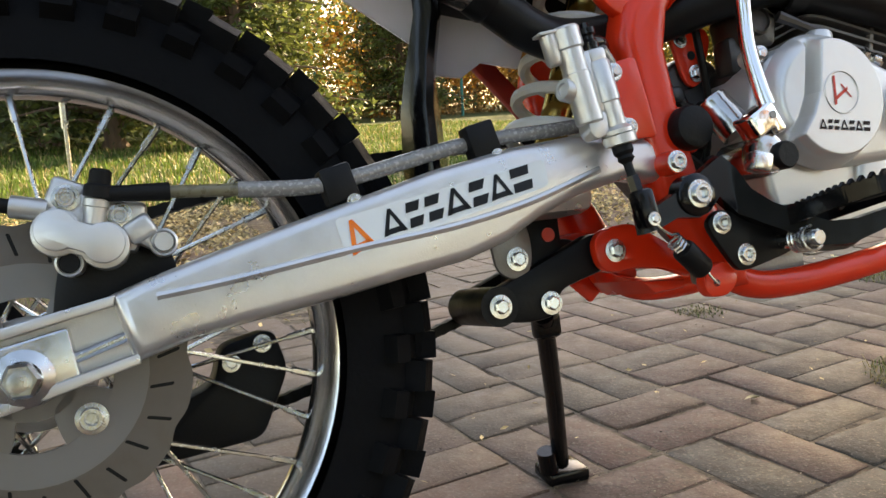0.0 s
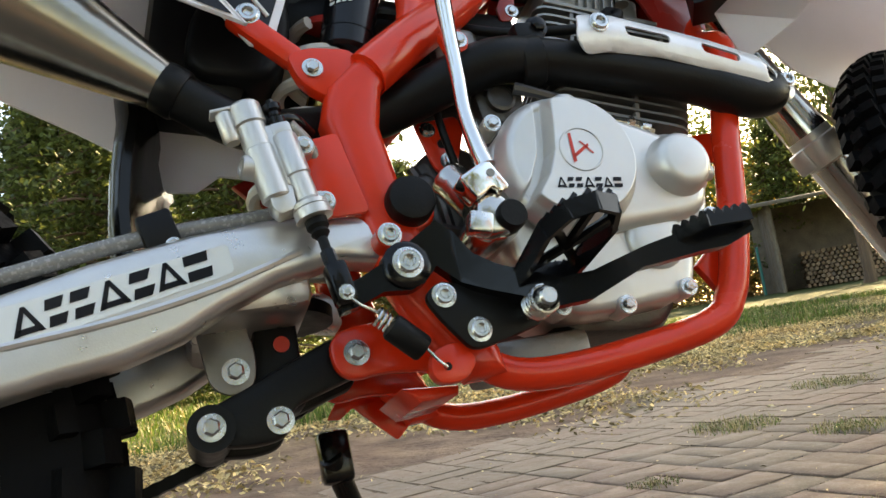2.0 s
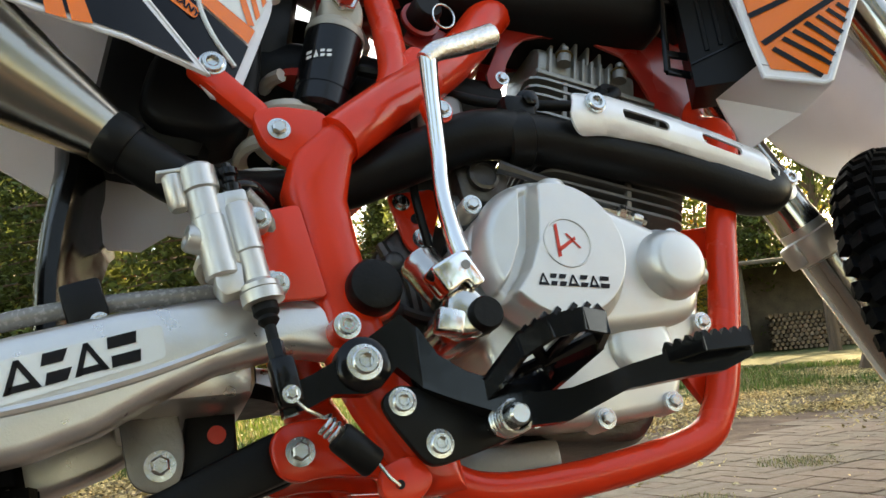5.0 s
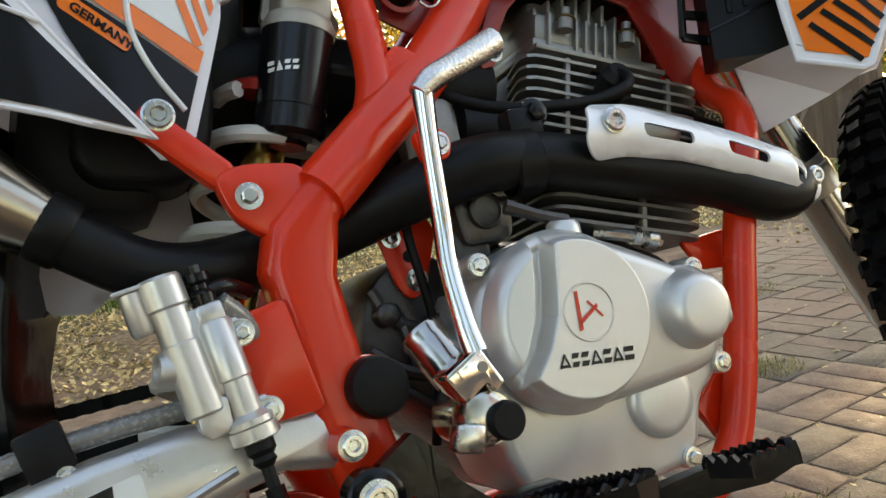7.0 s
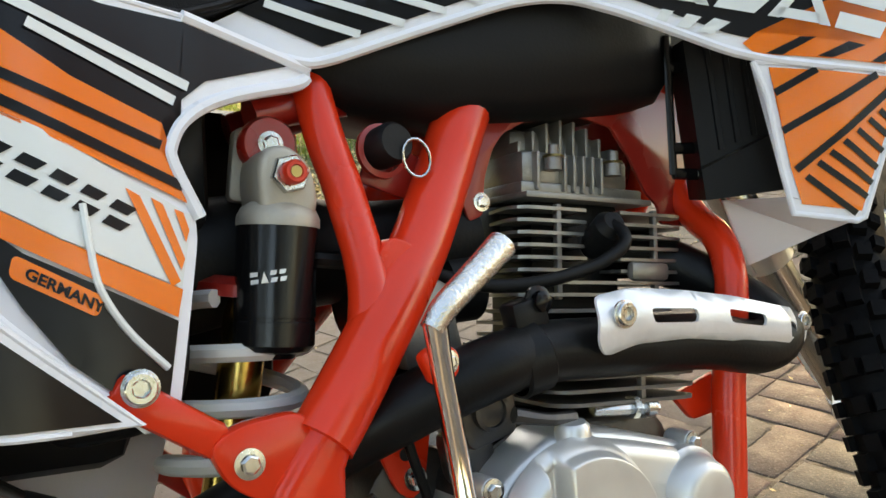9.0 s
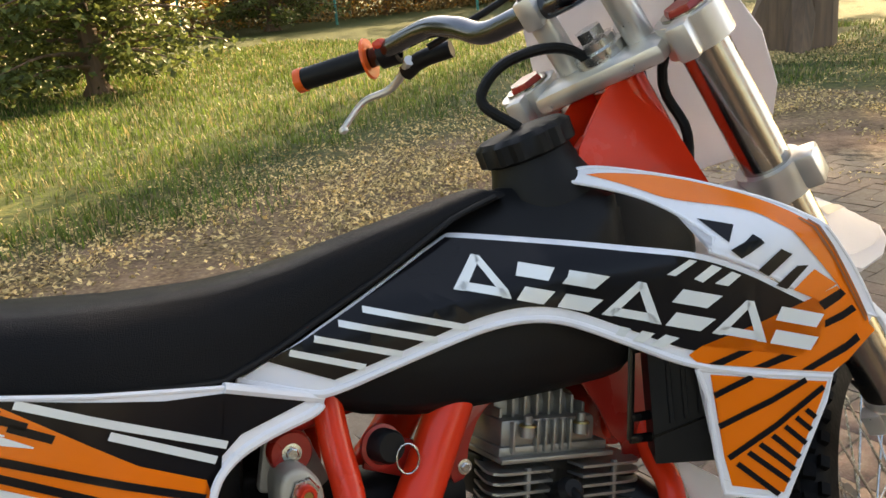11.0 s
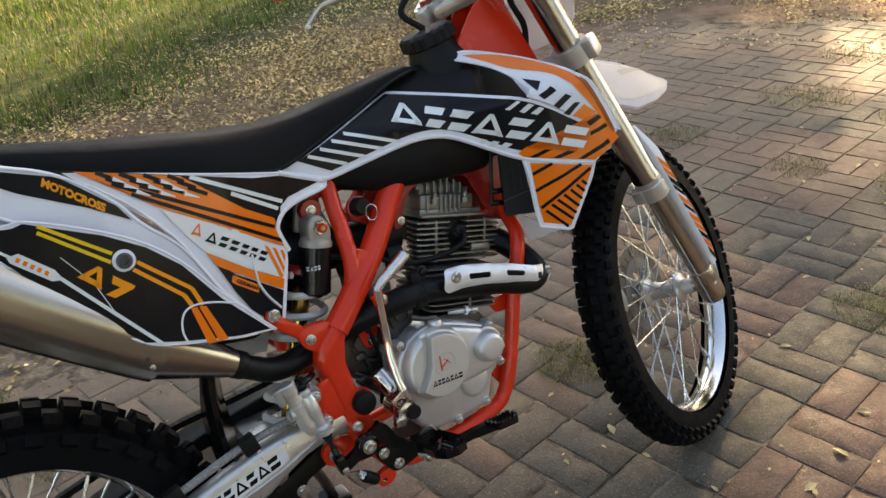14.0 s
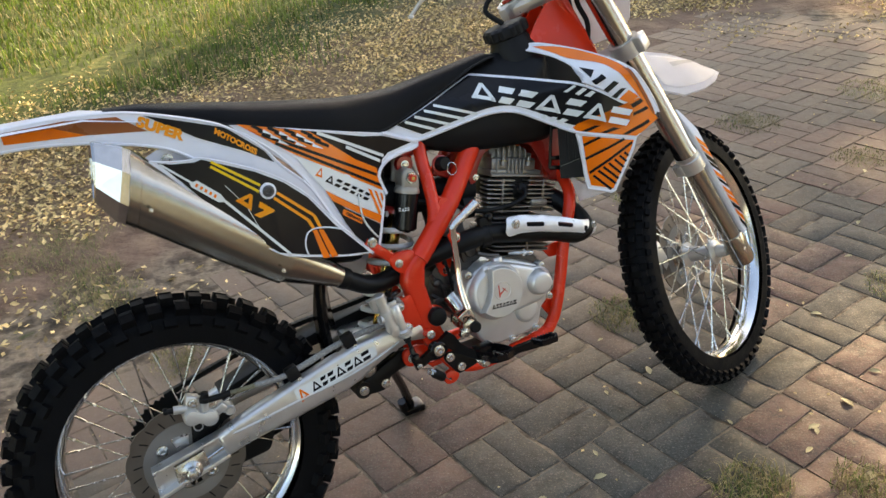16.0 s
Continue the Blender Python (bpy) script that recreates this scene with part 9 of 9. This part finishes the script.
# grit and straw caught in the joints near the bike
vs, fs, vs2, fs2 = [], [], [], []
for x, y, turn, tone in cells[:900]:
    for _ in range(26):
        a, side_ = rg.uniform(-0.5, 0.5), rg.choice((-1, 1))
        if rg.random() < 0.66:
            u, v = a * BL, side_ * BW / 2 + rg.gauss(0, 0.0035)
        else:
            u, v = side_ * BL / 2 + rg.gauss(0, 0.0035), a * BW
        if rg.random() < 0.12:
            u, v = rg.uniform(-0.5, 0.5) * BL, rg.uniform(-0.5, 0.5) * BW
        w = BA + turn
        q = Vector((x + u * math.cos(w) - v * math.sin(w), y + u * math.sin(w) + v * math.cos(w), rg.uniform(-0.001, 0.0018)))
        pale = rg.random() < 0.3
        leaf_quad(vs2 if pale else vs, fs2 if pale else fs, q, rg.uniform(0.0010, 0.0030) * (1.3 if pale else 1.0), rg, 0.25)
raw("joint_grit", vs, fs, mat("dark_grit", (0.060, 0.048, 0.036), 0.9, vary=0.4, rand=0.5), "dark grit lying in the brick joints", "grit", "stuff")
raw("straw_crumbs", vs2, fs2, mat("straw_crumb", (0.24, 0.19, 0.125), 0.85, vary=0.3, rand=0.4), "pale straw crumbs lying in the brick joints", "crumbs", "stuff")

# tufts in the joints
def tuft(x, y, n, r, h, seed, dry=0.3):
    q = random.Random(seed)
    v1, f1, v2, f2 = [], [], [], []
    for _ in range(int(n * 5)):
        a, rr = q.uniform(0, 6.3), r * q.random() ** 0.7
        d = q.random() < dry
        tri_blade(v2 if d else v1, f2 if d else f1, x + rr * math.cos(a), y + rr * math.sin(a), -0.004, h * q.uniform(0.3, 1.0), 0.0019, q.uniform(0.6, 1.3), q.uniform(0, 6.3), 0.6)
    ob = raw("grass_tuft", v1, f1, GRASSBLADE, "small grass tuft growing in a brick joint", "grass", "stuff")
    if f2:
        raw("dry_grass", v2, f2, DRYBLADE, kind="stuff", parent=ob)
    ob["group"] = "tufts in the paving"


for k, (x, y, n, r, h) in enumerate(((0.86, 1.42, 170, 0.11, 0.055), (0.93, 0.63, 150, 0.09, 0.075), (1.17, 0.60, 90, 0.07, 0.06), (1.75, 1.35, 160, 0.13, 0.05), (2.4, 2.0, 150, 0.15, 0.05), (0.95, 2.55, 140, 0.13, 0.06), (1.15, 2.25, 110, 0.10, 0.05),
                                   (1.9, 2.9, 160, 0.16, 0.05), (2.9, 2.6, 160, 0.16, 0.05), (0.60, 1.95, 60, 0.06, 0.03), (3.3, 3.6, 150, 0.18, 0.05), (1.5, 3.2, 140, 0.15, 0.05), (-0.55, 1.5, 90, 0.10, 0.05), (-0.95, 2.0, 140, 0.16, 0.07), (-1.25, 2.45, 260, 0.22, 0.09), (-1.05, 2.2, 160, 0.14, 0.07), (-1.5, 2.3, 200, 0.20, 0.08), (-0.8, 1.75, 150, 0.14, 0.06), (2.15, 2.35, 120, 0.12, 0.04), (2.7, 3.1, 200, 0.22, 0.05))):
    tuft(x, y, n, r, h * 0.7, 40 + k, 0.7)


def tree(name, label, height, crown_r, crown_lo, leaf, n_leaf, size, seed, trunk_r, conifer=False, clumps=26):
    """A tapered trunk with limbs and a crown of many small leaves in clumps."""
    q = random.Random(seed)
    root = new(name)
    bm = bmesh.new()
    bend = [Vector((q.gauss(0, 0.02), q.gauss(0, 0.02), 0)) * k * height * 0.25 for k in range(5)]
    stem = [Vector((0, 0, -0.2 + (height * 0.95 + 0.2) * k / 4)) + bend[k] for k in range(5)]
    tube(bm, stem, [trunk_r * 1.25, trunk_r, trunk_r * 0.75, trunk_r * 0.45, trunk_r * 0.1], 10, 4)
    for k in range(5):
        a = q.uniform(0, 6.3)
        tube(bm, [Vector((0, 0, 0.25)), Vector((math.cos(a) * trunk_r * 1.2, math.sin(a) * trunk_r * 1.2, 0.05)), Vector((math.cos(a) * trunk_r * 2.2, math.sin(a) * trunk_r * 2.2, -0.12))], [trunk_r * 0.6, trunk_r * 0.5, trunk_r * 0.2], 7, 3)
    centres = []
    for k in range(clumps):
        t = (k + q.random()) / clumps
        z = crown_lo + (height - crown_lo) * t
        r = crown_r * ((1 - t) ** 0.75 if conifer else math.sin(math.pi * min(1, 0.18 + t * 0.8)) ** 0.7) * q.uniform(0.45, 1.0)
        a = k * 2.4 + q.uniform(-0.5, 0.5)
        c = Vector((math.cos(a) * r, math.sin(a) * r, z - (0.12 * r if conifer else 0)))
        s = stem[0].lerp(stem[-1], min(1, max(0.05, (z - (0.0 if conifer else 0.5)) / (height * 0.95))))
        centres.append((c, s))
        tube(bm, [s, s.lerp(c, 0.5) + Vector((0, 0, 0.12)), c], [trunk_r * 0.28, trunk_r * 0.16, trunk_r * 0.05], 6, 3)
    part("trunk", bm, BARK, root)
    vs_, fs_ = [], []
    per = n_leaf // clumps
    for c, s in centres:
        d = (c - s)
        cr = crown_r * (0.30 if not conifer else 0.26) * q.uniform(0.7, 1.2)
        for _ in range(per):
            if conifer:
                t = q.uniform(0.25, 1.08)
                p = s.lerp(c, t) + Vector((q.gauss(0, cr * 0.26), q.gauss(0, cr * 0.26), q.gauss(0, cr * 0.14) - 0.1 * cr))
            else:
                p = c + Vector((q.gauss(0, cr), q.gauss(0, cr), q.gauss(0, cr * 0.7)))
            leaf_quad(vs_, fs_, p, size * q.uniform(0.6, 1.3), q, 0.9, 0.3)
    raw("crown", vs_, fs_, leaf, parent=root)
    tagged(root, label, "tree")
    return root


def put(ob, x, y, turn=0.0, s=1.0):
    return copy_thing(ob, Matrix.Translation((x, y, ground_z(x, y))) @ Matrix.Rotation(turn, 4, "Z") @ Matrix.Scale(s, 4))


def place(ob, x, y, turn=0.0):
    ob.matrix_world = Matrix.Translation((x, y, ground_z(x, y))) @ Matrix.Rotation(turn, 4, "Z")
    return ob


# tall pine added far along the sun's direction so its crown shades the bike
shade_tree = place(tree("pine_tree", "added tall pine with a bare trunk and high shading crown", 21.5, 2.2, 9.5, NEEDLE, 20000, 0.135, 3, 0.26, False, 56), 16.62, 27.41)
old_pine = place(tree("pine_tree", "pine with thick bare trunk and wide crown", 11.0, 3.7, 3.9, NEEDLE, 12000, 0.14, 4, 0.34, False, 34), 19.5, 15.0)
young_pine = place(tree("young_pine", "bushy young pine with branches to the ground", 5.5, 2.3, 0.5, NEEDLE, 20000, 0.064, 5, 0.13, True, 140), -3.3, 13.0)
yellow_tree = place(tree("yellow_tree", "autumn tree with bright yellow leaves", 7.0, 2.8, 1.2, YELLOWLEAF, 4600, 0.12, 7, 0.14, False, 18), 3.0, 38)
orange_tree = place(tree("orange_tree", "autumn tree with dry orange-brown leaves", 6.0, 2.6, 0.8, ORANGELEAF, 4600, 0.12, 8, 0.12, False, 18), -1.0, 36)
green_tree = place(tree("green_tree", "tall leafy green tree beside the meadow", 8.5, 3.0, 1.4, GREENLEAF, 5000, 0.14, 9, 0.18, False, 17), 8.0, 40)
for ob, spots_ in ((young_pine, ((-5.6, 13.5, 1.1), (-7.6, 15.5, 1.3), (-5.0, 18.5, 1.3), (-9.5, 19, 1.5), (-2.0, 30, 1.3), (13.5, 34, 1.6), (-12, 24, 1.7), (-9, 11, 1.3))),
                   (yellow_tree, ((-6, 33, 1.0), (1.0, 44, 1.2), (17, 42, 1.2), (-14, 36, 1.1), (9.5, 33.5, 0.55))),
                   (orange_tree, ((-4.0, 38, 1.1), (5.5, 37, 1.0), (-9.5, 33, 1.1), (2.2, 35, 0.7), (14, 44, 1.2), (-17, 30, 1.2))),
                   (green_tree, ((3.0, 46, 1.2), (11.5, 36, 1.0), (20, 36, 1.2), (24, 30, 1.2), (-11, 42, 1.2), (28, 22, 1.3), (-20, 20, 1.3))),
                   (old_pine, ((25, 17, 1.2), (-7.0, 25.0, 1.0)))):
    for k, (x, y, s) in enumerate(spots_):
        put(ob, x, y, k * 1.7, s)
# added tall pine with a high crown, out of view to the right
copy_thing(old_pine, Matrix.Translation((16.5, 12.2, ground_z(16.5, 12.2))) @ Matrix.Diagonal((1.12, 1.12, 1.85, 1)))
# second added pine, which thins the sun on the right-hand paving
copy_thing(shade_tree, Matrix.Translation((21.2, 24.4, ground_z(21.2, 24.4))) @ Matrix.Rotation(2.1, 4, "Z"))
# thick old pine beyond the end of the paving
copy_thing(old_pine, Matrix.Translation((5.8, 9.95, ground_z(5.8, 9.95))) @ Matrix.Rotation(0.8, 4, "Z") @ Matrix.Diagonal((1.0, 1.0, 3.2, 1)))
# slender pine beyond the meadow
copy_thing(old_pine, Matrix.Translation((10.3, 21.9, ground_z(10.3, 21.9))) @ Matrix.Diagonal((0.36, 0.36, 1.0, 1)))
# trees behind the camera, which close the place in reflections
for k, (ob, x, y, s) in enumerate(((green_tree, -6, -9, 1.1), (young_pine, 1, -11, 1.5), (green_tree, 7, -10, 1.2), (orange_tree, 12, -5, 1.1), (green_tree, -12, -3, 1.2), (yellow_tree, 4, -14, 1.2), (green_tree, -10, 5, 1.0))):
    put(ob, x, y, k * 2.1, s)
# low scrub under the far trees
vs, fs = [], []
for _ in range(26000):
    a = rg.uniform(-30, 40)
    d = rg.uniform(24, 30) + 0.1 * abs(a)
    h = 1.0 + 0.9 * noise.noise(Vector((a * 0.25, 0, 3)))
    leaf_quad(vs, fs, Vector((a, 29 + d * 0.25 + rg.gauss(0, 1.2), ground_z(a, 33) + rg.random() * max(0.5, h))), rg.uniform(0.06, 0.13), rg, 1.0)
raw("far_scrub", vs, fs, leaf_mat("brown_scrub", (0.24, 0.165, 0.065), 0.6), "brownish autumn scrub along the far fence", "bushes", "stuff")
# the wood behind, closing the gaps between the trees
for nm_, tone_, lo_, hi_, seed_, cnt in (("far_wood", (0.085, 0.100, 0.030), 46, 54, 71, 11000), ("autumn_wood", (0.44, 0.27, 0.06), 41, 46, 72, 6500)):
    q = random.Random(seed_)
    vs, fs = [], []
    for _ in range(cnt):
        a = q.uniform(-34, 40)
        top = 6.5 + 3.0 * noise.noise(Vector((a * 0.22, seed_, 0))) + 1.6 * noise.noise(Vector((a * 0.9, seed_, 3)))
        if seed_ == 72 and noise.noise(Vector((a * 0.16, 5, 2))) < 0.0:
            continue
        h = q.random() ** 0.8 * (top if seed_ == 71 else top * 0.6)
        leaf_quad(vs, fs, Vector((a, q.uniform(lo_, hi_), ground_z(a, 44) + h)), q.uniform(0.16, 0.42), q, 1.0)
    raw(nm_, vs, fs, leaf_mat(nm_ + "_leaves", tone_, 0.6), "dense far wood of dark green trees" if seed_ == 71 else "far autumn trees with orange leaves", "trees", "stuff")
# fence posts
for x, y in ((0.2, 30.0), (5.2, 30.3), (-5.0, 29.8), (10.5, 30.6)):
    bm = bmesh.new()
    tube(bm, [(0, 0, -0.3), (0, 0, 1.75)], 0.05, 12, 1)
    lathe(bm, [(0.055, 0), (0.055, 0.03), (0, 0.045)], (0, 0, 1.75), (0, 0, 1), 12)
    ob = new("fence_post", finish(bm, "fence_post", TEAL))
    ob.matrix_world = Matrix.Translation((x, y, ground_z(x, y)))
    tagged(ob, "teal painted metal fence post at the meadow's edge", "post", "fence posts")
# open shed with firewood
shed = new("open_shed")
SX, SY = 10.4, 28.4
sz = ground_z(SX, SY)
for x, y, h in ((0, 0, 3.0), (5.0, 0.4, 3.0), (0.2, 3.0, 3.35), (5.2, 3.4, 3.35)):
    bm = bmesh.new()
    tube(bm, [(x, y, -0.3), (x + 0.03, y, h * 0.5), (x, y, h)], 0.08, 10)
    part("post", bm, OLDWOOD, shed)
bm = bmesh.new()
block(bm, (2.6, 1.5, 3.24), (6.6, 4.4, 0.12), Matrix.Rotation(radians(6), 4, "X"), 0.02)
part("roof", bm, OLDWOOD, shed, "flat weathered board roof")
bm = bmesh.new()
block(bm, (2.6, 3.6, 1.6), (6.0, 0.08, 3.2), None, 0.01)
part("back_wall", bm, OLDWOOD, shed)
for k in range(14):
    bm = bmesh.new()
    block(bm, (-0.05 + rg.uniform(-0.01, 0.01), 0.2 + k * 0.235, 1.55), (0.03, 0.21, 3.1 + rg.uniform(-0.05, 0.05)), None, 0.004)
    part("plank", bm, OLDWOOD, shed)
shed.matrix_world = Matrix.Translation((SX, SY, sz)) @ Matrix.Rotation(radians(-14), 4, "Z")
tagged(shed, "open weathered wooden shed with plank roof", "shed")
bm = bmesh.new()
for r in range(9):
    for c in range(26):
        x, z = c * 0.17 + (r % 2) * 0.085, 0.08 + r * 0.145
        tube(bm, [(x, rg.uniform(-0.05, 0.05), z), (x + rg.uniform(-0.02, 0.02), 0.9, z)], rg.uniform(0.06, 0.082), 8, 1)
ob = new("woodpile", finish(bm, "woodpile", mat("split_firewood", (0.22, 0.15, 0.10), 0.85, vary=0.4, scale=18, rand=0.4)))
ob.matrix_world = shed.matrix_world @ Matrix.Translation((1.0, 1.6, 0))
tagged(ob, "stack of split firewood under the shed", "firewood", kind="stuff")
